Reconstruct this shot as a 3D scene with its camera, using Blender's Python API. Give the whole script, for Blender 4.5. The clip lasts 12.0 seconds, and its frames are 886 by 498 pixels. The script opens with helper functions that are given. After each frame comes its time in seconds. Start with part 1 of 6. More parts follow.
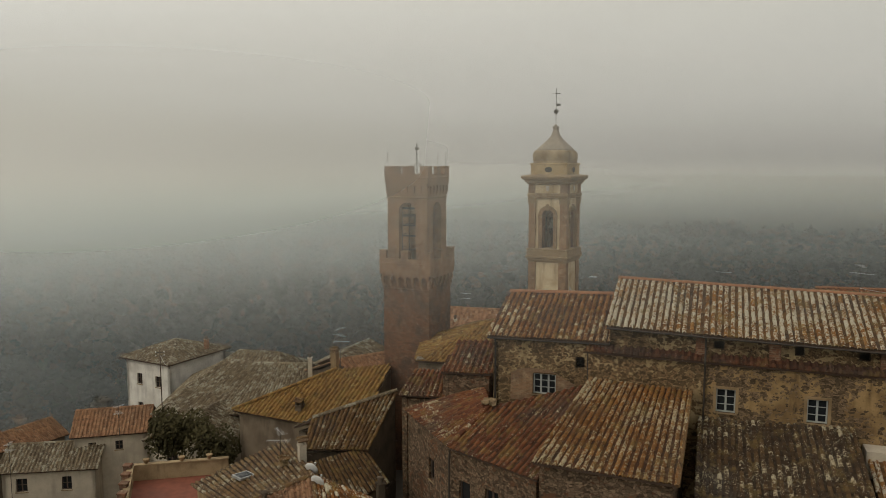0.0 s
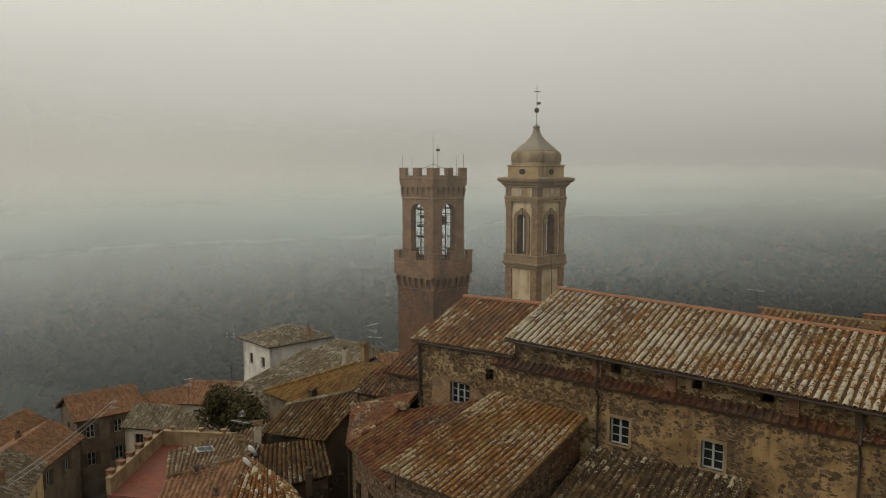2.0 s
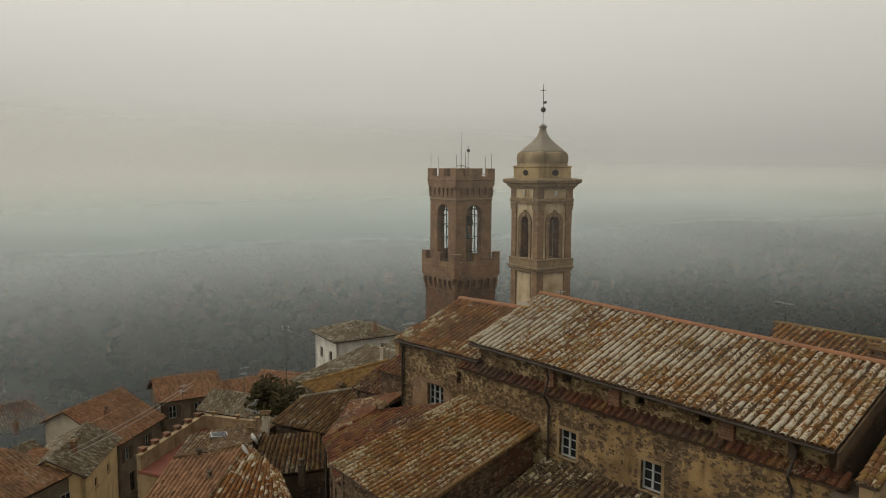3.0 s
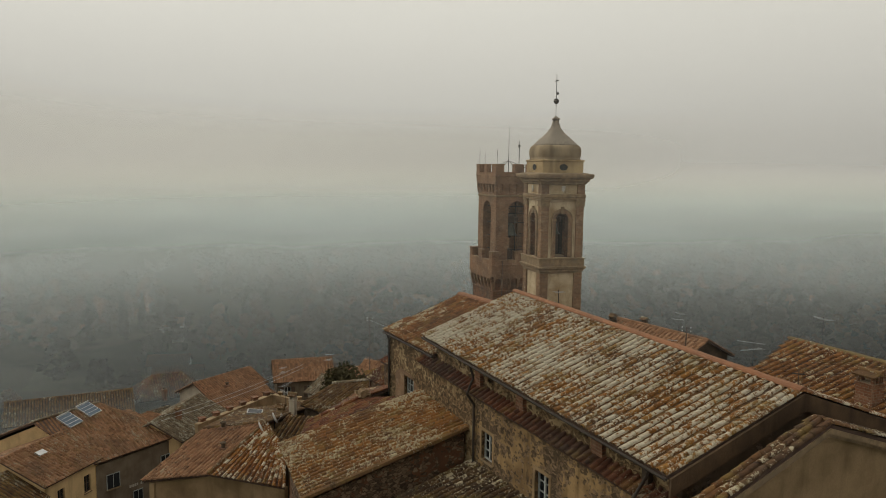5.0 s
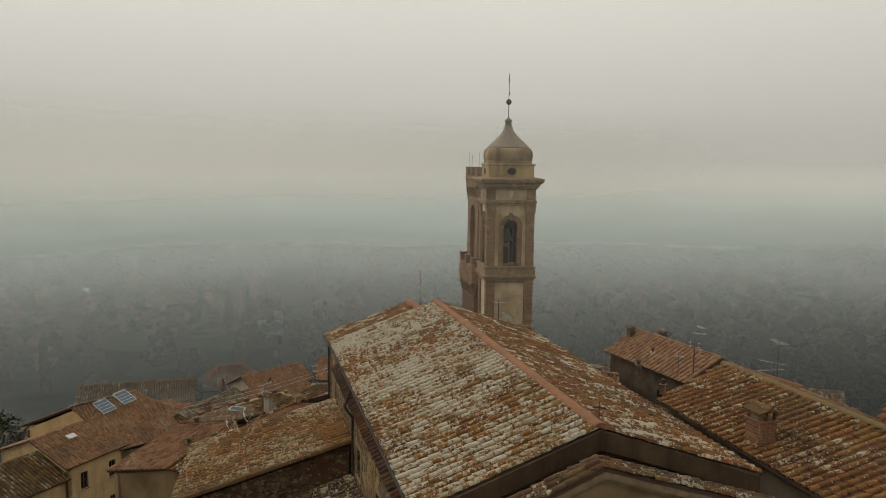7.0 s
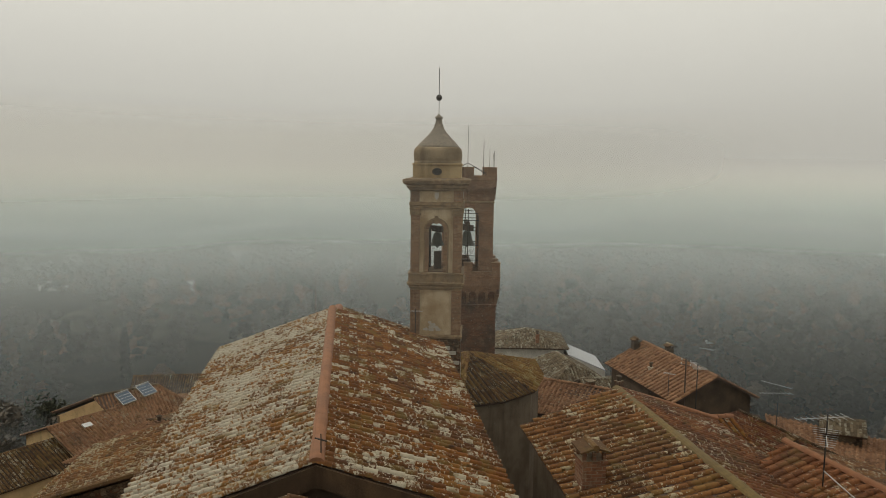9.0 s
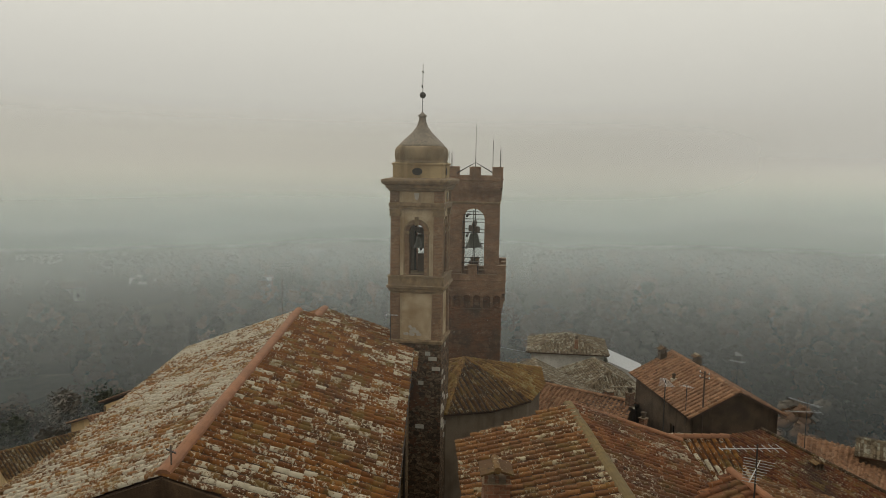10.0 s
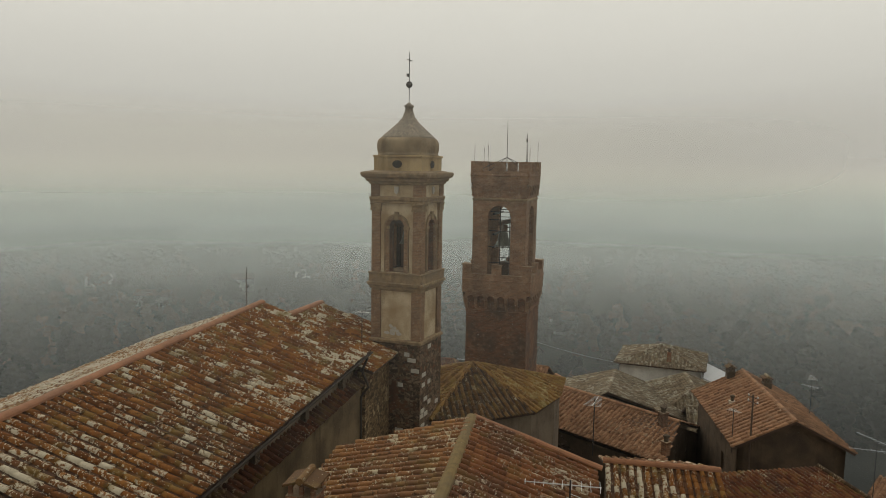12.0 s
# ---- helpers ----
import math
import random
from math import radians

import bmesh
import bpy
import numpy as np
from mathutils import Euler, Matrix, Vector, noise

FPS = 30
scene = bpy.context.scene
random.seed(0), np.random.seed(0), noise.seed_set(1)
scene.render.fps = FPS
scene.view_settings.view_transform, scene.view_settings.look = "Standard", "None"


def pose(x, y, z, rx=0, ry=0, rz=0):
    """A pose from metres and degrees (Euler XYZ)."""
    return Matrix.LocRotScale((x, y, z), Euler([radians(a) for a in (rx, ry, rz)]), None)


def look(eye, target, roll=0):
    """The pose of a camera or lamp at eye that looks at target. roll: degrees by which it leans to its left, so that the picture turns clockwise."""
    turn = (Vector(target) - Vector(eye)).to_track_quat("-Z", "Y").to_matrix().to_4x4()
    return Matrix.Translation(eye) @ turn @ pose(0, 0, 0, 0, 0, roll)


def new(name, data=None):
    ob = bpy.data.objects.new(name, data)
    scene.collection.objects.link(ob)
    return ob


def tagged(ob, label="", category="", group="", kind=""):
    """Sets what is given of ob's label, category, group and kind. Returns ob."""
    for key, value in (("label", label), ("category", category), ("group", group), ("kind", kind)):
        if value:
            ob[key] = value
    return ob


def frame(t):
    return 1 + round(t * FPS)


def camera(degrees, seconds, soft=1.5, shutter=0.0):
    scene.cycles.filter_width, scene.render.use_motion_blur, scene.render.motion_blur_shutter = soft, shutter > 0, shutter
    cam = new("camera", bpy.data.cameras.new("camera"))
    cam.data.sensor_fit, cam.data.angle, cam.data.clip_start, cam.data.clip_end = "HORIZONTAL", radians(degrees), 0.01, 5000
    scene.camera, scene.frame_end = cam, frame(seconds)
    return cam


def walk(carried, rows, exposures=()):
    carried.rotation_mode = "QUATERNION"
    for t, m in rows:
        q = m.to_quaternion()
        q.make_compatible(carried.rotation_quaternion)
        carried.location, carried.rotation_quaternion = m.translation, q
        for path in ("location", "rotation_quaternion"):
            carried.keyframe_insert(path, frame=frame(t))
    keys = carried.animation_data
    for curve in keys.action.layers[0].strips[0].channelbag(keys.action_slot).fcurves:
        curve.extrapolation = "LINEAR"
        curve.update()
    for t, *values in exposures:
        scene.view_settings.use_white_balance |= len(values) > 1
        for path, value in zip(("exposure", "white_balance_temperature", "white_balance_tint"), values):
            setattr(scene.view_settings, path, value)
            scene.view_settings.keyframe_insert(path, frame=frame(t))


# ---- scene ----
cam = camera(61.1, 12.0, soft=0.6)
METRES, EYE, TILT, LEAN, TURN = 75.0, 24.0, 0.0, 0.0, 0.0
ROWS = [
    (0.0, 0.0, 0.0, 0.0, -0.0, -6.37, 0.04),
    (0.5, 0.0617, 0.0032, 0.0008, 5.05, -6.42, 0.08),
    (1.0, 0.1211, 0.0117, 0.0007, 9.64, -6.43, 0.11),
    (1.5, 0.1827, 0.0263, 0.0008, 14.45, -6.38, 0.04),
    (2.0, 0.2413, 0.0456, 0.0007, 19.35, -6.31, -0.05),
    (2.5, 0.2961, 0.0691, 0.0011, 24.41, -6.32, -0.14),
    (3.0, 0.3451, 0.0964, 0.0006, 29.98, -6.26, -0.25),
    (5.0, 0.469, 0.1987, -0.0057, 45.51, -6.15, -0.64),
    (5.5, 0.4906, 0.2253, -0.0047, 48.15, -6.15, -0.69),
    (6.0, 0.5105, 0.2541, -0.0031, 50.98, -6.21, -0.71),
    (6.5, 0.5271, 0.2824, -0.0019, 53.07, -6.26, -0.72),
    (7.0, 0.5425, 0.3134, -0.0008, 54.81, -6.3, -0.76),
    (7.5, 0.5553, 0.344, 0.0005, 56.52, -6.36, -0.77),
    (9.5, 0.5925, 0.4812, 0.0018, 66.41, -6.52, -0.81),
    (10.0, 0.5978, 0.5173, 0.0024, 69.82, -6.59, -0.84),
    (10.5, 0.6013, 0.5513, 0.0022, 73.1, -6.62, -0.88),
    (11.0, 0.6032, 0.5864, 0.0015, 76.53, -6.62, -0.93),
    (11.5, 0.6034, 0.6176, 0.0003, 79.71, -6.62, -0.99),
    (12.0, 0.6028, 0.6446, -0.0021, 82.87, -6.62, -0.96),
]
walk(cam, [(t, pose(0, 0, EYE, TILT, LEAN, TURN) @ pose(METRES * x, METRES * y, METRES * z, 90 + pitch, roll, yaw)) for t, x, y, z, yaw, pitch, roll in ROWS])

# ---- world and light ----
world = bpy.data.worlds.new("overcast_sky")
scene.world = world
world.use_nodes = True


def build_sky():
    nt = world.node_tree
    nt.nodes.clear()
    N = nt.nodes.new
    L = nt.links.new
    out = N("ShaderNodeOutputWorld")
    bg = N("ShaderNodeBackground")
    tc = N("ShaderNodeTexCoord")
    sep = N("ShaderNodeSeparateXYZ")
    L(tc.outputs["Generated"], sep.inputs[0])
    ramp = N("ShaderNodeValToRGB")
    cr = ramp.color_ramp
    stops = [(0.0, (0.47, 0.462, 0.42)), (0.04, (0.53, 0.517, 0.462)), (0.11, (0.60, 0.58, 0.512)), (0.22, (0.645, 0.62, 0.542)), (0.45, (0.72, 0.70, 0.63)), (1.0, (0.90, 0.88, 0.82))]
    while len(cr.elements) < len(stops):
        cr.elements.new(0.5)
    for el, (p, c) in zip(cr.elements, stops):
        el.position, el.color = p, (*c, 1)
    L(sep.outputs["Z"], ramp.inputs[0])
    # soft banks of cloud
    mp = N("ShaderNodeMapping")
    mp.inputs["Scale"].default_value = (1.0, 1.0, 2.6)
    L(tc.outputs["Generated"], mp.inputs[0])
    nz = N("ShaderNodeTexNoise")
    nz.inputs["Scale"].default_value = 1.3
    nz.inputs["Detail"].default_value = 4
    L(mp.outputs[0], nz.inputs[0])
    mr = N("ShaderNodeMapRange")
    mr.inputs[1].default_value, mr.inputs[2].default_value = 0.3, 0.7
    mr.inputs[3].default_value, mr.inputs[4].default_value = 0.90, 1.09
    L(nz.outputs[0], mr.inputs[0])
    side = N("ShaderNodeMapRange")
    side.interpolation_type = "SMOOTHSTEP"
    side.inputs[1].default_value, side.inputs[2].default_value = -0.9, 0.6
    side.inputs[3].default_value, side.inputs[4].default_value = 1.05, 0.82
    L(sep.outputs["X"], side.inputs[0])
    both = N("ShaderNodeMath")
    both.operation = "MULTIPLY"
    L(mr.outputs[0], both.inputs[0])
    L(side.outputs[0], both.inputs[1])
    mul = N("ShaderNodeVectorMath")
    mul.operation = "SCALE"
    L(ramp.outputs[0], mul.inputs[0])
    L(both.outputs[0], mul.inputs["Scale"])
    # a trace of clear sky behind the cloud
    sky = N("ShaderNodeTexSky")
    sky.sky_type, sky.sun_disc = "NISHITA", False
    sky.sun_elevation, sky.sun_rotation = radians(32), radians(250)
    mix = N("ShaderNodeMix")
    mix.data_type = "RGBA"
    mix.inputs[0].default_value = 0.004
    L(mul.outputs[0], mix.inputs[6])
    L(sky.outputs[0], mix.inputs[7])
    L(mix.outputs[2], bg.inputs[0])
    bg.inputs[1].default_value = 1.0
    L(bg.outputs[0], out.inputs[0])


build_sky()
sun = new("sun", bpy.data.lights.new("sun", "SUN"))
sun.data.energy, sun.data.angle, sun.data.color = 0.85, radians(40), (1.0, 0.94, 0.82)
sun.matrix_world = look((-60, -25, 50), (0, 0, 0))

# ---- materials ----


def material(name):
    m = bpy.data.materials.new(name)
    m.use_nodes = True
    nt = m.node_tree
    nt.nodes.clear()
    out = nt.nodes.new("ShaderNodeOutputMaterial")
    b = nt.nodes.new("ShaderNodeBsdfPrincipled")
    nt.links.new(b.outputs[0], out.inputs[0])
    return m, nt, b


class Nodes:
    """Short ways to write node chains."""

    def __init__(self, nt):
        self.nt, self.L = nt, nt.links.new

    def put(self, sock, val):
        if isinstance(val, (int, float)):
            sock.default_value = val
        elif isinstance(val, (tuple, list)):
            sock.default_value = (*val, 1) if len(val) == 3 and sock.type == "RGBA" else val
        else:
            self.L(val, sock)

    def wall_coord(self):
        """Metres along the wall, and up it."""
        g = self.nt.nodes.new("ShaderNodeNewGeometry")
        c = self.nt.nodes.new("ShaderNodeVectorMath")
        c.operation = "CROSS_PRODUCT"
        c.inputs[0].default_value = (0, 0, 1)
        self.L(g.outputs["Normal"], c.inputs[1])
        d = self.nt.nodes.new("ShaderNodeVectorMath")
        d.operation = "DOT_PRODUCT"
        self.L(g.outputs["Position"], d.inputs[0])
        self.L(c.outputs[0], d.inputs[1])
        s = self.nt.nodes.new("ShaderNodeSeparateXYZ")
        self.L(g.outputs["Position"], s.inputs[0])
        o = self.nt.nodes.new("ShaderNodeCombineXYZ")
        self.L(d.outputs["Value"], o.inputs[0])
        self.L(s.outputs["Z"], o.inputs[1])
        return o.outputs[0]

    def scaled(self, vec, s):
        n = self.nt.nodes.new("ShaderNodeMapping")
        n.inputs["Scale"].default_value = s
        self.L(vec, n.inputs[0])
        return n.outputs[0]

    def noise(self, vec, scale, detail=4, rough=0.55):
        n = self.nt.nodes.new("ShaderNodeTexNoise")
        n.inputs["Scale"].default_value, n.inputs["Detail"].default_value = scale, detail
        n.inputs["Roughness"].default_value = rough
        self.L(vec, n.inputs[0])
        return n.outputs[0]

    def voronoi(self, vec, scale, feature="F1", out="Distance"):
        n = self.nt.nodes.new("ShaderNodeTexVoronoi")
        n.feature = feature
        n.inputs["Scale"].default_value = scale
        self.L(vec, n.inputs[0])
        return n.outputs[out]

    def step(self, val, a, b, lo=0.0, hi=1.0):
        n = self.nt.nodes.new("ShaderNodeMapRange")
        n.interpolation_type = "SMOOTHSTEP"
        for i, x in zip((1, 2, 3, 4), (a, b, lo, hi)):
            n.inputs[i].default_value = x
        self.L(val, n.inputs[0])
        return n.outputs[0]

    def mix(self, fac, a, b, blend="MIX"):
        n = self.nt.nodes.new("ShaderNodeMix")
        n.data_type, n.blend_type = "RGBA", blend
        self.put(n.inputs[0], fac)
        self.put(n.inputs[6], a)
        self.put(n.inputs[7], b)
        return n.outputs[2]

    def math(self, op, a, b=0.0):
        n = self.nt.nodes.new("ShaderNodeMath")
        n.operation = op
        self.put(n.inputs[0], a)
        self.put(n.inputs[1], b)
        return n.outputs[0]

    def ramp(self, fac, stops):
        n = self.nt.nodes.new("ShaderNodeValToRGB")
        cr = n.color_ramp
        while len(cr.elements) < len(stops):
            cr.elements.new(0.5)
        for el, (p, c) in zip(cr.elements, stops):
            el.position, el.color = p, (*c, 1)
        self.L(fac, n.inputs[0])
        return n.outputs[0]

    def bump(self, height, strength, dist, bsdf):
        n = self.nt.nodes.new("ShaderNodeBump")
        n.inputs["Strength"].default_value, n.inputs["Distance"].default_value = strength, dist
        self.L(height, n.inputs["Height"])
        self.L(n.outputs[0], bsdf.inputs["Normal"])

    def piece(self):
        """A number of its own for each tile, whether joined or an object."""
        g = self.nt.nodes.new("ShaderNodeNewGeometry").outputs["Random Per Island"]
        o = self.nt.nodes.new("ShaderNodeObjectInfo").outputs["Random"]
        return self.math("FRACT", self.math("ADD", g, o))

    def position(self):
        return self.nt.nodes.new("ShaderNodeNewGeometry").outputs["Position"]


def tile_material(name, clay, lichen, amount, patch=0.35, dark=0.25, moss=0.0, zoned=0.65, single=0.48):
    """Old clay tiles: each its own tone of clay, some crusted over with lichen."""
    clay = [(r, g * 0.97, b * 0.8) for r, g, b in clay]
    lichen = (lichen[0], lichen[1] * 0.97, lichen[2] * 0.86)
    m, nt, b = material(name)
    n = Nodes(nt)
    p = n.position()
    r = n.piece()
    r2 = n.math("FRACT", n.math("MULTIPLY", r, 17.3))
    col = n.ramp(r, [(0.0, tuple(c * 0.72 for c in clay[0])), (0.35, clay[0]), (0.7, clay[1]), (1.0, clay[2])])
    # weather: large dark patches, fine grain
    big = n.noise(p, patch, 3)
    col = n.mix(n.step(big, 0.46, 0.68, 0, dark), col, (0.055, 0.045, 0.036))
    fine = n.noise(p, 14, 4, 0.7)
    col = n.mix(n.step(fine, 0.3, 0.75, 0, 0.45), col, (0.05, 0.034, 0.022))
    # sooty black crust in small blotches
    col = n.mix(n.step(n.noise(p, 3.1, 4, 0.7), 0.56, 0.70, 0, 0.75), col, (0.028, 0.020, 0.014))
    # lichen crust, by tile and by blotch
    zone = n.noise(p, 0.4, 3)
    want = n.math("ADD", n.math("ADD", n.math("MULTIPLY", r2, single), 0.24 - single / 2), n.math("ADD", n.math("MULTIPLY", zone, zoned), 0.375 - zoned / 2))
    blot = n.noise(p, 7.5, 4, 0.65)
    f = n.step(n.math("ADD", want, n.math("MULTIPLY", blot, 0.95)), 1.47 - amount * 0.66, 1.59 - amount * 0.66)
    speck = n.step(n.math("ADD", n.noise(p, 11, 3, 0.6), n.math("MULTIPLY", zone, 0.35)), 0.82 - amount * 0.10, 0.87 - amount * 0.10)
    f = n.math("MAXIMUM", f, speck)
    crust = n.mix(n.noise(p, 9, 3), tuple(c * 0.7 for c in lichen), tuple(min(0.8, c * 1.15) for c in lichen))
    col = n.mix(n.math("MULTIPLY", f, 0.93), col, crust)
    if moss:
        g = n.step(n.noise(p, 1.4, 4), 0.52, 0.66, 0, moss)
        col = n.mix(g, col, (0.19, 0.125, 0.034))
    nt.links.new(col, b.inputs["Base Color"])
    b.inputs["Roughness"].default_value = 0.88
    b.inputs["Specular IOR Level"].default_value = 0.25
    n.bump(n.math("ADD", fine, blot), 0.5, 0.02, b)
    return m


PALE = (0.41, 0.36, 0.27)
ORANGE = [(0.20, 0.074, 0.020), (0.265, 0.104, 0.027), (0.315, 0.14, 0.038)]
BROWN = [(0.12, 0.064, 0.030), (0.16, 0.088, 0.040), (0.20, 0.118, 0.052)]
OCHRE = [(0.21, 0.115, 0.04), (0.27, 0.15, 0.05), (0.31, 0.19, 0.07)]
GREY = [(0.15, 0.115, 0.085), (0.19, 0.15, 0.11), (0.23, 0.18, 0.135)]
PINK = [(0.27, 0.142, 0.088), (0.33, 0.178, 0.112), (0.38, 0.215, 0.14)]
M_PALE = tile_material("tiles_lichen_pale", [(0.20, 0.085, 0.022), (0.26, 0.115, 0.030), (0.30, 0.15, 0.042)], (0.47, 0.435, 0.37), 0.68, dark=0.35, moss=0.45, zoned=0.5, single=0.16)
M_ORANGE = tile_material("tiles_orange", ORANGE, (0.60, 0.55, 0.45), 0.43, dark=0.4, moss=0.65)
M_GOLD = tile_material("tiles_golden", [(0.17, 0.074, 0.022), (0.22, 0.095, 0.027), (0.26, 0.125, 0.038)], (0.38, 0.33, 0.235), 0.58, dark=0.5, moss=0.4, single=0.14)
M_DARK = tile_material("tiles_dark_mossy", [(0.05, 0.028, 0.015), (0.075, 0.042, 0.020), (0.10, 0.058, 0.027)], PALE, 0.30, dark=0.6, moss=0.3)
M_LEDGE = tile_material("ledge_tiles", [(0.075, 0.026, 0.014), (0.105, 0.036, 0.018), (0.13, 0.05, 0.025)], (0.25, 0.2, 0.15), 0.1, dark=0.6, moss=0.3)
M_RED = tile_material("tiles_red", [(0.13, 0.043, 0.022), (0.17, 0.06, 0.027), (0.21, 0.09, 0.04)], PALE, 0.22, dark=0.7, moss=0.5)
M_BROWN = tile_material("tiles_brown", BROWN, (0.36, 0.33, 0.26), 0.30, moss=0.4)
M_OCHRE = tile_material("tiles_ochre", OCHRE, (0.34, 0.27, 0.13), 0.25, moss=0.6)
M_GREY = tile_material("tiles_grey", GREY, (0.33, 0.31, 0.26), 0.45, dark=0.2)
M_PINK = tile_material("tiles_pink", PINK, (0.40, 0.33, 0.25), 0.10, dark=0.2)
PANS = {}
# flat tiles' mossy and rusty clay, darkened with the shade between cover rows
M_PAN_GOLD = tile_material("flat_tiles_mossy_shade", [(0.085, 0.040, 0.012), (0.115, 0.055, 0.016), (0.14, 0.072, 0.021)], (0.2, 0.17, 0.12), 0.1, dark=0.6, moss=0.3)
M_PAN_RUST = tile_material("flat_tiles_rust_shade", [(0.060, 0.024, 0.010), (0.082, 0.033, 0.013), (0.105, 0.045, 0.018)], (0.25, 0.22, 0.17), 0.12, dark=0.5, moss=0.25)
M_PAN_DARK = tile_material("flat_tiles_dark_shade", [(0.030, 0.018, 0.010), (0.042, 0.025, 0.014), (0.056, 0.034, 0.019)], (0.2, 0.18, 0.14), 0.15, dark=0.6, moss=0.3)
M_LANE = tile_material("tiles_lane", [(0.26, 0.138, 0.085), (0.32, 0.172, 0.108), (0.37, 0.21, 0.138)], (0.34, 0.29, 0.22), 0.25, dark=0.4, moss=0.2)
M_EAST = tile_material("tiles_rust_red", [(0.19, 0.072, 0.032), (0.24, 0.096, 0.042), (0.29, 0.13, 0.058)], (0.44, 0.38, 0.30), 0.24, dark=0.45, moss=0.3)
M_RIGHT = tile_material("tiles_lichen_mixed", [(0.18, 0.078, 0.030), (0.23, 0.102, 0.038), (0.28, 0.135, 0.052)], (0.46, 0.405, 0.30), 0.31, dark=0.45, moss=0.4)


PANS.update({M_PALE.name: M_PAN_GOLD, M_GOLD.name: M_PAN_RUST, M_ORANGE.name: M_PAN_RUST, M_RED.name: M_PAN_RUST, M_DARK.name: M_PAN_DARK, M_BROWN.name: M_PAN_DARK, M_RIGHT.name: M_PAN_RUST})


def plaster(name, col, stain, bare=0.0, bare_col=(0.10, 0.075, 0.055), streak=0.35):
    """Old lime plaster, stained, with rubble showing where it has fallen off."""
    m, nt, b = material(name)
    n = Nodes(nt)
    p = n.position()
    c = n.mix(n.step(n.noise(p, 0.8, 4), 0.35, 0.7), col, stain)
    c = n.mix(n.step(n.noise(n.scaled(p, (1.6, 1.6, 0.28)), 1.0, 4), 0.5, 0.75, 0, streak), c, tuple(x * 0.45 for x in stain))
    fine = n.noise(p, 16, 4, 0.7)
    c = n.mix(n.step(fine, 0.35, 0.8, 0, 0.25), c, tuple(x * 0.6 for x in stain))
    h = fine
    if bare:
        wob = nt.nodes.new("ShaderNodeVectorMath")
        wob.operation = "MULTIPLY_ADD"
        tex = nt.nodes.new("ShaderNodeTexNoise")
        tex.inputs["Scale"].default_value, tex.inputs["Detail"].default_value = 3.5, 3
        nt.links.new(p, tex.inputs[0])
        nt.links.new(tex.outputs["Color"], wob.inputs[0])
        wob.inputs[1].default_value = (0.4, 0.4, 0.3)
        nt.links.new(p, wob.inputs[2])
        q = n.scaled(wob.outputs[0], (1, 1, 1.7))
        dist = n.voronoi(q, 4.6)
        sep = nt.nodes.new("ShaderNodeSeparateColor")
        nt.links.new(n.voronoi(q, 4.6, "F1", "Color"), sep.inputs[0])
        zone = n.math("ADD", n.noise(p, 0.5, 4, 0.6), n.math("MULTIPLY", n.noise(p, 2.4, 3), 0.5))
        reach = n.math("ADD", n.math("MULTIPLY", sep.outputs[0], 0.30), n.step(zone, 0.80 - bare * 0.5, 1.10 - bare * 0.5, -0.10, 0.66))
        f = n.step(n.math("SUBTRACT", reach, dist), -0.03, 0.05)
        sc = n.mix(sep.outputs[1], tuple(x * 0.45 for x in bare_col), tuple(min(1, x * 2.3) for x in bare_col))
        sc = n.mix(n.step(fine, 0.4, 0.7, 0, 0.5), sc, tuple(x * 0.5 for x in bare_col))
        # open joints between the stones
        joint = n.step(n.voronoi(q, 4.6, "DISTANCE_TO_EDGE"), 0.02, 0.09, 0.85, 0)
        sc = n.mix(joint, sc, tuple(x * 0.28 for x in bare_col))
        c = n.mix(n.math("MULTIPLY", f, 0.92), c, sc)
        # black damp patches
        c = n.mix(n.step(n.noise(n.scaled(p, (1, 1, 0.7)), 1.5, 5, 0.7), 0.55, 0.72, 0, 0.8), c, (0.040, 0.028, 0.018))
        h = n.math("SUBTRACT", n.math("MULTIPLY", fine, 0.6), n.math("MULTIPLY", f, 0.7))
    nt.links.new(c, b.inputs["Base Color"])
    b.inputs["Roughness"].default_value = 0.93
    b.inputs["Specular IOR Level"].default_value = 0.2
    n.bump(h, 0.6, 0.03, b)
    return m


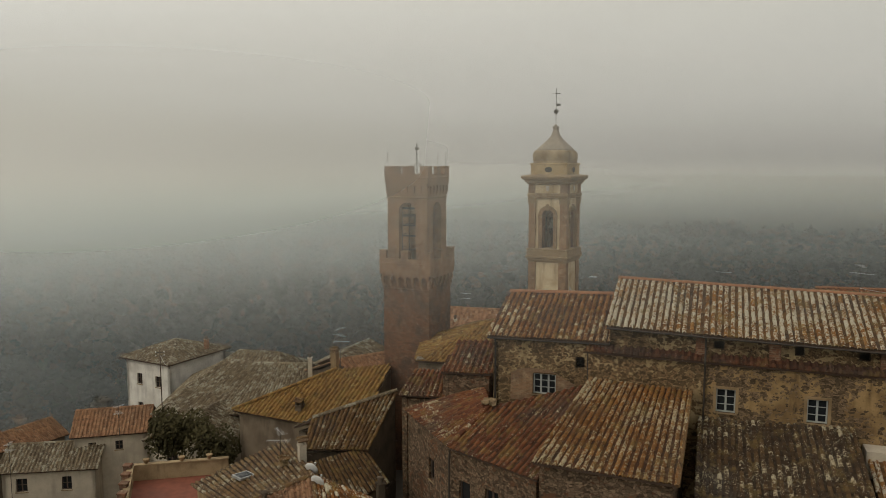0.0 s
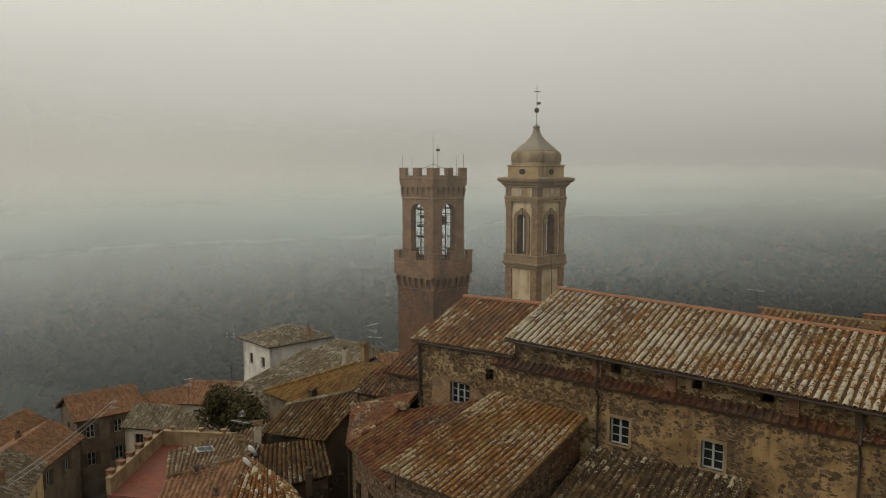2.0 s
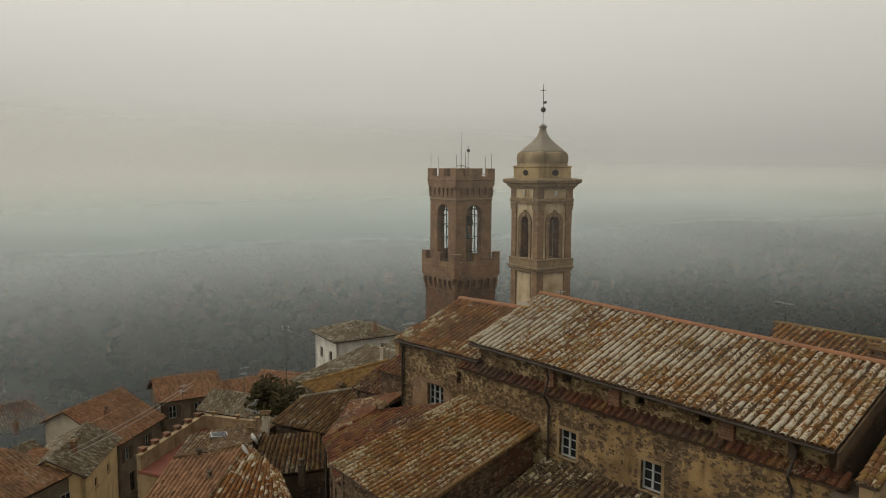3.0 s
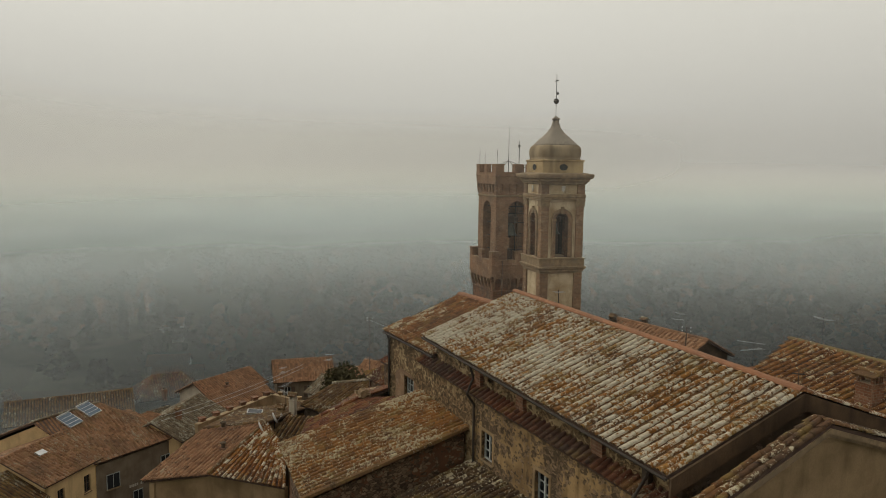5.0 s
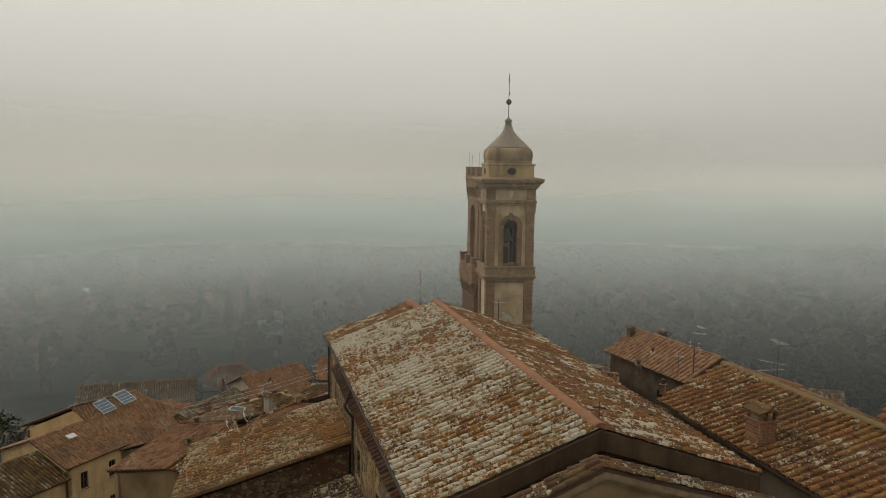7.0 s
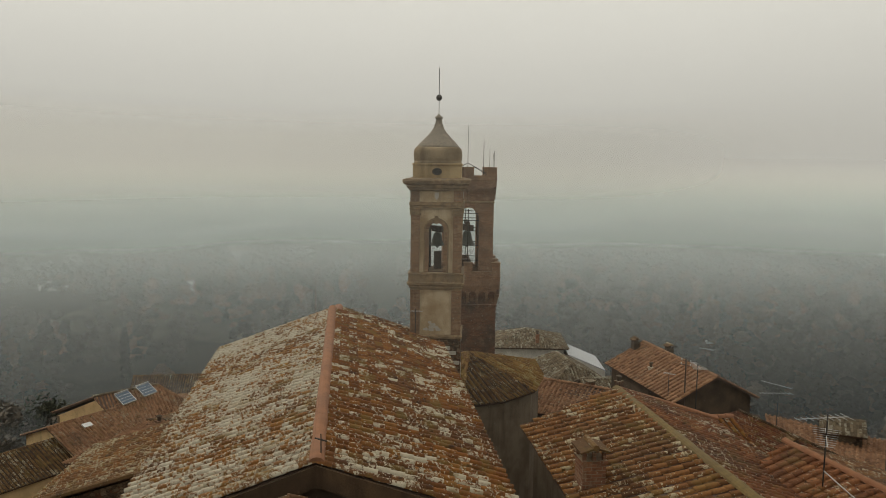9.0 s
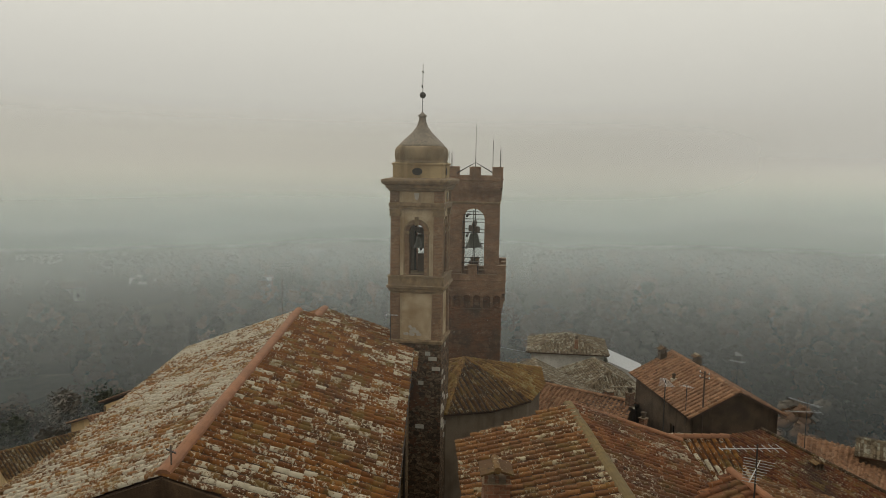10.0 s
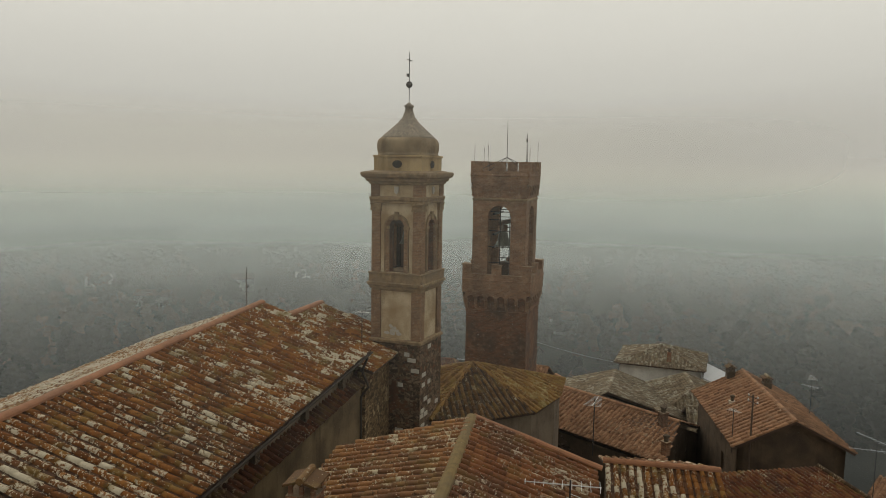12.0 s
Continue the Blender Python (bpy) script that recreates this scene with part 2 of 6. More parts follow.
def brickwork(name, c1, c2, mortar, soot=0.5, bw=0.29, bh=0.075):
    m, nt, b = material(name)
    n = Nodes(nt)
    w = n.wall_coord()
    p = n.position()
    t = nt.nodes.new("ShaderNodeTexBrick")
    t.inputs["Scale"].default_value = 1.0
    t.inputs["Brick Width"].default_value, t.inputs["Row Height"].default_value = bw, bh
    t.inputs["Mortar Size"].default_value = 0.009
    t.inputs["Mortar Smooth"].default_value = 0.3
    nt.links.new(w, t.inputs[0])
    n.put(t.inputs["Color1"], c1)
    n.put(t.inputs["Color2"], c2)
    n.put(t.inputs["Mortar"], mortar)
    c = n.mix(n.step(n.noise(p, 0.7, 4), 0.4, 0.7, 0, soot), t.outputs[0], (0.075, 0.06, 0.048))
    c = n.mix(n.step(n.noise(p, 2.6, 5, 0.7), 0.48, 0.72, 0, 0.6), c, tuple(x * 1.35 for x in mortar))
    c = n.mix(n.step(n.noise(n.scaled(p, (1, 1, 1.8)), 5.5, 4, 0.7), 0.56, 0.68, 0, 0.65), c, tuple(x * 0.45 for x in c1))
    c = n.mix(n.step(n.noise(p, 7.5, 2), 0.70, 0.76, 0, 0.8), c, (0.42, 0.37, 0.29))
    fine = n.noise(p, 11, 4, 0.7)
    c = n.mix(n.step(fine, 0.4, 0.8, 0, 0.3), c, (0.08, 0.065, 0.05))
    nt.links.new(c, b.inputs["Base Color"])
    b.inputs["Roughness"].default_value = 0.92
    b.inputs["Specular IOR Level"].default_value = 0.2
    n.bump(n.math("SUBTRACT", fine, t.outputs["Fac"]), 0.5, 0.02, b)
    return m


def plain(name, col, rough=0.8, metal=0.0, var=0.25, scale=6.0):
    m, nt, b = material(name)
    n = Nodes(nt)
    z = n.noise(n.position(), scale, 4)
    z2 = n.noise(n.position(), scale * 0.18, 3)
    c = n.mix(n.step(z, 0.3, 0.75, 0, var), col, tuple(x * 0.5 for x in col))
    c = n.mix(n.step(z2, 0.4, 0.7, 0, var), c, tuple(min(1, x * 0.6 + 0.02) for x in col))
    nt.links.new(c, b.inputs["Base Color"])
    b.inputs["Roughness"].default_value, b.inputs["Metallic"].default_value = rough, metal
    n.bump(z, 0.3, 0.01, b)
    return m


M_RUBBLE = plaster("rubble_and_plaster", (0.38, 0.28, 0.15), (0.23, 0.16, 0.078), 0.66, (0.115, 0.072, 0.036), 0.6)
M_OCHREWALL = plaster("ochre_plaster", (0.34, 0.222, 0.10), (0.17, 0.107, 0.048), 0.52, (0.105, 0.072, 0.043), 0.8)
M_BEIGE = plaster("beige_plaster", (0.31, 0.215, 0.115), (0.20, 0.135, 0.07), streak=0.35)
# church plaster darkened so that its colour carries the north wall's shade
M_NORTHWALL = plaster("shaded_north_plaster", (0.20, 0.142, 0.078), (0.10, 0.072, 0.042), streak=0.7)
M_TERRACEWALL = plaster("terrace_plaster", (0.38, 0.285, 0.165), (0.22, 0.155, 0.085), streak=0.6)
M_CREAM = plaster("cream_plaster", (0.52, 0.45, 0.345), (0.42, 0.36, 0.28))
M_WHITEWALL = plaster("white_plaster", (0.68, 0.65, 0.58), (0.52, 0.49, 0.43))
M_GREYWALL = plaster("grey_plaster", (0.20, 0.155, 0.108), (0.135, 0.102, 0.07), streak=0.5)
M_HOUSEWALL = plaster("sooty_brown_plaster", (0.12, 0.085, 0.055), (0.07, 0.05, 0.034), streak=0.6)
M_DARKWALL = plaster("dark_plaster", (0.12, 0.09, 0.06), (0.08, 0.06, 0.042), 0.2)
M_VERGE = plaster("verge_masonry", (0.115, 0.072, 0.040), (0.065, 0.042, 0.025), streak=0.7)
M_YELLOWWALL = plaster("yellow_plaster", (0.66, 0.47, 0.245), (0.52, 0.37, 0.19))
M_BRICKWALL = brickwork("old_wall_brick", (0.26, 0.112, 0.058), (0.155, 0.072, 0.04), (0.26, 0.19, 0.12), 0.6, 0.34, 0.11)
M_MIXWALL = plaster("brick_and_rubble", (0.155, 0.072, 0.036), (0.095, 0.050, 0.028), 0.72, (0.115, 0.080, 0.050), 0.6)
M_COPING = tile_material("coping_tiles", [(0.13, 0.06, 0.026), (0.17, 0.082, 0.034), (0.21, 0.11, 0.046)], (0.46, 0.42, 0.33), 0.40, dark=0.7, moss=0.6)
M_BRICK_LOW = brickwork("tower_foot_brick", (0.20, 0.092, 0.050), (0.125, 0.062, 0.036), (0.18, 0.12, 0.075), 0.75)
M_BRICK = brickwork("tower_brick", (0.285, 0.16, 0.09), (0.21, 0.118, 0.068), (0.27, 0.185, 0.115), 0.45)
M_BRICK2 = brickwork("bell_tower_brick", (0.29, 0.165, 0.088), (0.21, 0.122, 0.068), (0.29, 0.205, 0.125), 0.5)
M_PANEL = plaster("bell_tower_plaster", (0.58, 0.47, 0.31), (0.36, 0.255, 0.14), streak=0.6)
M_STONE = plain("moulded_stone", (0.30, 0.205, 0.108), 0.9, var=0.9, scale=4.0)
M_PALESTONE = plain("pale_stone", (0.52, 0.47, 0.38), 0.9, var=0.4)
M_MORTAR = plain("ridge_mortar", (0.27, 0.118, 0.052), 0.9, var=0.5, scale=3.0)
M_MOSSRIDGE = plain("mossy_ridge", (0.17, 0.115, 0.038), 0.95, var=0.7, scale=4.0)
M_WOOD = plain("dark_wood", (0.09, 0.06, 0.04), 0.8)
M_FRAME = plain("pale_window_frame", (0.33, 0.34, 0.31), 0.6, var=0.15)
M_GUTTER = plain("gutter_metal", (0.045, 0.032, 0.022), 0.8, 0.1)
M_IRON = plain("iron", (0.06, 0.055, 0.05), 0.6, 0.7)
# near-black that stands for shade inside the bell tower's openings
M_OPENING_SHADE = plain("opening_shade", (0.012, 0.010, 0.008), 0.95)
M_ALU = plain("aluminium", (0.55, 0.55, 0.53), 0.4, 0.8)
M_DISH = plain("dish_paint", (0.60, 0.59, 0.56), 0.5, var=0.1)
M_BRONZE = plain("bell_bronze", (0.10, 0.11, 0.09), 0.5, 0.8)
M_DECK = plain("roof_underlay", (0.10, 0.06, 0.04), 0.95, var=0.4)
M_TERRACE = plain("terrace_red", (0.22, 0.066, 0.035), 0.85, var=0.6, scale=2.0)
M_METALROOF = plain("grey_sheet_roof", (0.42, 0.43, 0.43), 0.5, 0.2, var=0.15)
M_DOME = plaster("dome_plaster", (0.36, 0.275, 0.165), (0.20, 0.145, 0.085), streak=0.6)
M_DRUM = plaster("drum_plaster", (0.50, 0.375, 0.20), (0.31, 0.215, 0.105), streak=0.6)
M_SPIRE = plain("spire_mottled", (0.34, 0.285, 0.215), 0.95, var=1.0, scale=9.0)
M_SOLAR = plain("solar_cells", (0.07, 0.10, 0.13), 0.2, 0.1, var=0.1)
M_SKYGLASS = plain("pale_roof_glass", (0.40, 0.44, 0.46), 0.15, 0.0, var=0.05)
M_BARK = plain("bark", (0.08, 0.065, 0.05), 0.95)


def glass_material():
    m, nt, b = material("window_glass")
    b.inputs["Base Color"].default_value = (0.02, 0.022, 0.024, 1)
    b.inputs["Roughness"].default_value = 0.12
    b.inputs["Specular IOR Level"].default_value = 0.3
    return m


M_GLASS = glass_material()


def leaf_material(name, a, c):
    m, nt, b = material(name)
    n = Nodes(nt)
    g = nt.nodes.new("ShaderNodeNewGeometry").outputs["Random Per Island"]
    tone = n.math("ADD", n.math("MULTIPLY", g, 0.3), n.math("MULTIPLY", n.step(n.noise(n.position(), 0.09, 2), 0.3, 0.7), 0.7))
    col = n.mix(tone, a, c)
    col = n.mix(n.step(n.noise(n.position(), 0.035, 3), 0.4, 0.6, 0, 0.6), col, tuple(x * 0.55 for x in a))
    nt.links.new(col, b.inputs["Base Color"])
    b.inputs["Roughness"].default_value = 0.9
    b.inputs["Specular IOR Level"].default_value = 0.1
    return m


M_LEAF_BROWN = leaf_material("autumn_leaves_brown", (0.16, 0.095, 0.06), (0.33, 0.20, 0.12))
M_LEAF_GREY = leaf_material("bare_twigs_grey", (0.10, 0.088, 0.07), (0.175, 0.148, 0.115))
M_LEAF_BUSH = leaf_material("holm_oak_leaves", (0.045, 0.040, 0.018), (0.095, 0.078, 0.036))
M_LEAF_GREEN = leaf_material("dark_foliage", (0.040, 0.047, 0.030), (0.078, 0.080, 0.048))


def ground_material():
    m, nt, b = material("valley_ground")
    n = Nodes(nt)
    p = n.position()
    c = n.mix(n.noise(p, 0.03, 5), (0.07, 0.066, 0.045), (0.12, 0.105, 0.07))
    field = n.voronoi(p, 0.0085, "F1", "Color")
    sep = nt.nodes.new("ShaderNodeSeparateColor")
    nt.links.new(field, sep.inputs[0])
    f = n.step(sep.outputs[0], 0.42, 0.5, 0, 0.8)
    fc = n.mix(sep.outputs[1], (0.11, 0.125, 0.07), (0.21, 0.185, 0.12))
    c = n.mix(f, c, fc)
    c = n.mix(n.step(n.noise(p, 0.05, 5), 0.35, 0.7, 0, 0.6), c, (0.035, 0.033, 0.022))
    # lanes and yards of the town
    d = nt.nodes.new("ShaderNodeVectorMath")
    d.operation = "DISTANCE"
    nt.links.new(p, d.inputs[0])
    d.inputs[1].default_value = (2, 50, 0)
    t = n.step(d.outputs["Value"], 44, 62, 1, 0)
    c = n.mix(t, c, n.mix(n.noise(p, 2.0, 4), (0.085, 0.075, 0.062), (0.13, 0.115, 0.095)))
    nt.links.new(c, b.inputs["Base Color"])
    b.inputs["Roughness"].default_value = 1.0
    b.inputs["Specular IOR Level"].default_value = 0.1
    return m


M_GROUND = ground_material()


def mist_material(name, clear, dense, low, tops, tint_low, tint_high, rising=0.0, thickest=1.0, glow=False, sheets=1):
    """A sheet that stands in for haze: it scatters daylight both ways and can glow. dense: (metres from the town, share
    hidden); rising: how far it clears towards its foot; tops: heights between which it thins out into the sky.
    """
    m = bpy.data.materials.new(name)
    m.use_nodes = True
    nt = m.node_tree
    nt.nodes.clear()
    n = Nodes(nt)
    out = nt.nodes.new("ShaderNodeOutputMaterial")
    tr = nt.nodes.new("ShaderNodeBsdfTransparent")
    df = nt.nodes.new("ShaderNodeBsdfDiffuse")
    tl = nt.nodes.new("ShaderNodeBsdfTranslucent")
    p = n.position()
    sep = nt.nodes.new("ShaderNodeSeparateXYZ")
    n.L(p, sep.inputs[0])
    flat = nt.nodes.new("ShaderNodeVectorMath")
    flat.operation = "MULTIPLY_ADD"
    n.L(p, flat.inputs[0])
    flat.inputs[1].default_value, flat.inputs[2].default_value = (1, 1, 0), (-2, -50, 0)
    far = nt.nodes.new("ShaderNodeVectorMath")
    far.operation = "LENGTH"
    n.L(flat.outputs[0], far.inputs[0])
    unit = nt.nodes.new("ShaderNodeVectorMath")
    unit.operation = "NORMALIZE"
    n.L(flat.outputs[0], unit.inputs[0])
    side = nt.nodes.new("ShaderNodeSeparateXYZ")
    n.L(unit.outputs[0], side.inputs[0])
    # haze put in by direction: most opaque to the west, clearest to the east
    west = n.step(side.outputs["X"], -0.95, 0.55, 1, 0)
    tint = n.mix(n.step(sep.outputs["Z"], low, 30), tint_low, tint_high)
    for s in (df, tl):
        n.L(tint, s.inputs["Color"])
    half = nt.nodes.new("ShaderNodeMixShader")
    half.inputs[0].default_value = 0.5
    n.L(df.outputs[0], half.inputs[1])
    n.L(tl.outputs[0], half.inputs[2])
    body = half.outputs[0]
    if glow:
        # emission stands in for far haze lit like the sky, dimmer low in the east
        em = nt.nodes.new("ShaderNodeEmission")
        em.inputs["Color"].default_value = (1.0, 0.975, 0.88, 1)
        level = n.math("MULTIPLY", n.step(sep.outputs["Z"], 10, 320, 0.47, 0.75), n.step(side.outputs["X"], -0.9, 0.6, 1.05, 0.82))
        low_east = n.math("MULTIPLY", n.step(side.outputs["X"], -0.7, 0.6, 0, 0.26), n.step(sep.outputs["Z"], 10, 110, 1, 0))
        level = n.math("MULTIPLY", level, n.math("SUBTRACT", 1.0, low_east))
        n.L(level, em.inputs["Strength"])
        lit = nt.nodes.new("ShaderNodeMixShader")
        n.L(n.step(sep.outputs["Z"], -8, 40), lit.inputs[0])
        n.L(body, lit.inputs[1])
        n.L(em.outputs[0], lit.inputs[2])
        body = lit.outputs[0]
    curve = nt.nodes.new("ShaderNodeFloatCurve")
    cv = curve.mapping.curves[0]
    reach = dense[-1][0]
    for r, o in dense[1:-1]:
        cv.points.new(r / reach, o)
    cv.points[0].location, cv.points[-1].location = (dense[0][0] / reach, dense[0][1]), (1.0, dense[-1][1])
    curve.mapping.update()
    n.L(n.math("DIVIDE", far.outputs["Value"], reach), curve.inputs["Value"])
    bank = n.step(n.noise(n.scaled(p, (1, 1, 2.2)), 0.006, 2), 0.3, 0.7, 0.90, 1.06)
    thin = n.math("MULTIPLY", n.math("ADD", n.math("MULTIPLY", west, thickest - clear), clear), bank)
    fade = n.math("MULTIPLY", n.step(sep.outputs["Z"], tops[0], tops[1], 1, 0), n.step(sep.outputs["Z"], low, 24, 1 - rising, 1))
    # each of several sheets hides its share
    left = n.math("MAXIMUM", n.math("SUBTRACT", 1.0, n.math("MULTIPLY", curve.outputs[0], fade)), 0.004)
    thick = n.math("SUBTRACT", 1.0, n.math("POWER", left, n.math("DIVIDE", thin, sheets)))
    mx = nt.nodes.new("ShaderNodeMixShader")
    n.L(thick, mx.inputs[0])
    n.L(tr.outputs[0], mx.inputs[1])
    n.L(body, mx.inputs[2])
    n.L(mx.outputs[0], out.inputs[0])
    return m


# ---- builders ----


def ground_height(x, y):
    r = math.hypot((x - 2) * 0.95, y - 50)
    z = np.interp(r, [0, 14, 24, 35, 48, 98, 165, 250, 5000], [0.5, 0.0, -4.0, -11.0, -13.0, -20.5, -31.0, -38.0, -38.0])
    if r > 30:
        z += noise.noise(Vector((x * 0.012, y * 0.012, 0.0))) * min(5.0, (r - 30) * 0.05)
    return float(z)


class Soup:
    """Vertices and faces of one mesh."""

    def __init__(self):
        self.v, self.f = [], []

    def add(self, vs, fs):
        k = len(self.v)
        self.v += [tuple(p) for p in vs]
        self.f += [tuple(i + k for i in f) for f in fs]
        return self

    def box(self, x0, x1, y0, y1, z0, z1, m=None):
        vs = [Vector((x, y, z)) for z in (z0, z1) for y in (y0, y1) for x in (x0, x1)]
        if m is not None:
            vs = [m @ p for p in vs]
        return self.add(vs, [(0, 2, 3, 1), (4, 5, 7, 6), (0, 1, 5, 4), (2, 6, 7, 3), (0, 4, 6, 2), (1, 3, 7, 5)])

    def slab(self, pts, drop):
        """A polygon with thickness: drop is the vector from its face to its back."""
        k = len(pts)
        back = [Vector(p) + Vector(drop) for p in pts]
        fs = [tuple(range(k)), tuple(range(2 * k - 1, k - 1, -1))]
        fs += [(i, i + k, (i + 1) % k + k, (i + 1) % k) for i in range(k)]
        return self.add(list(pts) + back, fs)

    def rings(self, loops, close=True):
        """Skin through loops of equally many points."""
        k = len(loops[0])
        vs = [p for l in loops for p in l]
        fs = [(j * k + i, j * k + (i + 1) % k, (j + 1) * k + (i + 1) % k, (j + 1) * k + i) for j in range(len(loops) - 1) for i in range(k)]
        if close:
            fs += [tuple(range(k - 1, -1, -1)), tuple((len(loops) - 1) * k + i for i in range(k))]
        return self.add(vs, fs)

    def tube(self, p, q, r, n=6, r2=None):
        p, q = Vector(p), Vector(q)
        d = (q - p).normalized()
        a = d.orthogonal().normalized()
        b = d.cross(a)
        ring = lambda c, s: [c + (a * math.cos(2 * math.pi * i / n) + b * math.sin(2 * math.pi * i / n)) * s for i in range(n)]
        return self.rings([ring(p, r), ring(q, r if r2 is None else r2)])

    def lathe(self, c, prof, n=16, turn=0.0, power=2.0):
        """Profile of (radius, z) turned about c; a power over 2 squares the plan."""
        loops = []
        for r, z in prof:
            l = []
            for i in range(n):
                a = 2 * math.pi * (i + 0.5) / n
                k = (abs(math.cos(a)) ** power + abs(math.sin(a)) ** power) ** (-1 / power)
                l.append((c[0] + r * k * math.cos(a + turn), c[1] + r * k * math.sin(a + turn), c[2] + z))
            loops.append(l)
        return self.rings(loops)


def link(ob, parent):
    if parent is not None:
        ob.parent = parent
        ob.matrix_parent_inverse = Matrix.Translation(parent.location).inverted() if parent.type == "EMPTY" else Matrix()
    return ob


def part(name, soup, mat, parent=None, label="", smooth=False):
    me = bpy.data.meshes.new(name)
    me.from_pydata(soup.v, [], soup.f)
    me.materials.append(mat)
    if smooth:
        me.polygons.foreach_set("use_smooth", [True] * len(me.polygons))
    me.update()
    ob = link(new(name, me), parent)
    if label:
        tagged(ob, label)
    return ob


def thing(name, at, label, category, group="", kind=""):
    ob = new(name)
    ob.empty_display_size = 0.5
    ob.location = at
    return tagged(ob, label, category, group, kind)


class Frame:
    """A plan of its own: u and v in metres, turned by deg about (x, y)."""

    def __init__(self, x, y, deg):
        self.o, a = Vector((x, y, 0)), radians(deg)
        self.u, self.v = Vector((math.cos(a), math.sin(a), 0)), Vector((-math.sin(a), math.cos(a), 0))

    def __call__(self, u, v, z=0.0):
        return self.o + self.u * u + self.v * v + Vector((0, 0, z))

    def matrix(self, u=0, v=0, z=0):
        p = self(u, v, z)
        return Matrix(((self.u.x, self.v.x, 0, p.x), (self.u.y, self.v.y, 0, p.y), (0, 0, 1, p.z), (0, 0, 0, 1)))


def wall(parent, p, q, z0, z1, mat, openings=(), thick=0.35, top=(), name="wall"):
    """A wall from p to q, its outside on the right; openings (along, sill, width, height); top: further (along, z) points of a gable."""
    p, q = Vector((p[0], p[1], 0)), Vector((q[0], q[1], 0))
    if z0 <= -1:
        z0 = min(z0, ground_height(p.x, p.y) - 2, ground_height(q.x, q.y) - 2)
    d = (q - p).normalized()
    ln = (q - p).length
    inn = Vector((-d.y, d.x, 0)) * thick
    s = Soup()
    xs = sorted({0.0, ln, *[o[0] for o in openings], *[o[0] + o[2] for o in openings]})
    zs = sorted({z0, z1, *[o[1] for o in openings], *[o[1] + o[3] for o in openings]})
    at = lambda x, z, k=0: p + d * x + Vector((0, 0, z)) + inn * k
    hole = lambda x, z: any(o[0] < x < o[0] + o[2] and o[1] < z < o[1] + o[3] for o in openings)
    for a, b in zip(xs, xs[1:]):
        for c, e in zip(zs, zs[1:]):
            if not hole((a + b) / 2, (c + e) / 2):
                s.add([at(a, c), at(b, c), at(b, e), at(a, e)], [(0, 1, 2, 3)])
                s.add([at(a, c, 1), at(a, e, 1), at(b, e, 1), at(b, c, 1)], [(0, 1, 2, 3)])
    for x, z, w, h in openings:
        r = [(x, z), (x + w, z), (x + w, z + h), (x, z + h)]
        for (a, c), (b, e) in zip(r, r[1:] + r[:1]):
            s.add([at(a, c), at(a, c, 1), at(b, e, 1), at(b, e)], [(0, 1, 2, 3)])
    s.add([at(0, z0), at(0, z1), at(0, z1, 1), at(0, z0, 1)], [(0, 1, 2, 3)])
    s.add([at(ln, z0), at(ln, z0, 1), at(ln, z1, 1), at(ln, z1)], [(0, 1, 2, 3)])
    if top:
        s.slab([at(0, z1), at(ln, z1), *[at(x, z) for x, z in top]], inn)
    else:
        s.add([at(0, z1), at(ln, z1), at(ln, z1, 1), at(0, z1, 1)], [(0, 1, 2, 3)])
    return part(name, s, mat, parent)


def window(parent, p, q, along, sill, w, h, cols=2, rows=3, mat=None, deep=0.14, shutters=None, surround=None):
    """Casement in an opening of the wall from p to q: frame with bars, a pane behind."""
    p, q = Vector((p[0], p[1], 0)), Vector((q[0], q[1], 0))
    d = (q - p).normalized()
    m = Matrix.Translation(p + d * along + Vector((0, 0, sill))) @ Matrix(((d.x, -d.y, 0, 0), (d.y, d.x, 0, 0), (0, 0, 1, 0), (0, 0, 0, 1)))
    b = 0.07
    ring = lambda y: [m @ Vector((x, y, z)) for x, z in ((0, 0), (w, 0), (w, h), (0, h), (b, b), (w - b, b), (w - b, h - b), (b, h - b))]
    s = Soup()
    fs = []
    for i in range(4):
        k = (i + 1) % 4
        fs += [(i, k, k + 4, i + 4), (i + 8, i + 12, k + 12, k + 8), (i + 4, k + 4, k + 12, i + 12), (i, i + 8, k + 8, k)]
    s.add(ring(deep) + ring(deep + 0.06), fs)
    win = part("window", s, mat or M_FRAME, parent)
    for i in range(1, cols):
        part("mullion", Soup().box(w * i / cols - 0.05, w * i / cols + 0.05, deep - 0.01, deep + 0.05, b, h - b, m), mat or M_FRAME, win)
    for j in range(1, rows):
        part("glazing_bar", Soup().box(b, w - b, deep + 0.01, deep + 0.05, h * j / rows - 0.02, h * j / rows + 0.02, m), mat or M_FRAME, win)
    part("pane", Soup().box(b, w - b, deep + 0.065, deep + 0.075, b, h - b, m), M_GLASS, win)
    part("sill", Soup().box(-0.08, w + 0.08, -0.07, deep, -0.07, -0.005, m), M_STONE, win)
    if surround:
        t = 0.14
        c = Soup().box(-t, 0, -0.025, 0.02, -0.0, h + t, m).box(w, w + t, -0.025, 0.02, -0.0, h + t, m).box(0, w, -0.025, 0.02, h, h + t, m)
        part("surround", c, surround, win)
    if shutters:
        for side in (0, 1):
            x0 = -w / 2 - 0.02 if side == 0 else w + 0.02
            s = Soup().box(x0, x0 + w / 2, -0.05, -0.012, 0, h, m)
            part("shutter", s, shutters, win)
    return win


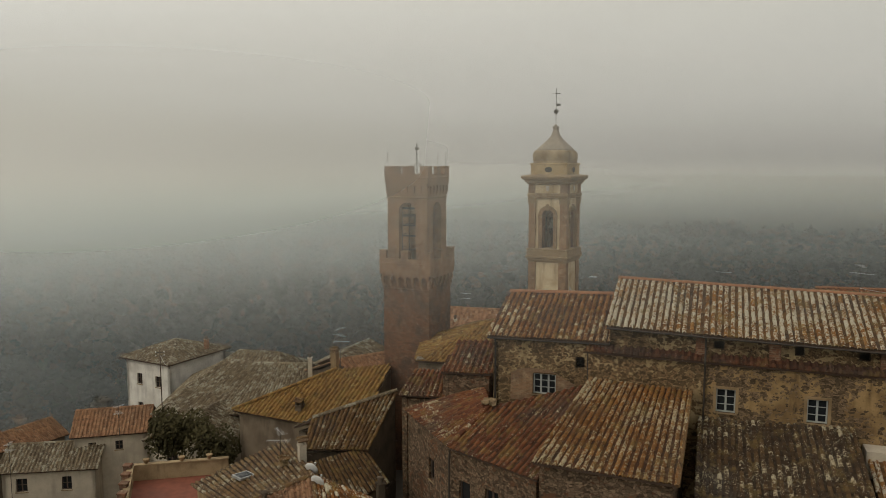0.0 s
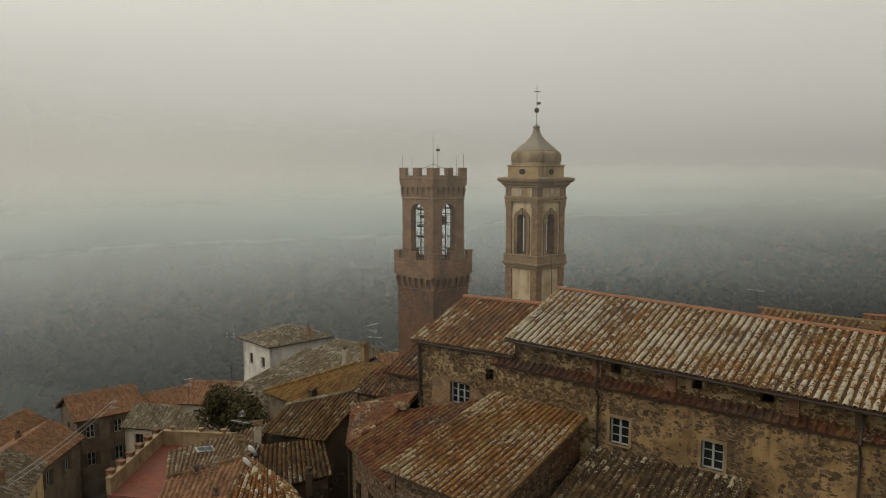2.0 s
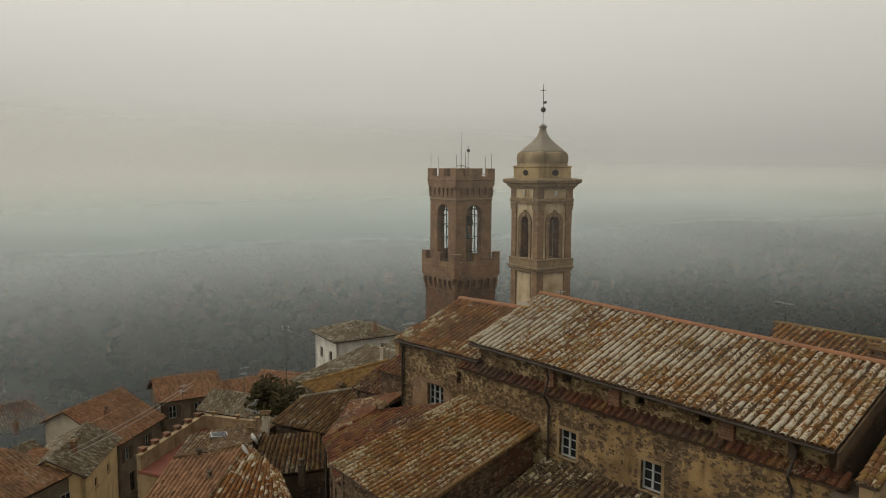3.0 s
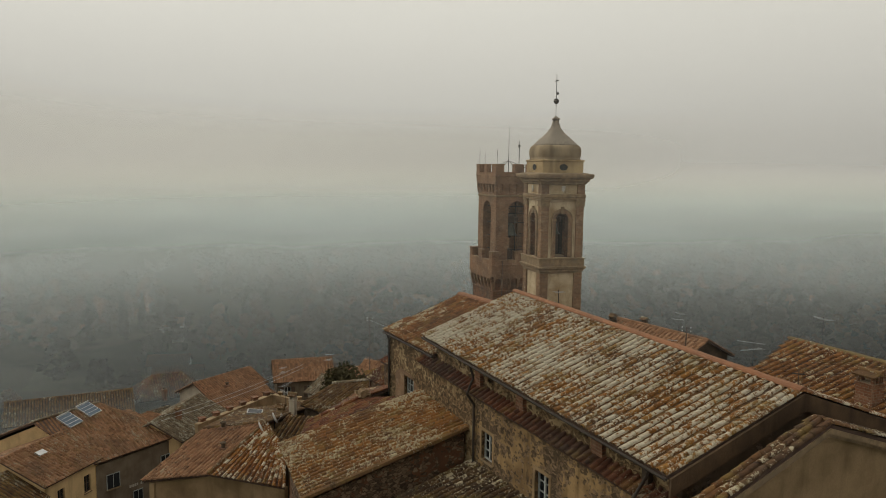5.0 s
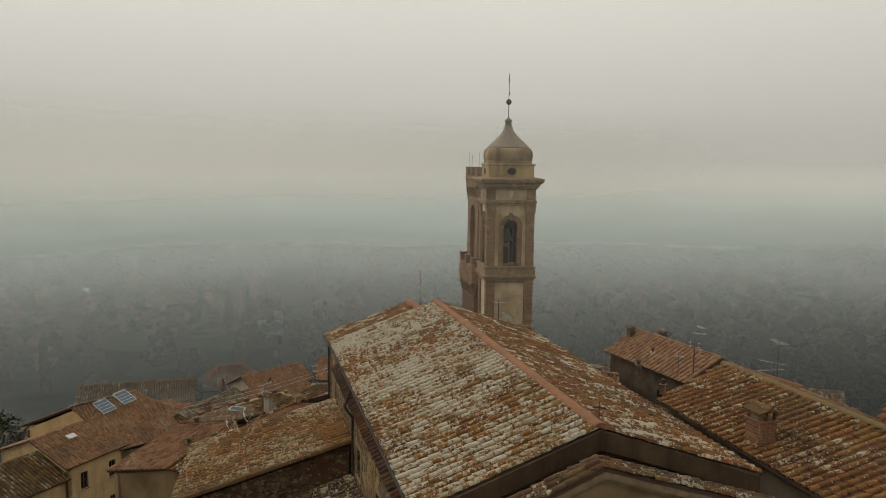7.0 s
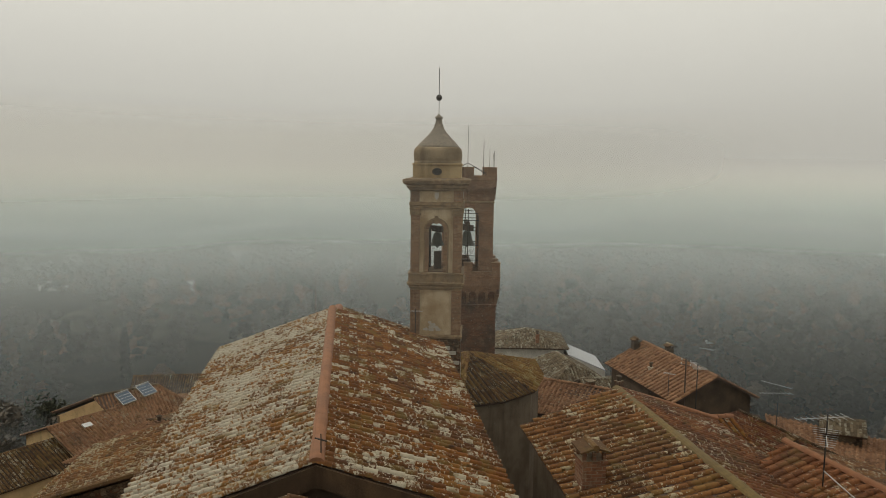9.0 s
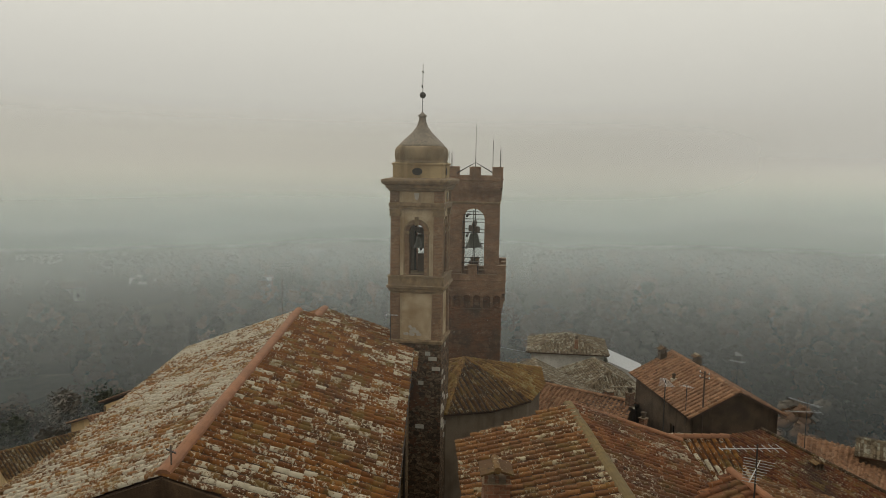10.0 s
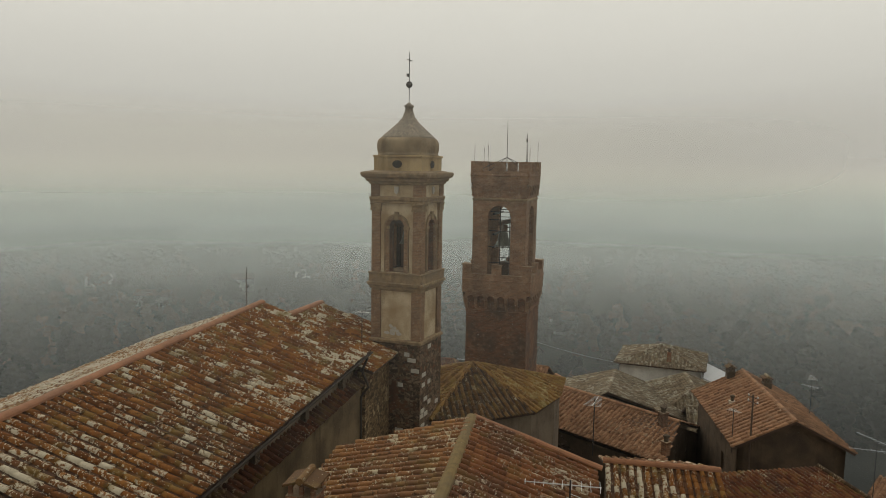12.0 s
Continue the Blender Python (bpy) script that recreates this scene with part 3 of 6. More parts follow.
def tile_arrays(k=5, length=0.47, r=0.110, lift=0.024):
    """One half-round cover tile lying up the slope (+y), its thickness showing at the lower end."""
    vs, fs = [], []
    for y, rr, up in ((0.0, r, lift), (length, r * 0.84, 0.0), (0.0, r - 0.02, lift - 0.004)):
        for i in range(k + 1):
            a = math.pi * i / k
            vs.append((rr * math.cos(a), y, rr * math.sin(a) * 0.86 + up))
    n = k + 1
    for i in range(k):
        fs.append((i, i + n, i + n + 1, i + 1))
        fs.append((i + 1, i + 1 + 2 * n, i + 2 * n, i))
    return np.array(vs), fs


COVER = {5: tile_arrays(5), 4: tile_arrays(4), 3: tile_arrays(3)}
COVER_MESH = {}


def cover_mesh(mat, k):
    if (mat.name, k) not in COVER_MESH:
        me = bpy.data.meshes.new("tile")
        me.from_pydata(COVER[k][0].tolist(), [], COVER[k][1])
        me.materials.append(mat)
        me.polygons.foreach_set("use_smooth", [True] * len(me.polygons))
        COVER_MESH[mat.name, k] = me
    return COVER_MESH[mat.name, k]


LATER = []


def slope(parent, pts, mat, k=4, pitch=0.335, pieces=None, seed=0, wobble=0.05, thick=0.12, gutter=False, name="roof"):
    """A roof plane with rows of cover tiles from the eave (pts[0] to pts[1]) upwards, anticlockwise from above.
    pieces(point): true where each tile is an object of its own."""
    pts = [Vector(p) for p in pts]
    o, e = pts[0], (pts[1] - pts[0]).normalized()
    nrm = Vector((0, 0, 0))
    for i in range(1, len(pts) - 1):
        nrm += (pts[i] - o).cross(pts[i + 1] - o)
    nrm.normalize()
    up = nrm.cross(e).normalized()
    warped = len(pts) == 4 and max(abs((p - o).dot(nrm)) for p in pts) > 0.10
    sheet = Soup()
    if warped:
        n8 = 8
        grid = [[pts[0].lerp(pts[1], i / n8).lerp(pts[3].lerp(pts[2], i / n8), j / n8) - nrm * 0.02 for i in range(n8 + 1)] for j in range(n8 + 1)]
        k1 = n8 + 1
        vs = [p for row in grid for p in row]
        vs += [p - nrm * thick for p in vs]
        m0 = k1 * k1
        fs = []
        for j in range(n8):
            for i in range(n8):
                a = j * k1 + i
                fs += [(a, a + 1, a + k1 + 1, a + k1), (m0 + a, m0 + a + k1, m0 + a + k1 + 1, m0 + a + 1)]
        for i in range(n8):
            t = n8 * k1
            fs += [(i, m0 + i, m0 + i + 1, i + 1), (t + i, t + i + 1, m0 + t + i + 1, m0 + t + i)]
            fs += [(i * k1, (i + 1) * k1, m0 + (i + 1) * k1, m0 + i * k1), (i * k1 + n8, m0 + i * k1 + n8, m0 + (i + 1) * k1 + n8, (i + 1) * k1 + n8)]
        sheet.add(vs, fs)
    else:
        sheet.slab([p - nrm * 0.02 for p in pts], -nrm * thick)
    deck = part(name, sheet, M_DECK, parent)
    flat = [((p - o).dot(e), (p - o).dot(up)) for p in pts]
    amin, amax = min(a for a, b in flat), max(a for a, b in flat)
    rnd = random.Random(seed + int(abs(o.x * 7 + o.y * 13) * 10))
    cols = max(1, int((amax - amin) / pitch))
    pv, pf = [], []
    tv, tf = [], []
    V, F = COVER[k]
    single = []
    step = 0.37

    def span(a):
        bs = []
        for i in range(len(flat)):
            (a0, b0), (a1, b1) = flat[i], flat[(i + 1) % len(flat)]
            if a0 != a1 and min(a0, a1) <= a <= max(a0, a1):
                bs.append(b0 + (b1 - b0) * (a - a0) / (a1 - a0))
        return (min(bs), max(bs)) if len(bs) > 1 else None

    def put(pos, x, y, up3):
        if pieces and pieces(pos):
            single.append(Matrix(((x.x, y.x, up3.x, pos.x), (x.y, y.y, up3.y, pos.y), (x.z, y.z, up3.z, pos.z), (0, 0, 0, 1))))
        else:
            base = len(tv)
            tv.extend((V @ np.array([x, y, up3]) + np.array(pos)).tolist())
            tf.extend([tuple(i + base for i in f) for f in F])

    if warped:
        wide = max((pts[1] - pts[0]).length, (pts[2] - pts[3]).length)
        cols = max(1, int(wide / pitch))

    def column(t):
        """Foot and head of the row of tiles at the share t of the roof's width."""
        if warped:
            return pts[0].lerp(pts[1], t), pts[3].lerp(pts[2], t)
        a = min(max(amin + (amax - amin) * t, amin + 0.06), amax - 0.06)
        sp = span(a)
        return (o + e * a + up * sp[0], o + e * a + up * sp[1]) if sp else None

    for c in range(cols + 1):
        ends = column(min(max(c / cols, 0.004), 0.996))
        sway = rnd.uniform(-0.02, 0.02)
        if ends and (ends[1] - ends[0]).length > 0.25:
            run = ends[1] - ends[0]
            ln = run.length
            y0 = run.normalized()
            side = (y0.cross(nrm)).normalized()
            n0 = side.cross(y0)
            nrow = max(1, round(ln / step))
            for j in range(nrow):
                turn = rnd.gauss(0, wobble * 0.6)
                x = side * math.cos(turn) + y0 * math.sin(turn)
                y = n0.cross(x)
                b = -0.05 + ln * j / nrow + rnd.uniform(-0.02, 0.02)
                put(ends[0] + y0 * b + side * (sway + rnd.gauss(0, 0.008)) + n0 * rnd.uniform(0.0, 0.012), x, y, n0)
        # the flat tiles between two rows of covers
        ends = column((c + 0.5) / cols)
        if c < cols and ends and (ends[1] - ends[0]).length > 0.25:
            run = ends[1] - ends[0]
            ln = run.length
            y0 = run.normalized()
            side = (y0.cross(nrm)).normalized()
            n0 = side.cross(y0)
            h = pitch * 0.46
            nrow = max(1, round(ln / step))
            for j in range(nrow):
                b0 = ln * j / nrow
                b1 = min(ln, b0 + ln / nrow + 0.06)
                z0, z1, f0 = 0.024 + rnd.uniform(0, 0.012), 0.002, -0.01
                q = len(pv)
                for aa, bb, zz in ((-h, b0, z0), (h, b0, z0), (h, b1, z1), (-h, b1, z1), (-h, b0, f0), (h, b0, f0)):
                    pv.append(tuple(ends[0] + side * aa + y0 * bb + n0 * zz))
                pf += [(q, q + 1, q + 2, q + 3), (q + 4, q + 5, q + 1, q)]
    s = Soup()
    s.v, s.f = pv, pf
    if pv:
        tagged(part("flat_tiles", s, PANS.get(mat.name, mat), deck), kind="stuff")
    s = Soup()
    s.v, s.f = tv, tf
    if tv:
        tagged(part("cover_tiles", s, mat, deck, smooth=True), kind="stuff")
    if single:
        LATER.append((deck, cover_mesh(mat, k), single))
    if gutter:
        g = Soup()
        a, b = pts[0] - up * 0.08 - nrm * 0.10, pts[1] - up * 0.08 - nrm * 0.10
        g.tube(a, b, 0.05, 8)
        part("gutter", g, M_GUTTER, parent)
    return deck


def lay_single_tiles():
    for deck, me, mats in LATER:
        for m in mats:
            ob = new("tile", me)
            ob.parent = deck
            ob.matrix_basis = m


RIDGE_MESH = {}


def ridge(parent, p, q, mat, r=0.15, smooth=False, joined=False):
    """Ridge of half-round tiles, or a band of mortar where smooth."""
    p, q = Vector(p), Vector(q)
    ln = (q - p).length
    d = (q - p).normalized()
    side = Vector((-d.y, d.x, 0)).normalized()
    upv = d.cross(side) if d.cross(side).z > 0 else side.cross(d)
    if smooth:
        s = Soup()
        n = max(1, int(ln / 0.5))
        rnd = random.Random(int(ln * 100))
        loops = []
        for i in range(n + 1):
            c = p + d * ln * i / n
            rr = r * rnd.uniform(0.92, 1.08)
            loops.append([c + side * math.cos(math.pi * t / 6) * rr * 1.5 + upv * (math.sin(math.pi * t / 6) * rr - 0.02) for t in range(7)])
        s.rings(loops)
        return part("ridge", s, mat, parent)
    n = max(1, int(ln / 0.4))
    m = Matrix((side, d, upv)).transposed().to_4x4()
    tpl = Soup()
    ring = lambda y, rr: [Vector((math.cos(math.pi * t / 6) * rr, y, math.sin(math.pi * t / 6) * rr - 0.02)) for t in range(7)]
    tpl.rings([ring(0, r * 1.1), ring(0.45, r * 0.9)])
    if joined:
        s = Soup()
        for i in range(n):
            mm = Matrix.Translation(p + d * ln * i / n) @ m
            s.add([mm @ Vector(v) for v in tpl.v], tpl.f)
        return tagged(part("ridge", s, mat, parent), kind="stuff")
    key = (mat.name, r)
    for i in range(n):
        if key not in RIDGE_MESH:
            ob = part("ridge_tile", tpl, mat, parent)
            RIDGE_MESH[key] = ob.data
        else:
            ob = link(new("ridge_tile", RIDGE_MESH[key]), parent)
        ob.matrix_basis = Matrix.Translation(p + d * ln * i / n) @ m
    return None


def gabled(name, label, fr, u0, u1, v0, v1, base, eave, top, roofmat, wallmat, over=0.35, k=4, along="u", group="", openings=None, pitch=0.335, pieces=None, ridgemat=None, category="house", gutter=False, hip=(0, 0)):
    """A house with a pitched roof over a rectangle of the frame fr; hip: how far the ridge stops short at each end."""
    if along == "v":
        fr2 = Frame(0, 0, 0)
        fr2.o, fr2.u, fr2.v = fr.o, fr.v, -fr.u
        return gabled(name, label, fr2, v0, v1, -u1, -u0, base, eave, top, roofmat, wallmat, over, k, "u", group, openings, pitch, pieces, ridgemat, category, gutter, hip)
    c = fr((u0 + u1) / 2, (v0 + v1) / 2, base)
    h = thing(name, c, label, category, group)
    vm = (v0 + v1) / 2
    corner = [fr(u0, v0), fr(u1, v0), fr(u1, v1), fr(u0, v1)]
    ops = openings or {}
    for i, side in enumerate("SENW"):
        p, q = corner[i], corner[(i + 1) % 4]
        gab = ()
        if side in "EW" and not hip[0 if side == "W" else 1]:
            w = (v1 - v0)
            gab = ((w / 2, top - 0.06),)
        o = ops.get(side, ())
        wall(h, p, q, base, eave, wallmat, [x[:4] for x in o], top=gab)
        for x in o:
            style = x[4] if len(x) > 4 else {}
            window(h, p, q, *x[:4], **style)
    fall = (top - eave) / (vm - v0)
    ez = eave - over * fall + 0.10
    tz = top + 0.10
    e0, e1 = (u0 - over, u1 + over)
    r0, r1 = (u0 + hip[0] if hip[0] else e0), (u1 - hip[1] if hip[1] else e1)
    a, b, cc, dd = fr(e0, v0 - over, ez), fr(e1, v0 - over, ez), fr(e1, v1 + over, ez), fr(e0, v1 + over, ez)
    ra, rb = fr(r0, vm, tz), fr(r1, vm, tz)
    slope(h, [a, b, rb, ra], roofmat, k, pitch, pieces, gutter=gutter)
    slope(h, [cc, dd, ra, rb], roofmat, k, pitch, pieces, gutter=gutter)
    if hip[0]:
        slope(h, [dd, a, ra], roofmat, k, pitch, pieces)
        ridge(h, a, ra, ridgemat or roofmat, joined=k < 4)
        ridge(h, dd, ra, ridgemat or roofmat, joined=k < 4)
    if hip[1]:
        slope(h, [b, cc, rb], roofmat, k, pitch, pieces)
        ridge(h, b, rb, ridgemat or roofmat, joined=k < 4)
        ridge(h, cc, rb, ridgemat or roofmat, joined=k < 4)
    if (rb - ra).length > 0.3:
        ridge(h, ra, rb, ridgemat or roofmat, joined=k < 4)
    return h


def block(h, pts, base, mat, skip=()):
    """Walls under a ring of eave points (x, y, z), anticlockwise from above."""
    for i, p in enumerate(pts):
        q = pts[(i + 1) % len(pts)]
        if i in skip:
            continue
        ln = math.hypot(q[0] - p[0], q[1] - p[1])
        z = min(p[2], q[2])
        hi = (ln, q[2]) if q[2] > p[2] else (0, p[2])
        wall(h, p, q, base, z - 0.12, mat, top=((hi[0], hi[1] - 0.12),) if abs(q[2] - p[2]) > 0.05 else ())

# ---- ground and distance ----


def build_ground():
    s = Soup()
    radii = [0, 8, 16, 24, 32, 42, 54, 68, 84, 100, 120, 145, 175, 210, 255, 310, 380, 470, 580, 720, 900, 1150, 1500, 2000, 2700, 3600, 4800]
    n = 72
    for r in radii:
        for i in range(n):
            a = 2 * math.pi * i / n
            x, y = 2 + r * math.cos(a), 50 + r * math.sin(a)
            s.v.append((x, y, ground_height(x, y)))
    for j in range(len(radii) - 1):
        for i in range(n):
            s.f.append((j * n + i, (j + 1) * n + i, (j + 1) * n + (i + 1) % n, j * n + (i + 1) % n))
    ob = part("ground", s, M_GROUND, smooth=True)
    tagged(ob, "dark woodland and fields of a misty valley below the town", "ground", kind="structure")


build_ground()


def veil(prof, mat, label):
    """A sheet turned about the town from a profile of (radius, z)."""
    s = Soup()
    n = 96
    for r, z in prof:
        for i in range(n):
            a = 2 * math.pi * i / n
            s.v.append((2 + r * math.cos(a), 50 + r * math.sin(a), z))
    for j in range(len(prof) - 1):
        for i in range(n):
            s.f.append((j * n + i, j * n + (i + 1) % n, (j + 1) * n + (i + 1) % n, (j + 1) * n + i))
    tagged(part("backdrop", s, mat, smooth=True), label, "fog", kind="structure")


def build_mist():
    # added ring hazes the towers, more from the south than from the east
    near = mist_material("tower_haze_sheet", 0.37, ((0, 0.2), (20, 0.2), (60, 0.2)), 17.5, (25.6, 30.2), (0.89, 0.88, 0.82), (0.96, 0.94, 0.86), 1.0, 3.3)
    veil(((30, 17.5), (30, 22), (30, 26), (30, 30.5)), near, "thin pale sheet round the towers that stands in for haze")
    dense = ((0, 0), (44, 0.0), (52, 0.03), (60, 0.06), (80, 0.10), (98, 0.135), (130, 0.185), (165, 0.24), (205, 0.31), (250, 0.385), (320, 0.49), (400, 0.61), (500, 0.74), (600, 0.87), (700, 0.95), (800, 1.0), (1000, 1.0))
    # five sheets hold the valley haze in their opacity, tint and glow
    valley = mist_material("valley_haze_glow", 0.47, dense, -16, (10, 420), (0.86, 0.92, 0.90), (0.95, 0.94, 0.87), thickest=2.35, glow=True, sheets=5)
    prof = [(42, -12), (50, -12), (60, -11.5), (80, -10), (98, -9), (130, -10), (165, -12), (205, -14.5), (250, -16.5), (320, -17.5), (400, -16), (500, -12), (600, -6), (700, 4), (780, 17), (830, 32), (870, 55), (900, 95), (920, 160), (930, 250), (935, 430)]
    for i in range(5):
        veil([(r + i * 0.8, z + i * 0.7) for r, z in prof], valley, "thin sheet standing in for valley fog, glowing towards the sky")


build_mist()


def crown(s, c, h, r, count, rnd, size, shape="round"):
    """Many small leafy clumps round several boughs, with gaps."""
    boughs = [(Vector(c) + Vector((rnd.gauss(0, r * 0.45), rnd.gauss(0, r * 0.45), h * rnd.uniform(0.35, 0.95))), r * rnd.uniform(0.35, 0.6)) for _ in range(11)]
    for i in range(count):
        if shape == "spire":
            t = rnd.random() ** 0.8
            rr = r * (1 - t) ** 0.6 * rnd.uniform(0.5, 1.05)
            a = rnd.uniform(0, 6.283)
            p = Vector((c[0] + rr * math.cos(a), c[1] + rr * math.sin(a), c[2] + h * (0.06 + 0.94 * t)))
        else:
            b, br = boughs[i % 11]
            d = Vector((rnd.gauss(0, 1), rnd.gauss(0, 1), rnd.gauss(0, 0.8)))
            p = b + d.normalized() * br * rnd.uniform(0.6, 1.1)
        x = Vector((rnd.gauss(0, 1), rnd.gauss(0, 1), rnd.gauss(0, 0.5))).normalized()
        y = x.orthogonal().normalized()
        z = x.cross(y)
        q = size * rnd.uniform(0.6, 1.3)
        s.add([p + x * q, p + y * q * 0.8 + z * q * 0.3, p - x * q * 0.8, p - y * q - z * q * 0.2], [(0, 1, 2), (0, 2, 3)])


def mesh_from_arrays(name, v, f, mat):
    me = bpy.data.meshes.new(name)
    me.vertices.add(len(v))
    me.vertices.foreach_set("co", v.astype(np.float32).ravel())
    me.loops.add(f.size)
    me.loops.foreach_set("vertex_index", f.astype(np.int32).ravel())
    me.polygons.add(len(f))
    me.polygons.foreach_set("loop_start", np.arange(0, f.size, f.shape[1], dtype=np.int32))
    me.materials.append(mat)
    me.polygons.foreach_set("use_smooth", [True] * len(f))
    me.update(calc_edges=True)
    return new(name, me)


def build_woods():
    rnd = random.Random(5)
    kinds = [("woods", M_LEAF_BROWN, "brown and orange autumn trees on the hillside below"), ("woods", M_LEAF_GREY, "bare grey-brown trees in the valley"), ("woods", M_LEAF_GREEN, "dark evergreen trees in the valley")]
    # a handful of crowns made of many knobbly clumps, turned and stretched for each tree
    t5 = (1 + 5 ** 0.5) / 2
    ico = np.array([(-1, t5, 0), (1, t5, 0), (-1, -t5, 0), (1, -t5, 0), (0, -1, t5), (0, 1, t5), (0, -1, -t5), (0, 1, -t5), (t5, 0, -1), (t5, 0, 1), (-t5, 0, -1), (-t5, 0, 1)]) / math.hypot(1, t5)
    icof = np.array([(0, 11, 5), (0, 5, 1), (0, 1, 7), (0, 7, 10), (0, 10, 11), (1, 5, 9), (5, 11, 4), (11, 10, 2), (10, 7, 6), (7, 1, 8), (3, 9, 4), (3, 4, 2), (3, 2, 6), (3, 6, 8), (3, 8, 9), (4, 9, 5), (2, 4, 11), (6, 2, 10), (8, 6, 7), (9, 8, 1)])
    shapes = {}
    for lod, (clumps, leaves, size) in enumerate(((30, 460, 0.034), (16, 170, 0.05), (12, 30, 0.08))):
        shapes[lod] = []
        for i in range(7):
            s = Soup()
            s.tube((0, 0, -0.1), (0, 0, 0.6), 0.022, 3, 0.01)
            f = [x if len(x) == 3 else x[:3] for x in s.f]
            vs, fs, n = [np.array(s.v)], [np.array(f)], len(s.v)
            knobs = []
            for c in range(clumps):
                a, up = rnd.uniform(0, 6.283), rnd.uniform(0.16, 1.0)
                wide = 0.40 * math.sin(min(1.0, (1.08 - up) * 1.25) * 1.4) * rnd.uniform(0.45, 1.0)
                rad = rnd.uniform(0.07, 0.14) * (22 / clumps) ** 0.33 * 0.8
                jag = np.array([[rnd.uniform(0.7, 1.25)] for _ in range(12)])
                at = np.array([wide * math.cos(a), wide * math.sin(a), up - 0.05])
                knobs.append((at, rad))
                vs.append(ico * jag * rad * np.array([1.15, 1.15, 1.0]) + at)
                fs.append(icof + n)
                n += 12
            for c in range(leaves):
                at, rad = knobs[c % clumps]
                d = Vector((rnd.gauss(0, 1), rnd.gauss(0, 1), rnd.gauss(0, 1))).normalized()
                x = d.orthogonal().normalized()
                y = d.cross(x)
                q = size * rnd.uniform(0.6, 1.4)
                cen = Vector(at) + d * rad * rnd.uniform(0.9, 1.2)
                tilt = d * q * rnd.uniform(-1.3, 1.3)
                vs.append(np.array([cen + x * q + tilt, cen + y * q, cen - x * q - tilt, cen - y * q]))
                fs.append(np.array([(0, 1, 2), (0, 2, 3)]) + n)
                n += 4
            shapes[lod].append((np.concatenate(vs), np.concatenate(fs)))
    got = [([], [], 0) for _ in kinds]
    made = tries = 0
    while made < 4900 and tries < 50000:
        tries += 1
        a = rnd.uniform(radians(40), radians(225))
        r = math.sqrt(rnd.uniform(57 ** 2, 640 ** 2))
        if r > 330 and rnd.random() < 0.35:
            continue
        x, y = 2 + r * math.cos(a), 50 + r * math.sin(a)
        # meadows in the valley to the west, closed wood to the north and east
        meadow = noise.noise(Vector((x * 0.008, y * 0.008, 7.0)))
        if a > radians(150):
            if r < 86 or (meadow > -0.12 and rnd.random() < (0.8 if r < 270 else 0.92)):
                continue
        elif meadow > 0.45 or r < (72 if a < radians(142) else 86):
            continue
        z = ground_height(x, y)
        k = rnd.choices((0, 1, 2), (0.46, 0.34, 0.20) if noise.noise(Vector((x * 0.02, y * 0.02, 1.0))) > 0 else (0.12, 0.5, 0.38))[0]
        h = rnd.uniform(5, 9) if r < 150 else rnd.uniform(8, 14)
        lod = 0 if r < 170 else 1 if r < 330 else 2
        v, f = shapes[lod][rnd.randrange(7)]
        t = rnd.uniform(0, 6.283)
        rot = np.array([[math.cos(t), math.sin(t), 0], [-math.sin(t), math.cos(t), 0], [0, 0, 1]])
        w = rnd.uniform(0.95, 1.45)
        vs, fs, n = got[k]
        vs.append((v * np.array([h * w, h * w, h])) @ rot + np.array([x, y, z]))
        fs.append(f + n)
        got[k] = (vs, fs, n + len(v))
        made += 1
    for (name, mat, label), (vs, fs, n) in zip(kinds, got):
        tagged(mesh_from_arrays(name, np.concatenate(vs), np.concatenate(fs), mat), label, "trees", kind="stuff")


build_woods()


def tree(name, label, x, y, h, r, mat, shape="round", count=260, size=0.4, z=None):
    z = ground_height(x, y) if z is None else z
    t = thing(name, (x, y, z), label, "tree")
    rnd = random.Random(int(x * 10 + y))
    s = Soup().tube((x, y, z - 0.3), (x, y, z + h * 0.5), r * 0.09, 7, r * 0.04)
    for i in range(5):
        a = i * 1.3
        s.tube((x, y, z + h * 0.3), (x + r * 0.5 * math.cos(a), y + r * 0.5 * math.sin(a), z + h * 0.65), r * 0.04, 5, r * 0.015)
    part("trunk", s, M_BARK, t)
    s = Soup()
    crown(s, (x, y, z), h, r, count, rnd, size, shape)
    part("crown", s, mat, t)
    return t


def build_trees():
    for x, y, h in ((-236, 109, 20), (-232, 118, 15), (-214, 112, 13), (-128, 43.7, 11.8), (-246, 131, 15), (-249, 125, 13), (-272, 274, 13), (-300, 150, 14)):
        tree("cypress", "tall dark cypress standing in the valley", x, y, h, h * 0.12, M_LEAF_GREEN, "spire", 420, 0.5)


build_trees()
for x, y, h, r, k in ((-57, 20, 7.5, 3.2, 0), (-61, 25, 8.5, 3.4, 1), (-54, 26, 6.0, 2.6, 1), (-65, 30, 9.0, 3.6, 0), (-59, 33, 7.0, 2.8, 1), (-63, 18, 8.0, 3.4, 1), (-52, 15, 6.5, 2.8, 0), (-68, 24, 8.0, 3.2, 1), (-49, 20, 6.0, 2.6, 1)):
    tree("tree", "round olive-grey tree below the yellow house" if k else "dark evergreen tree below the yellow house", x, y, h, r, (M_LEAF_GREEN, M_LEAF_GREY)[k], "round", 1500, 0.26)


def far_shed(x, y, deg, ln, wd, h, mat, label):
    f = Frame(x, y, deg)
    z = ground_height(x, y)
    t = thing("warehouse", (x, y, z), label, "building", "far sheds")
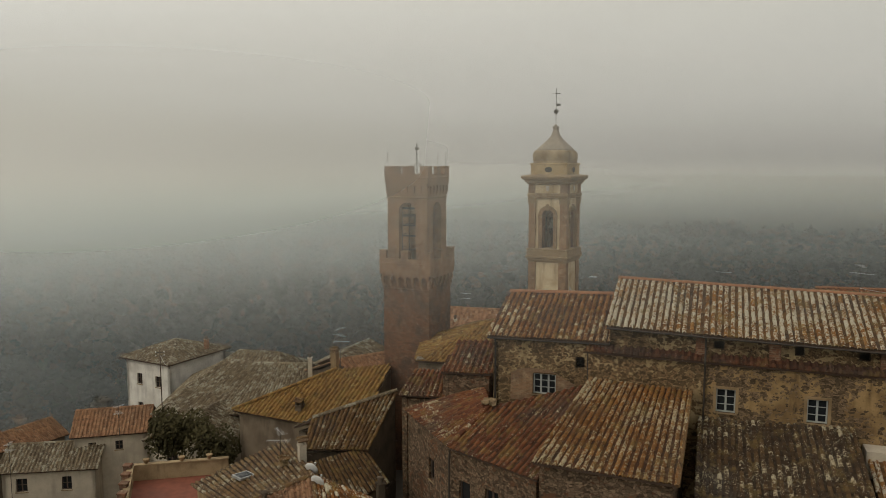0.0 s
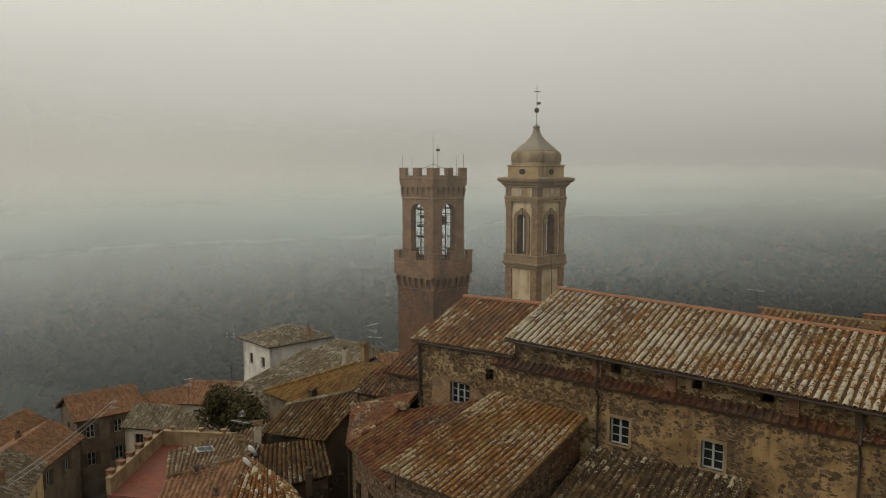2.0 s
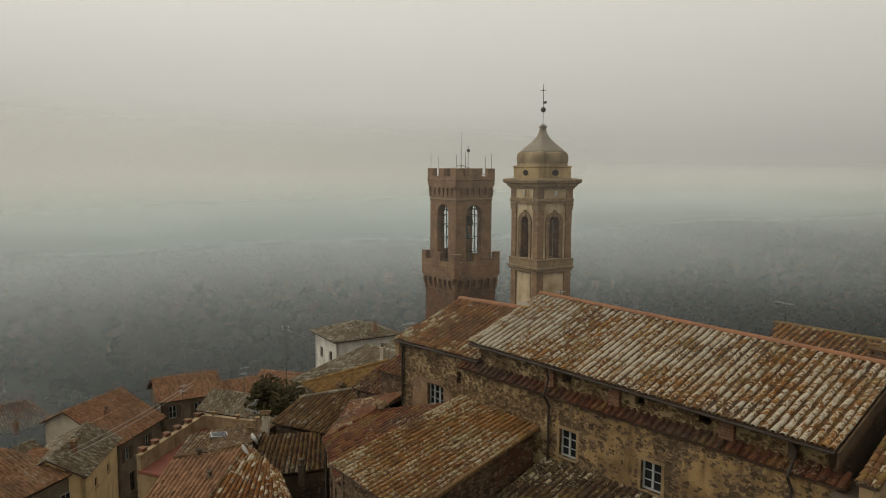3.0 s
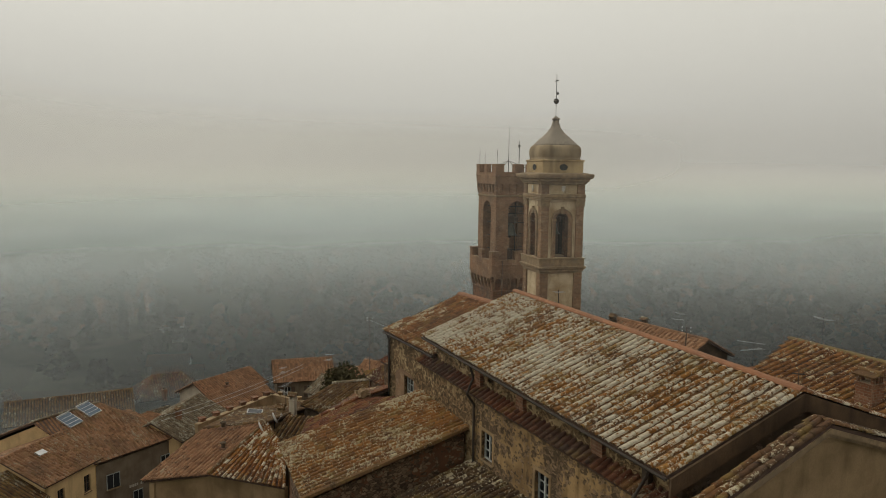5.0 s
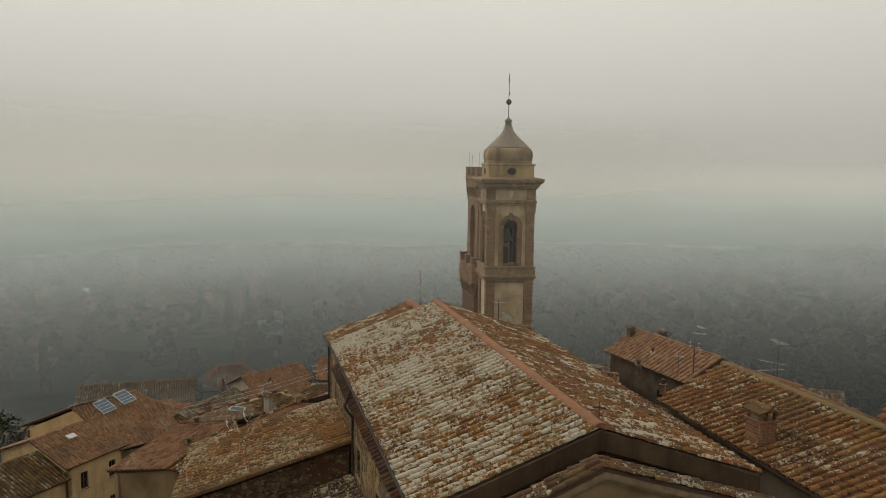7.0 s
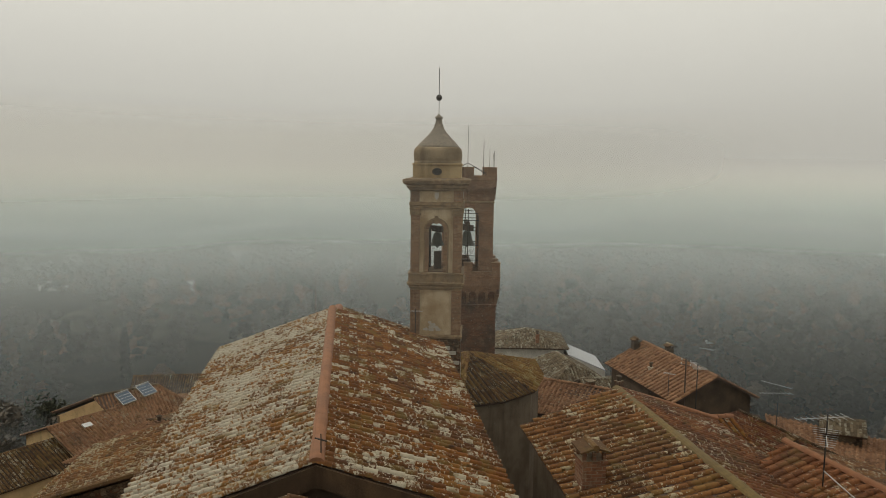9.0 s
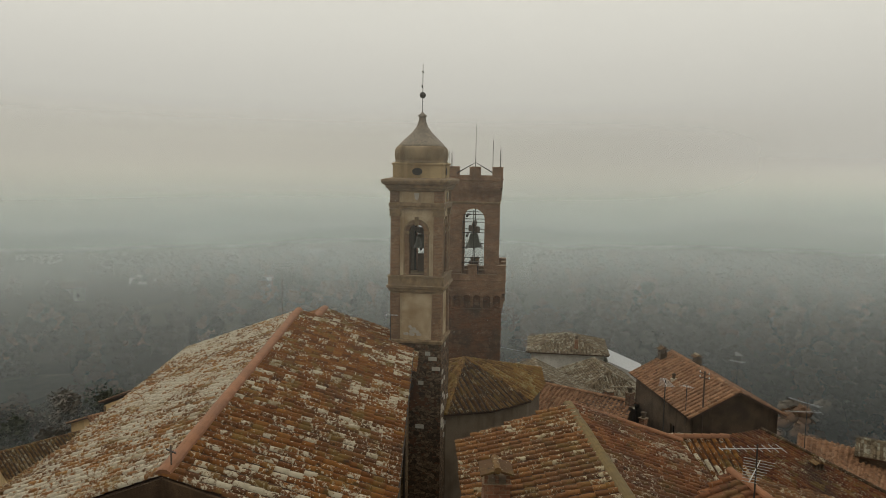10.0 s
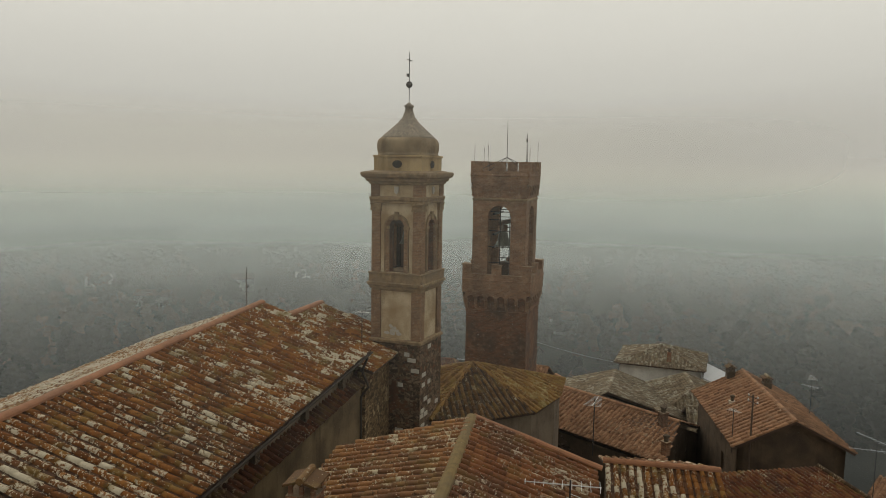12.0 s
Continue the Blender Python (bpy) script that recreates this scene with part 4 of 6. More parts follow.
    part("wall", Soup().slab([f(0, 0, z + h), f(ln, 0, z + h), f(ln, wd, z + h), f(0, wd, z + h)], (0, 0, -h - 3)), mat, t)
    part("roof", Soup().slab([f(-0.5, -0.5, z + h), f(ln + 0.5, -0.5, z + h), f(ln + 0.5, wd / 2, z + h + 1.6), f(-0.5, wd / 2, z + h + 1.6)], (0, 0, 0.2)).slab([f(-0.5, wd / 2, z + h + 1.6), f(ln + 0.5, wd / 2, z + h + 1.6), f(ln + 0.5, wd + 0.5, z + h), f(-0.5, wd + 0.5, z + h)], (0, 0, 0.2)), M_METALROOF, t)


for x, y, deg, ln, wd, h in ((-565, -42, 103, 74, 20, 11), (-572, -225, 98, 50, 16, 9), (-640, 60, 95, 60, 18, 10), (-330, 66, 70, 16, 9, 5)):
    far_shed(x, y, deg, ln, wd, h, M_WHITEWALL, "long pale shed far off in the mist")


def far_houses():
    """Pale farmhouses scattered over the misty valley."""
    op = {"mat": M_WOOD, "cols": 1, "rows": 1}
    for x, y, d, w in ((-268, -38, 80, 14), (-195, -54, 75, 12), (-326, -76, 60, 12), (-305, -5, 95, 10), (-240, -90, 70, 11), (-360, 20, 85, 13), (-201, 117, 60, 8), (-330, 78, 75, 9), (-420, 120, 80, 12)):
        f = Frame(x, y, d)
        z = ground_height(x, y)
        gabled("house", "pale farmhouse with a tile roof far off in the fog", f, 0, w, 0, 7, z - 3, z + 5.5, z + 7.4, M_PINK, M_WHITEWALL, 0.4, 3, group="far houses", openings={"S": [(2, z + 1.2, 1.1, 1.5, op), (w - 3.2, z + 1.2, 1.1, 1.5, op)]})


far_houses()

# ---- the church ----
M = Frame(10.6, 44.39, -19.6)


def build_church():
    h = thing("church", M(8, 0, 0), "old rendered stone church with lichen-covered clay tile roof", "church")
    # south wall below the ledge
    p, q = M(-1.1, -4.8), M(17.6, -4.8)
    ops = [(6.65, 11.2, 0.95, 1.25), (10.95, 11.12, 0.95, 1.22)]
    wall(h, p, M(4.9, -4.8), -1, 13.95, M_RUBBLE, thick=0.4)
    wall(h, M(4.9, -4.8), q, -1, 13.9, M_OCHREWALL, [(o[0] - 6.0, *o[1:]) for o in ops], thick=0.4)
    for o in ops:
        window(h, M(4.9, -4.8), q, o[0] - 6.0, *o[1:], surround=M_BEIGE)
    slope(h, [M(-1.2, -5.0, 13.90), M(17.6, -5.0, 13.77), M(17.6, -4.46, 14.06), M(-1.2, -4.46, 14.20)], M_LEDGE, 4, 0.33, name="ledge")
    # clerestory under the eave
    wall(h, M(0, -4.45), M(17.2, -4.45), 13.8, 15.35, M_RUBBLE, [(5.35, 14.45, 0.5, 0.45), (9.2, 14.4, 0.45, 0.5), (12.1, 14.4, 0.5, 0.5)], thick=0.35)
    for u, w, m in ((4.45, 0.5, M_BRICKWALL), (8.0, 0.55, M_BRICKWALL), (13.0, 0.6, M_BRICKWALL), (15.6, 0.3, M_DARKWALL)):
        part("pilaster", Soup().box(u, u + w, -4.62, -4.45, 14.1, 15.25, M.matrix()), m, h)
    # north side
    wall(h, M(17.2, 4.45), M(0, 4.45), 13.8, 15.35, M_GREYWALL, thick=0.35)
    ops = [(2.2, 8.5, 1.1, 2.4), (8.6, 8.5, 1.0, 2.6)]
    wall(h, M(17.6, 4.8), M(-0.6, 4.8), -1, 13.9, M_NORTHWALL, ops, thick=0.4)
    for o in ops:
        window(h, M(17.6, 4.8), M(-0.6, 4.8), *o, mat=M_WOOD)
    slope(h, [M(17.6, 5.0, 13.77), M(-0.9, 5.0, 13.90), M(-0.9, 4.46, 14.20), M(17.6, 4.46, 14.06)], M_LEDGE, 4, 0.33, name="ledge")
    for u in (1.6, 5.6, 9.7, 13.8):
        part("pilaster", Soup().box(u, u + 0.35, 4.45, 4.66, 14.1, 15.25, M.matrix()), M_DARKWALL, h)
    # ends
    wall(h, M(17.2, -4.45), M(17.2, 4.45), -1, 15.2, M_DARKWALL, top=((4.45, 16.75),))
    wall(h, M(0, 4.45), M(0, -4.45), 10, 15.4, M_RUBBLE, top=((4.45, 17.1),))
    # roof
    S = [M(-0.1, -5.15, 15.42), M(17.35, -5.2, 15.06), M(17.35, 0, 16.86), M(-0.1, 0, 17.28)]
    N = [M(17.35, 5.25, 15.06), M(-0.1, 5.25, 15.45), M(-0.1, 0, 17.28), M(17.35, 0, 16.86)]
    near = lambda lim: (lambda p: (p - M.o).dot(M.u) > lim)
    slope(h, S, M_PALE, 5, 0.335, near(13.6), gutter=True)
    slope(h, N, M_ORANGE, 5, 0.335, near(13.6), gutter=True)
    ridge(h, M(-0.1, 0, 17.33), M(17.4, 0, 16.92), M_MORTAR, 0.125, True)
    for s in (-1, 1):
        v = Soup()
        a, b = M(17.42, s * 5.2, 15.0), M(17.42, 0, 16.84)
        v.slab([a, b, b - Vector((0, 0, 0.55)), a - Vector((0, 0, 0.55))], M.u * 0.08)
        part("verge_board", v, M_VERGE, h)
    return h


build_church()


def build_facade():
    h = thing("church_facade", M(18.4, 0, 0), "plastered gabled church front with tiled coping", "church front")
    wall(h, M(18.7, -5.6), M(18.7, 5.6), -1, 14.3, M_BEIGE, thick=0.42, top=((5.0, 16.25),))
    part("gutter_floor", Soup().box(17.3, 18.32, -5.4, 5.4, 13.4, 13.6, M.matrix()), M_DARKWALL, h)
    for s in (-1, 1):
        a, b = M(18.22, s * 5.7, 14.42), M(18.84, s * 5.7, 14.42)
        t0, t1 = M(18.84, -0.6, 16.42), M(18.22, -0.6, 16.42)
        slope(h, [a, b, t0, t1] if s < 0 else [b, a, t1, t0], M_COPING, 5, 0.3, wobble=0.12, name="coping")
        lo, hi = M(18.72, s * 5.6, 14.28), M(18.72, -0.6, 16.28)
        c = Soup()
        for k, (d, w) in enumerate(((0.0, 0.16), (0.16, 0.10))):
            dn = Vector((0, 0, -d))
            c.slab([lo + dn, hi + dn, hi + dn - Vector((0, 0, w)), lo + dn - Vector((0, 0, w))], M.u * (0.16 - 0.07 * k))
        part("cornice", c, M_STONE, h)


build_facade()


def build_wing():
    h = thing("church_wing", M(-3.5, 0, 0), "lower church wing with orange tile roof and bricked-up window", "church wing")
    p, q = M(-6.6, -4.4), M(-1.0, -4.4)
    ops = [(2.35, 11.05, 1.3, 1.2), (4.75, 12.75, 0.5, 0.65)]
    wall(h, p, q, -1, 14.35, M_RUBBLE, ops)
    window(h, p, q, *ops[0], cols=3, rows=3, mat=M_FRAME)
    m = M.matrix()
    infill = Soup()
    prof = [(-5.55, 10.6), (-4.25, 10.6), (-4.25, 12.25), (-2.95, 12.25), (-2.95, 10.6), (-1.9, 10.6), (-1.9, 11.9), (-2.5, 12.3), (-3.2, 12.5), (-4.3, 12.55), (-5.0, 12.45), (-5.55, 12.25)]
    for poly in ([(-5.55, 10.6), (-4.27, 10.6), (-4.27, 12.3), (-5.55, 12.15)], [(-2.92, 10.6), (-1.9, 10.6), (-1.9, 11.8), (-2.92, 12.3)], [(-5.55, 12.16), (-4.27, 12.31), (-2.92, 12.31), (-2.5, 12.15), (-3.3, 12.5), (-4.4, 12.55), (-5.1, 12.42)]):
        infill.slab([M(u, -4.43, z) for u, z in poly], M.v * 0.03)
    part("brick_infill", infill, M_BRICK2, h)
    wall(h, M(-6.6, 5.0), M(-6.6, -4.4), -1, 14.35, M_RUBBLE, top=((4.6, 15.95),))
    wall(h, M(0, 5.0), M(-6.6, 5.0), -1, 14.4, M_RUBBLE)
    slope(h, [M(-6.9, -4.65, 14.28), M(0.0, -4.65, 14.42), M(0.0, 0.2, 16.25), M(-6.75, 0.2, 16.06)], M_RIGHT, 5, 0.335, gutter=True)
    slope(h, [M(0.0, 5.4, 14.45), M(-6.8, 5.4, 14.3), M(-6.75, 0.2, 16.06), M(0.0, 0.2, 16.25)], M_ORANGE, 5, 0.335)
    ridge(h, M(-6.8, 0.2, 16.1), M(0, 0.2, 16.3), M_MORTAR, 0.15, True)


build_wing()


def build_annexes():
    # golden lean-to
    h = thing("annex", M(1, -8.5, 0), "stone annex with a golden lichened tile roof against the church", "annex")
    e = [M(-2.6, -11.7, 10.0), M(4.0, -12.25, 10.05), M(4.3, -4.85, 12.15), M(-0.95, -4.85, 12.38)]
    slope(h, e, M_GOLD, 5, 0.335, lambda p: True)
    i = [M(-2.35, -11.3, 9.95), M(3.8, -11.9, 9.95), M(4.05, -4.9, 12.0), M(-0.9, -4.9, 12.2)]
    block(h, i, -1, M_MIXWALL, skip=(2,))
    part("verge", Soup().tube(e[1], e[2], 0.12, 6), M_BROWN, h)
    # dark mossy lean-to
    h = thing("annex", M(8.3, -8.5, 0), "low annex with a dark mossy tile roof below the church windows", "annex")
    e = [M(4.75, -12.8, 8.3), M(12.3, -12.8, 8.3), M(11.95, -4.85, 11.05), M(4.75, -4.85, 10.8)]
    slope(h, e, M_DARK, 5, 0.335, lambda p: (p - M.o).dot(M.v) > -11)
    block(h, [M(5, -12.5, 8.2), M(12.0, -12.5, 8.2), M(11.8, -4.9, 10.9), M(5, -4.9, 10.7)], -1, M_MIXWALL, skip=(2,))
    # pale roof beyond it
    h = thing("annex", M(15, -9, 0), "low annex with a pale lichen-crusted tile roof", "annex")
    e = [M(12.7, -13, 7.6), M(19, -13, 7.6), M(19, -5.9, 9.9), M(12.5, -5.9, 9.9)]
    slope(h, e, M_PALE, 5, 0.335)
    block(h, [M(12.9, -12.7, 7.5), M(18.8, -12.7, 7.5), M(18.8, -5.95, 9.8), M(12.7, -5.95, 9.8)], -1, M_MIXWALL)
    part("parapet", Soup().box(12.4, 18, -5.9, -4.82, 9, 10.35, M.matrix()), M_CREAM, h)
    # red roofs
    h = thing("annex", (2.5, 40, 0), "brick and stone house with two worn red tile roofs", "annex")
    slope(h, [(0.26, 38.64, 9.03), (4.45, 34.5, 9.0), (7.95, 40.0, 12.0), (2.63, 40.75, 10.6)], M_RED, 5, 0.335)
    slope(h, [(-2.4, 44.75, 9.1), (0.26, 38.64, 9.03), (2.63, 40.75, 10.62), (2.45, 43.9, 10.75)], M_RED, 5, 0.335)
    ridge(h, (0.26, 38.64, 9.1), (2.63, 40.75, 10.7), M_RED)
    p, q = (-2.15, 44.7), (0.45, 38.85)
    wall(h, p, q, -1, 8.95, M_MIXWALL, [(3.3, 6.0, 0.7, 1.3)])
    window(h, p, q, 3.3, 6.0, 0.7, 1.3, cols=1, rows=1, mat=M_WOOD)
    p, q = (0.45, 38.85), (4.5, 34.85)
    wall(h, p, q, -1, 8.95, M_MIXWALL, [(0.55, 5.4, 0.8, 1.9), (2.4, 6.1, 0.9, 1.3)])
    window(h, p, q, 0.55, 5.4, 0.8, 1.9, cols=1, rows=1, mat=M_WOOD)
    window(h, p, q, 2.4, 6.1, 0.9, 1.3, cols=2, rows=1, mat=M_WOOD)
    rnd = random.Random(3)
    for _ in range(14):
        s = Soup().box(-0.16, 0.16, -0.12, 0.12, -0.09, 0.09, pose(2.55 + rnd.uniform(-0.3, 0.35), 40.7 + rnd.uniform(-0.25, 0.25), 10.78 + rnd.uniform(-0.05, 0.22), rnd.uniform(-30, 30), rnd.uniform(-30, 30), rnd.uniform(0, 180)))
        part("loose_stone", s, M_STONE, h)
    # two small roofs against the wing
    h = thing("annex", (1.4, 45, 0), "small stone stair tower with red tile roof", "annex")
    slope(h, [(-0.15, 44.3, 11.58), (2.85, 43.35, 11.7), (4.1, 46.3, 13.1), (1.0, 47.0, 12.8)], M_RED, 5, 0.335)
    block(h, [(0.0, 44.5, 11.5), (2.75, 43.6, 11.6), (3.9, 46.3, 12.9), (1.0, 46.9, 12.6)], -1, M_MIXWALL)
    h = thing("annex", (-1.3, 45.6, 0), "small low shed with red tile roof", "annex")
    slope(h, [(-2.7, 45.2, 9.83), (0.05, 44.45, 9.95), (0.4, 46.0, 11.1), (-1.7, 47.0, 11.0)], M_RED, 5, 0.335)
    block(h, [(-2.55, 45.35, 9.75), (0.05, 44.6, 9.85), (0.4, 46.0, 11.0), (-1.6, 46.9, 10.9)], -1, M_MIXWALL)


build_annexes()


def build_apse():
    h = thing("apse", (3, 56, 0), "rounded plastered apse with a fan of mossy tile roofs", "apse")
    top = [(2.6, 53.8, 12.35), (4.0, 55.6, 12.5)]
    ring = [(8.4, 52.5, 10.75), (8.1, 55.4, 10.55), (7.0, 58.4, 10.5), (5.0, 60.3, 10.7), (2.5, 61.3, 11.0), (-1.6, 57.6, 10.6), (-2.0, 51.8, 10.3), (1.5, 49.8, 10.6), (6.0, 50.2, 10.8)]
    peak = (3.9, 55.4, 12.5)
    for i, p in enumerate(ring):
        q = ring[(i + 1) % len(ring)]
        slope(h, [p, q, peak], M_BROWN if i in (0, 1) else M_OCHRE, 4, 0.335)
    c = Vector((3.2, 55.4, 0))
    inner = []
    for p in ring:
        v = Vector(p)
        d = Vector((v.x - c.x, v.y - c.y, 0)).normalized() * 0.3
        inner.append(tuple(v - d + Vector((0, 0, 0.05))))
    block(h, inner, -1, M_GREYWALL)
    for i in (0, 4, 5):
        ridge(h, ring[i], peak, M_OCHRE, 0.12)


build_apse()

# ---- the towers ----


def arch_wall(parent, fr, side, half, z0, z1, w, sill, spring, thick, mat, name="wall", seg=10):
    """One side of a square tower with a round-arched opening through it."""
    f2 = Frame(0, 0, 0)
    f2.o = fr.o
    a = [fr.u, fr.v, -fr.u, -fr.v][side]
    f2.u, f2.v = a, Vector((-a.y, a.x, 0))
    # outside face at v = -half, running along u
    s = Soup()
    at = lambda u, z, k: f2(u, -half + k * thick, z)
    r = w / 2

    def quad(u0, u1, za, zb, zc=None, zd=None):
        zc, zd = zb if zc is None else zc, za if zd is None else zd
        s.add([at(u0, za, 0), at(u1, zd, 0), at(u1, zc, 0), at(u0, zb, 0)], [(0, 1, 2, 3)])
        s.add([at(u0, za, 1), at(u0, zb, 1), at(u1, zc, 1), at(u1, zd, 1)], [(0, 1, 2, 3)])

    e = half
    quad(-e, -r, z0, z1)
    quad(r, e, z0, z1)
    quad(-r, r, z0, sill)
    arc = [(-r * math.cos(math.pi * i / seg), spring + r * math.sin(math.pi * i / seg)) for i in range(seg + 1)]
    for (ua, za), (ub, zb) in zip(arc, arc[1:]):
        quad(ua, ub, za, z1, z1, zb)
    line = [(-r, sill), *arc, (r, sill), (-r, sill)]
    for (ua, za), (ub, zb) in zip(line, line[1:]):
        s.add([at(ua, za, 0), at(ub, zb, 0), at(ub, zb, 1), at(ua, za, 1)], [(0, 1, 2, 3)])
    return part(name, s, mat, parent), f2


def arch_band(parent, f2, half, r0, r1, sill, spring, proud, mat, seg=12):
    """A moulded surround following an arch."""
    s = Soup()
    at = lambda u, z, k: f2(u, -half - k * proud, z)
    inn = [(-r0, sill)] + [(-r0 * math.cos(math.pi * i / seg), spring + r0 * math.sin(math.pi * i / seg)) for i in range(seg + 1)] + [(r0, sill)]
    out = [(-r1, sill)] + [(-r1 * math.cos(math.pi * i / seg), spring + r1 * math.sin(math.pi * i / seg)) for i in range(seg + 1)] + [(r1, sill)]
    for i in range(len(inn) - 1):
        a, b, c, d = inn[i], inn[i + 1], out[i + 1], out[i]
        s.add([at(*a, 1), at(*b, 1), at(*c, 1), at(*d, 1)], [(0, 1, 2, 3)])
        s.add([at(*d, 1), at(*c, 1), at(*c, 0), at(*d, 0)], [(0, 1, 2, 3)])
        s.add([at(*b, 1), at(*a, 1), at(*a, 0), at(*b, 0)], [(0, 1, 2, 3)])
    return part("surround", s, mat, parent)


def square(parent, fr, prof, mat, name):
    """A square moulding: profile of (half side, z)."""
    s = Soup()
    s.rings([[fr(-h, -h, z), fr(h, -h, z), fr(h, h, z), fr(-h, h, z)] for h, z in prof])
    return part(name, s, mat, parent)


def bell(at, r, label):
    t = thing("bell", at, label, "bell", "bells of the towers")
    c = at
    part("bell_body", Soup().lathe(c, [(r, 0), (r * 0.94, 0.06 * r), (r * 0.72, 0.5 * r), (r * 0.58, 1.1 * r), (r * 0.5, 1.5 * r), (r * 0.25, 1.7 * r), (0.05, 1.74 * r)], 18), M_BRONZE, t, smooth=True)
    part("yoke", Soup().box(-r * 1.3, r * 1.3, -r * 0.2, r * 0.2, 1.75 * r, 2.5 * r, Matrix.Translation(c)), M_WOOD, t)
    part("clapper", Soup().tube((c[0], c[1], c[2] + r), (c[0], c[1], c[2] - 0.3 * r), 0.03, 6).lathe((c[0], c[1], c[2] - 0.35 * r), [(0.02, 0), (0.08, 0.06), (0.08, 0.12), (0.02, 0.18)], 8), M_IRON, t)


B = Frame(7.63, 51.31, -29.0)
B.u, B.v = B.u * 1.04, B.v * 1.04


def build_bell_tower():
    t = thing("bell_tower", B(0, 0, 0), "ochre brick bell tower with cornice and swelling dome", "bell tower")
    # rubble foot
    square(t, B, [(1.31, -1), (1.31, 14.86)], M_MIXWALL, "wall")
    square(t, B, [(1.30, 14.86), (1.37, 14.90), (1.37, 15.02), (1.30, 15.08)], M_STONE, "string_course")
    # panelled storey
    square(t, B, [(1.20, 15.08), (1.20, 17.48)], M_PANEL, "panel")
    for side in (0, 1):
        a = [B.u, B.v][side]
        f2 = Frame(0, 0, 0)
        f2.o, f2.u, f2.v = B.o, a, Vector((-a.y, a.x, 0))
        rnd = random.Random(side)
        s = Soup()
        for i in range(16):
            u = rnd.gauss(-0.18, 0.2)
            z = 15.32 + abs(rnd.gauss(0, 0.22)) * max(0.2, 1 - abs(u + 0.2) * 2)
            q = rnd.uniform(0.07, 0.14)
            s.slab([f2(u + q * rnd.uniform(0.7, 1.1) * math.cos(k), -1.212 - i * 0.0004, z + q * 0.8 * math.sin(k)) for k in (0, 1.1, 2.0, 3.1, 4.2, 5.3)], f2.v * 0.02)
        part("bare_patch", s, M_PALESTONE, t, "pale patch where the plaster has fallen")
    for a in (-1, 1):
        for b in (-1, 1):
            x0, x1 = sorted((a * 1.29, a * 0.80))
            y0, y1 = sorted((b * 1.29, b * 0.80))
            part("pilaster", Soup().box(x0, x1, y0, y1, 15.08, 17.48, B.matrix()), M_BRICK2, t)
            x0, x1 = sorted((a * 1.29, a * 0.84))
            y0, y1 = sorted((b * 1.29, b * 0.84))
            pil = part("pilaster", Soup().box(x0, x1, y0, y1, 18.36, 21.5, B.matrix()), M_BRICK2, t)
            x0, x1 = sorted((a * 1.35, a * 0.79))
            y0, y1 = sorted((b * 1.35, b * 0.79))
            part("capital", Soup().box(x0, x1, y0, y1, 21.42, 21.52, B.matrix()).box(x0 + 0.02, x1 - 0.02, y0 + 0.02, y1 - 0.02, 21.52, 21.72, B.matrix()).box(x0 - 0.02, x1 + 0.02, y0 - 0.02, y1 + 0.02, 21.72, 21.80, B.matrix()), M_STONE, pil)
    square(t, B, [(1.28, 17.48), (1.28, 17.56), (1.36, 17.60), (1.36, 17.70), (1.44, 17.76), (1.46, 17.88), (1.38, 17.92), (1.38, 18.30), (1.42, 18.32), (1.42, 18.38), (1.3, 18.40)], M_STONE, "balcony_course")
    # belfry
    for side in range(4):
        w, f2 = arch_wall(t, B, side, 1.19, 18.36, 21.82, 0.76, 18.42, 20.66, 0.42, M_BRICK_LOW)
        arch_wall(w, B, side, 1.202, 18.40, 21.80, 0.8, 18.42, 20.66, 0.01, M_PANEL, "plaster_face")
        # added black sheet behind the arch holds the shade of the belfry inside
        arch_wall(w, B, side, 0.765, 18.40, 21.80, 0.76, 18.42, 20.66, 0.01, M_OPENING_SHADE, "lining")
        arch_band(w, f2, 1.19, 0.38, 0.60, 18.42, 20.66, 0.07, M_BRICK2)
        arch_band(w, f2, 1.19, 0.56, 0.63, 18.42, 20.66, 0.10, M_STONE)
        part("impost", Soup().box(-0.66, -0.37, -1.31, -1.19, 20.56, 20.68, f2.matrix()).box(0.37, 0.66, -1.31, -1.19, 20.56, 20.68, f2.matrix()), M_STONE, w)
        key = Soup().box(-0.09, 0.09, -1.32, -1.19, 20.98, 21.4, f2.matrix())
        part("keystone", key, M_STONE, w)
        part("oculus", Soup().lathe((0, 0, 0), [(0.27, 0), (0.27, 0.04), (0.24, 0.04)], 18), M_DRUM, w).matrix_basis = f2.matrix(0, -1.21, 23.70) @ pose(0, 0, 0, 90) @ Matrix.Diagonal((1, 0.74, 1, 1))
        # black disc put where the oculus would be in shade, no hole is cut
        part("oculus_hole", Soup().lathe((0, 0, 0), [(0.25, 0), (0.25, 0.02)], 18), M_OPENING_SHADE, w).matrix_basis = f2.matrix(0, -1.232, 23.70) @ pose(0, 0, 0, 90) @ Matrix.Diagonal((1, 0.74, 1, 1))
        part("shield", Soup().slab([f2(-0.11, -1.34, 22.62), f2(0.11, -1.34, 22.62), f2(0.10, -1.34, 22.36), f2(0, -1.34, 22.24), f2(-0.10, -1.34, 22.36)], f2.v * 0.05), M_PALESTONE, w)
    square(t, B, [(1.2, 21.80), (1.34, 21.82), (1.34, 21.92), (1.38, 21.96), (1.38, 22.10), (1.31, 22.14)], M_STONE, "architrave")
    square(t, B, [(1.27, 22.13), (1.27, 22.72)], M_PANEL, "frieze")
    for a in (-1, 1):
        for b in (-1, 1):
            x0, x1 = sorted((a * 1.32, a * 0.86))
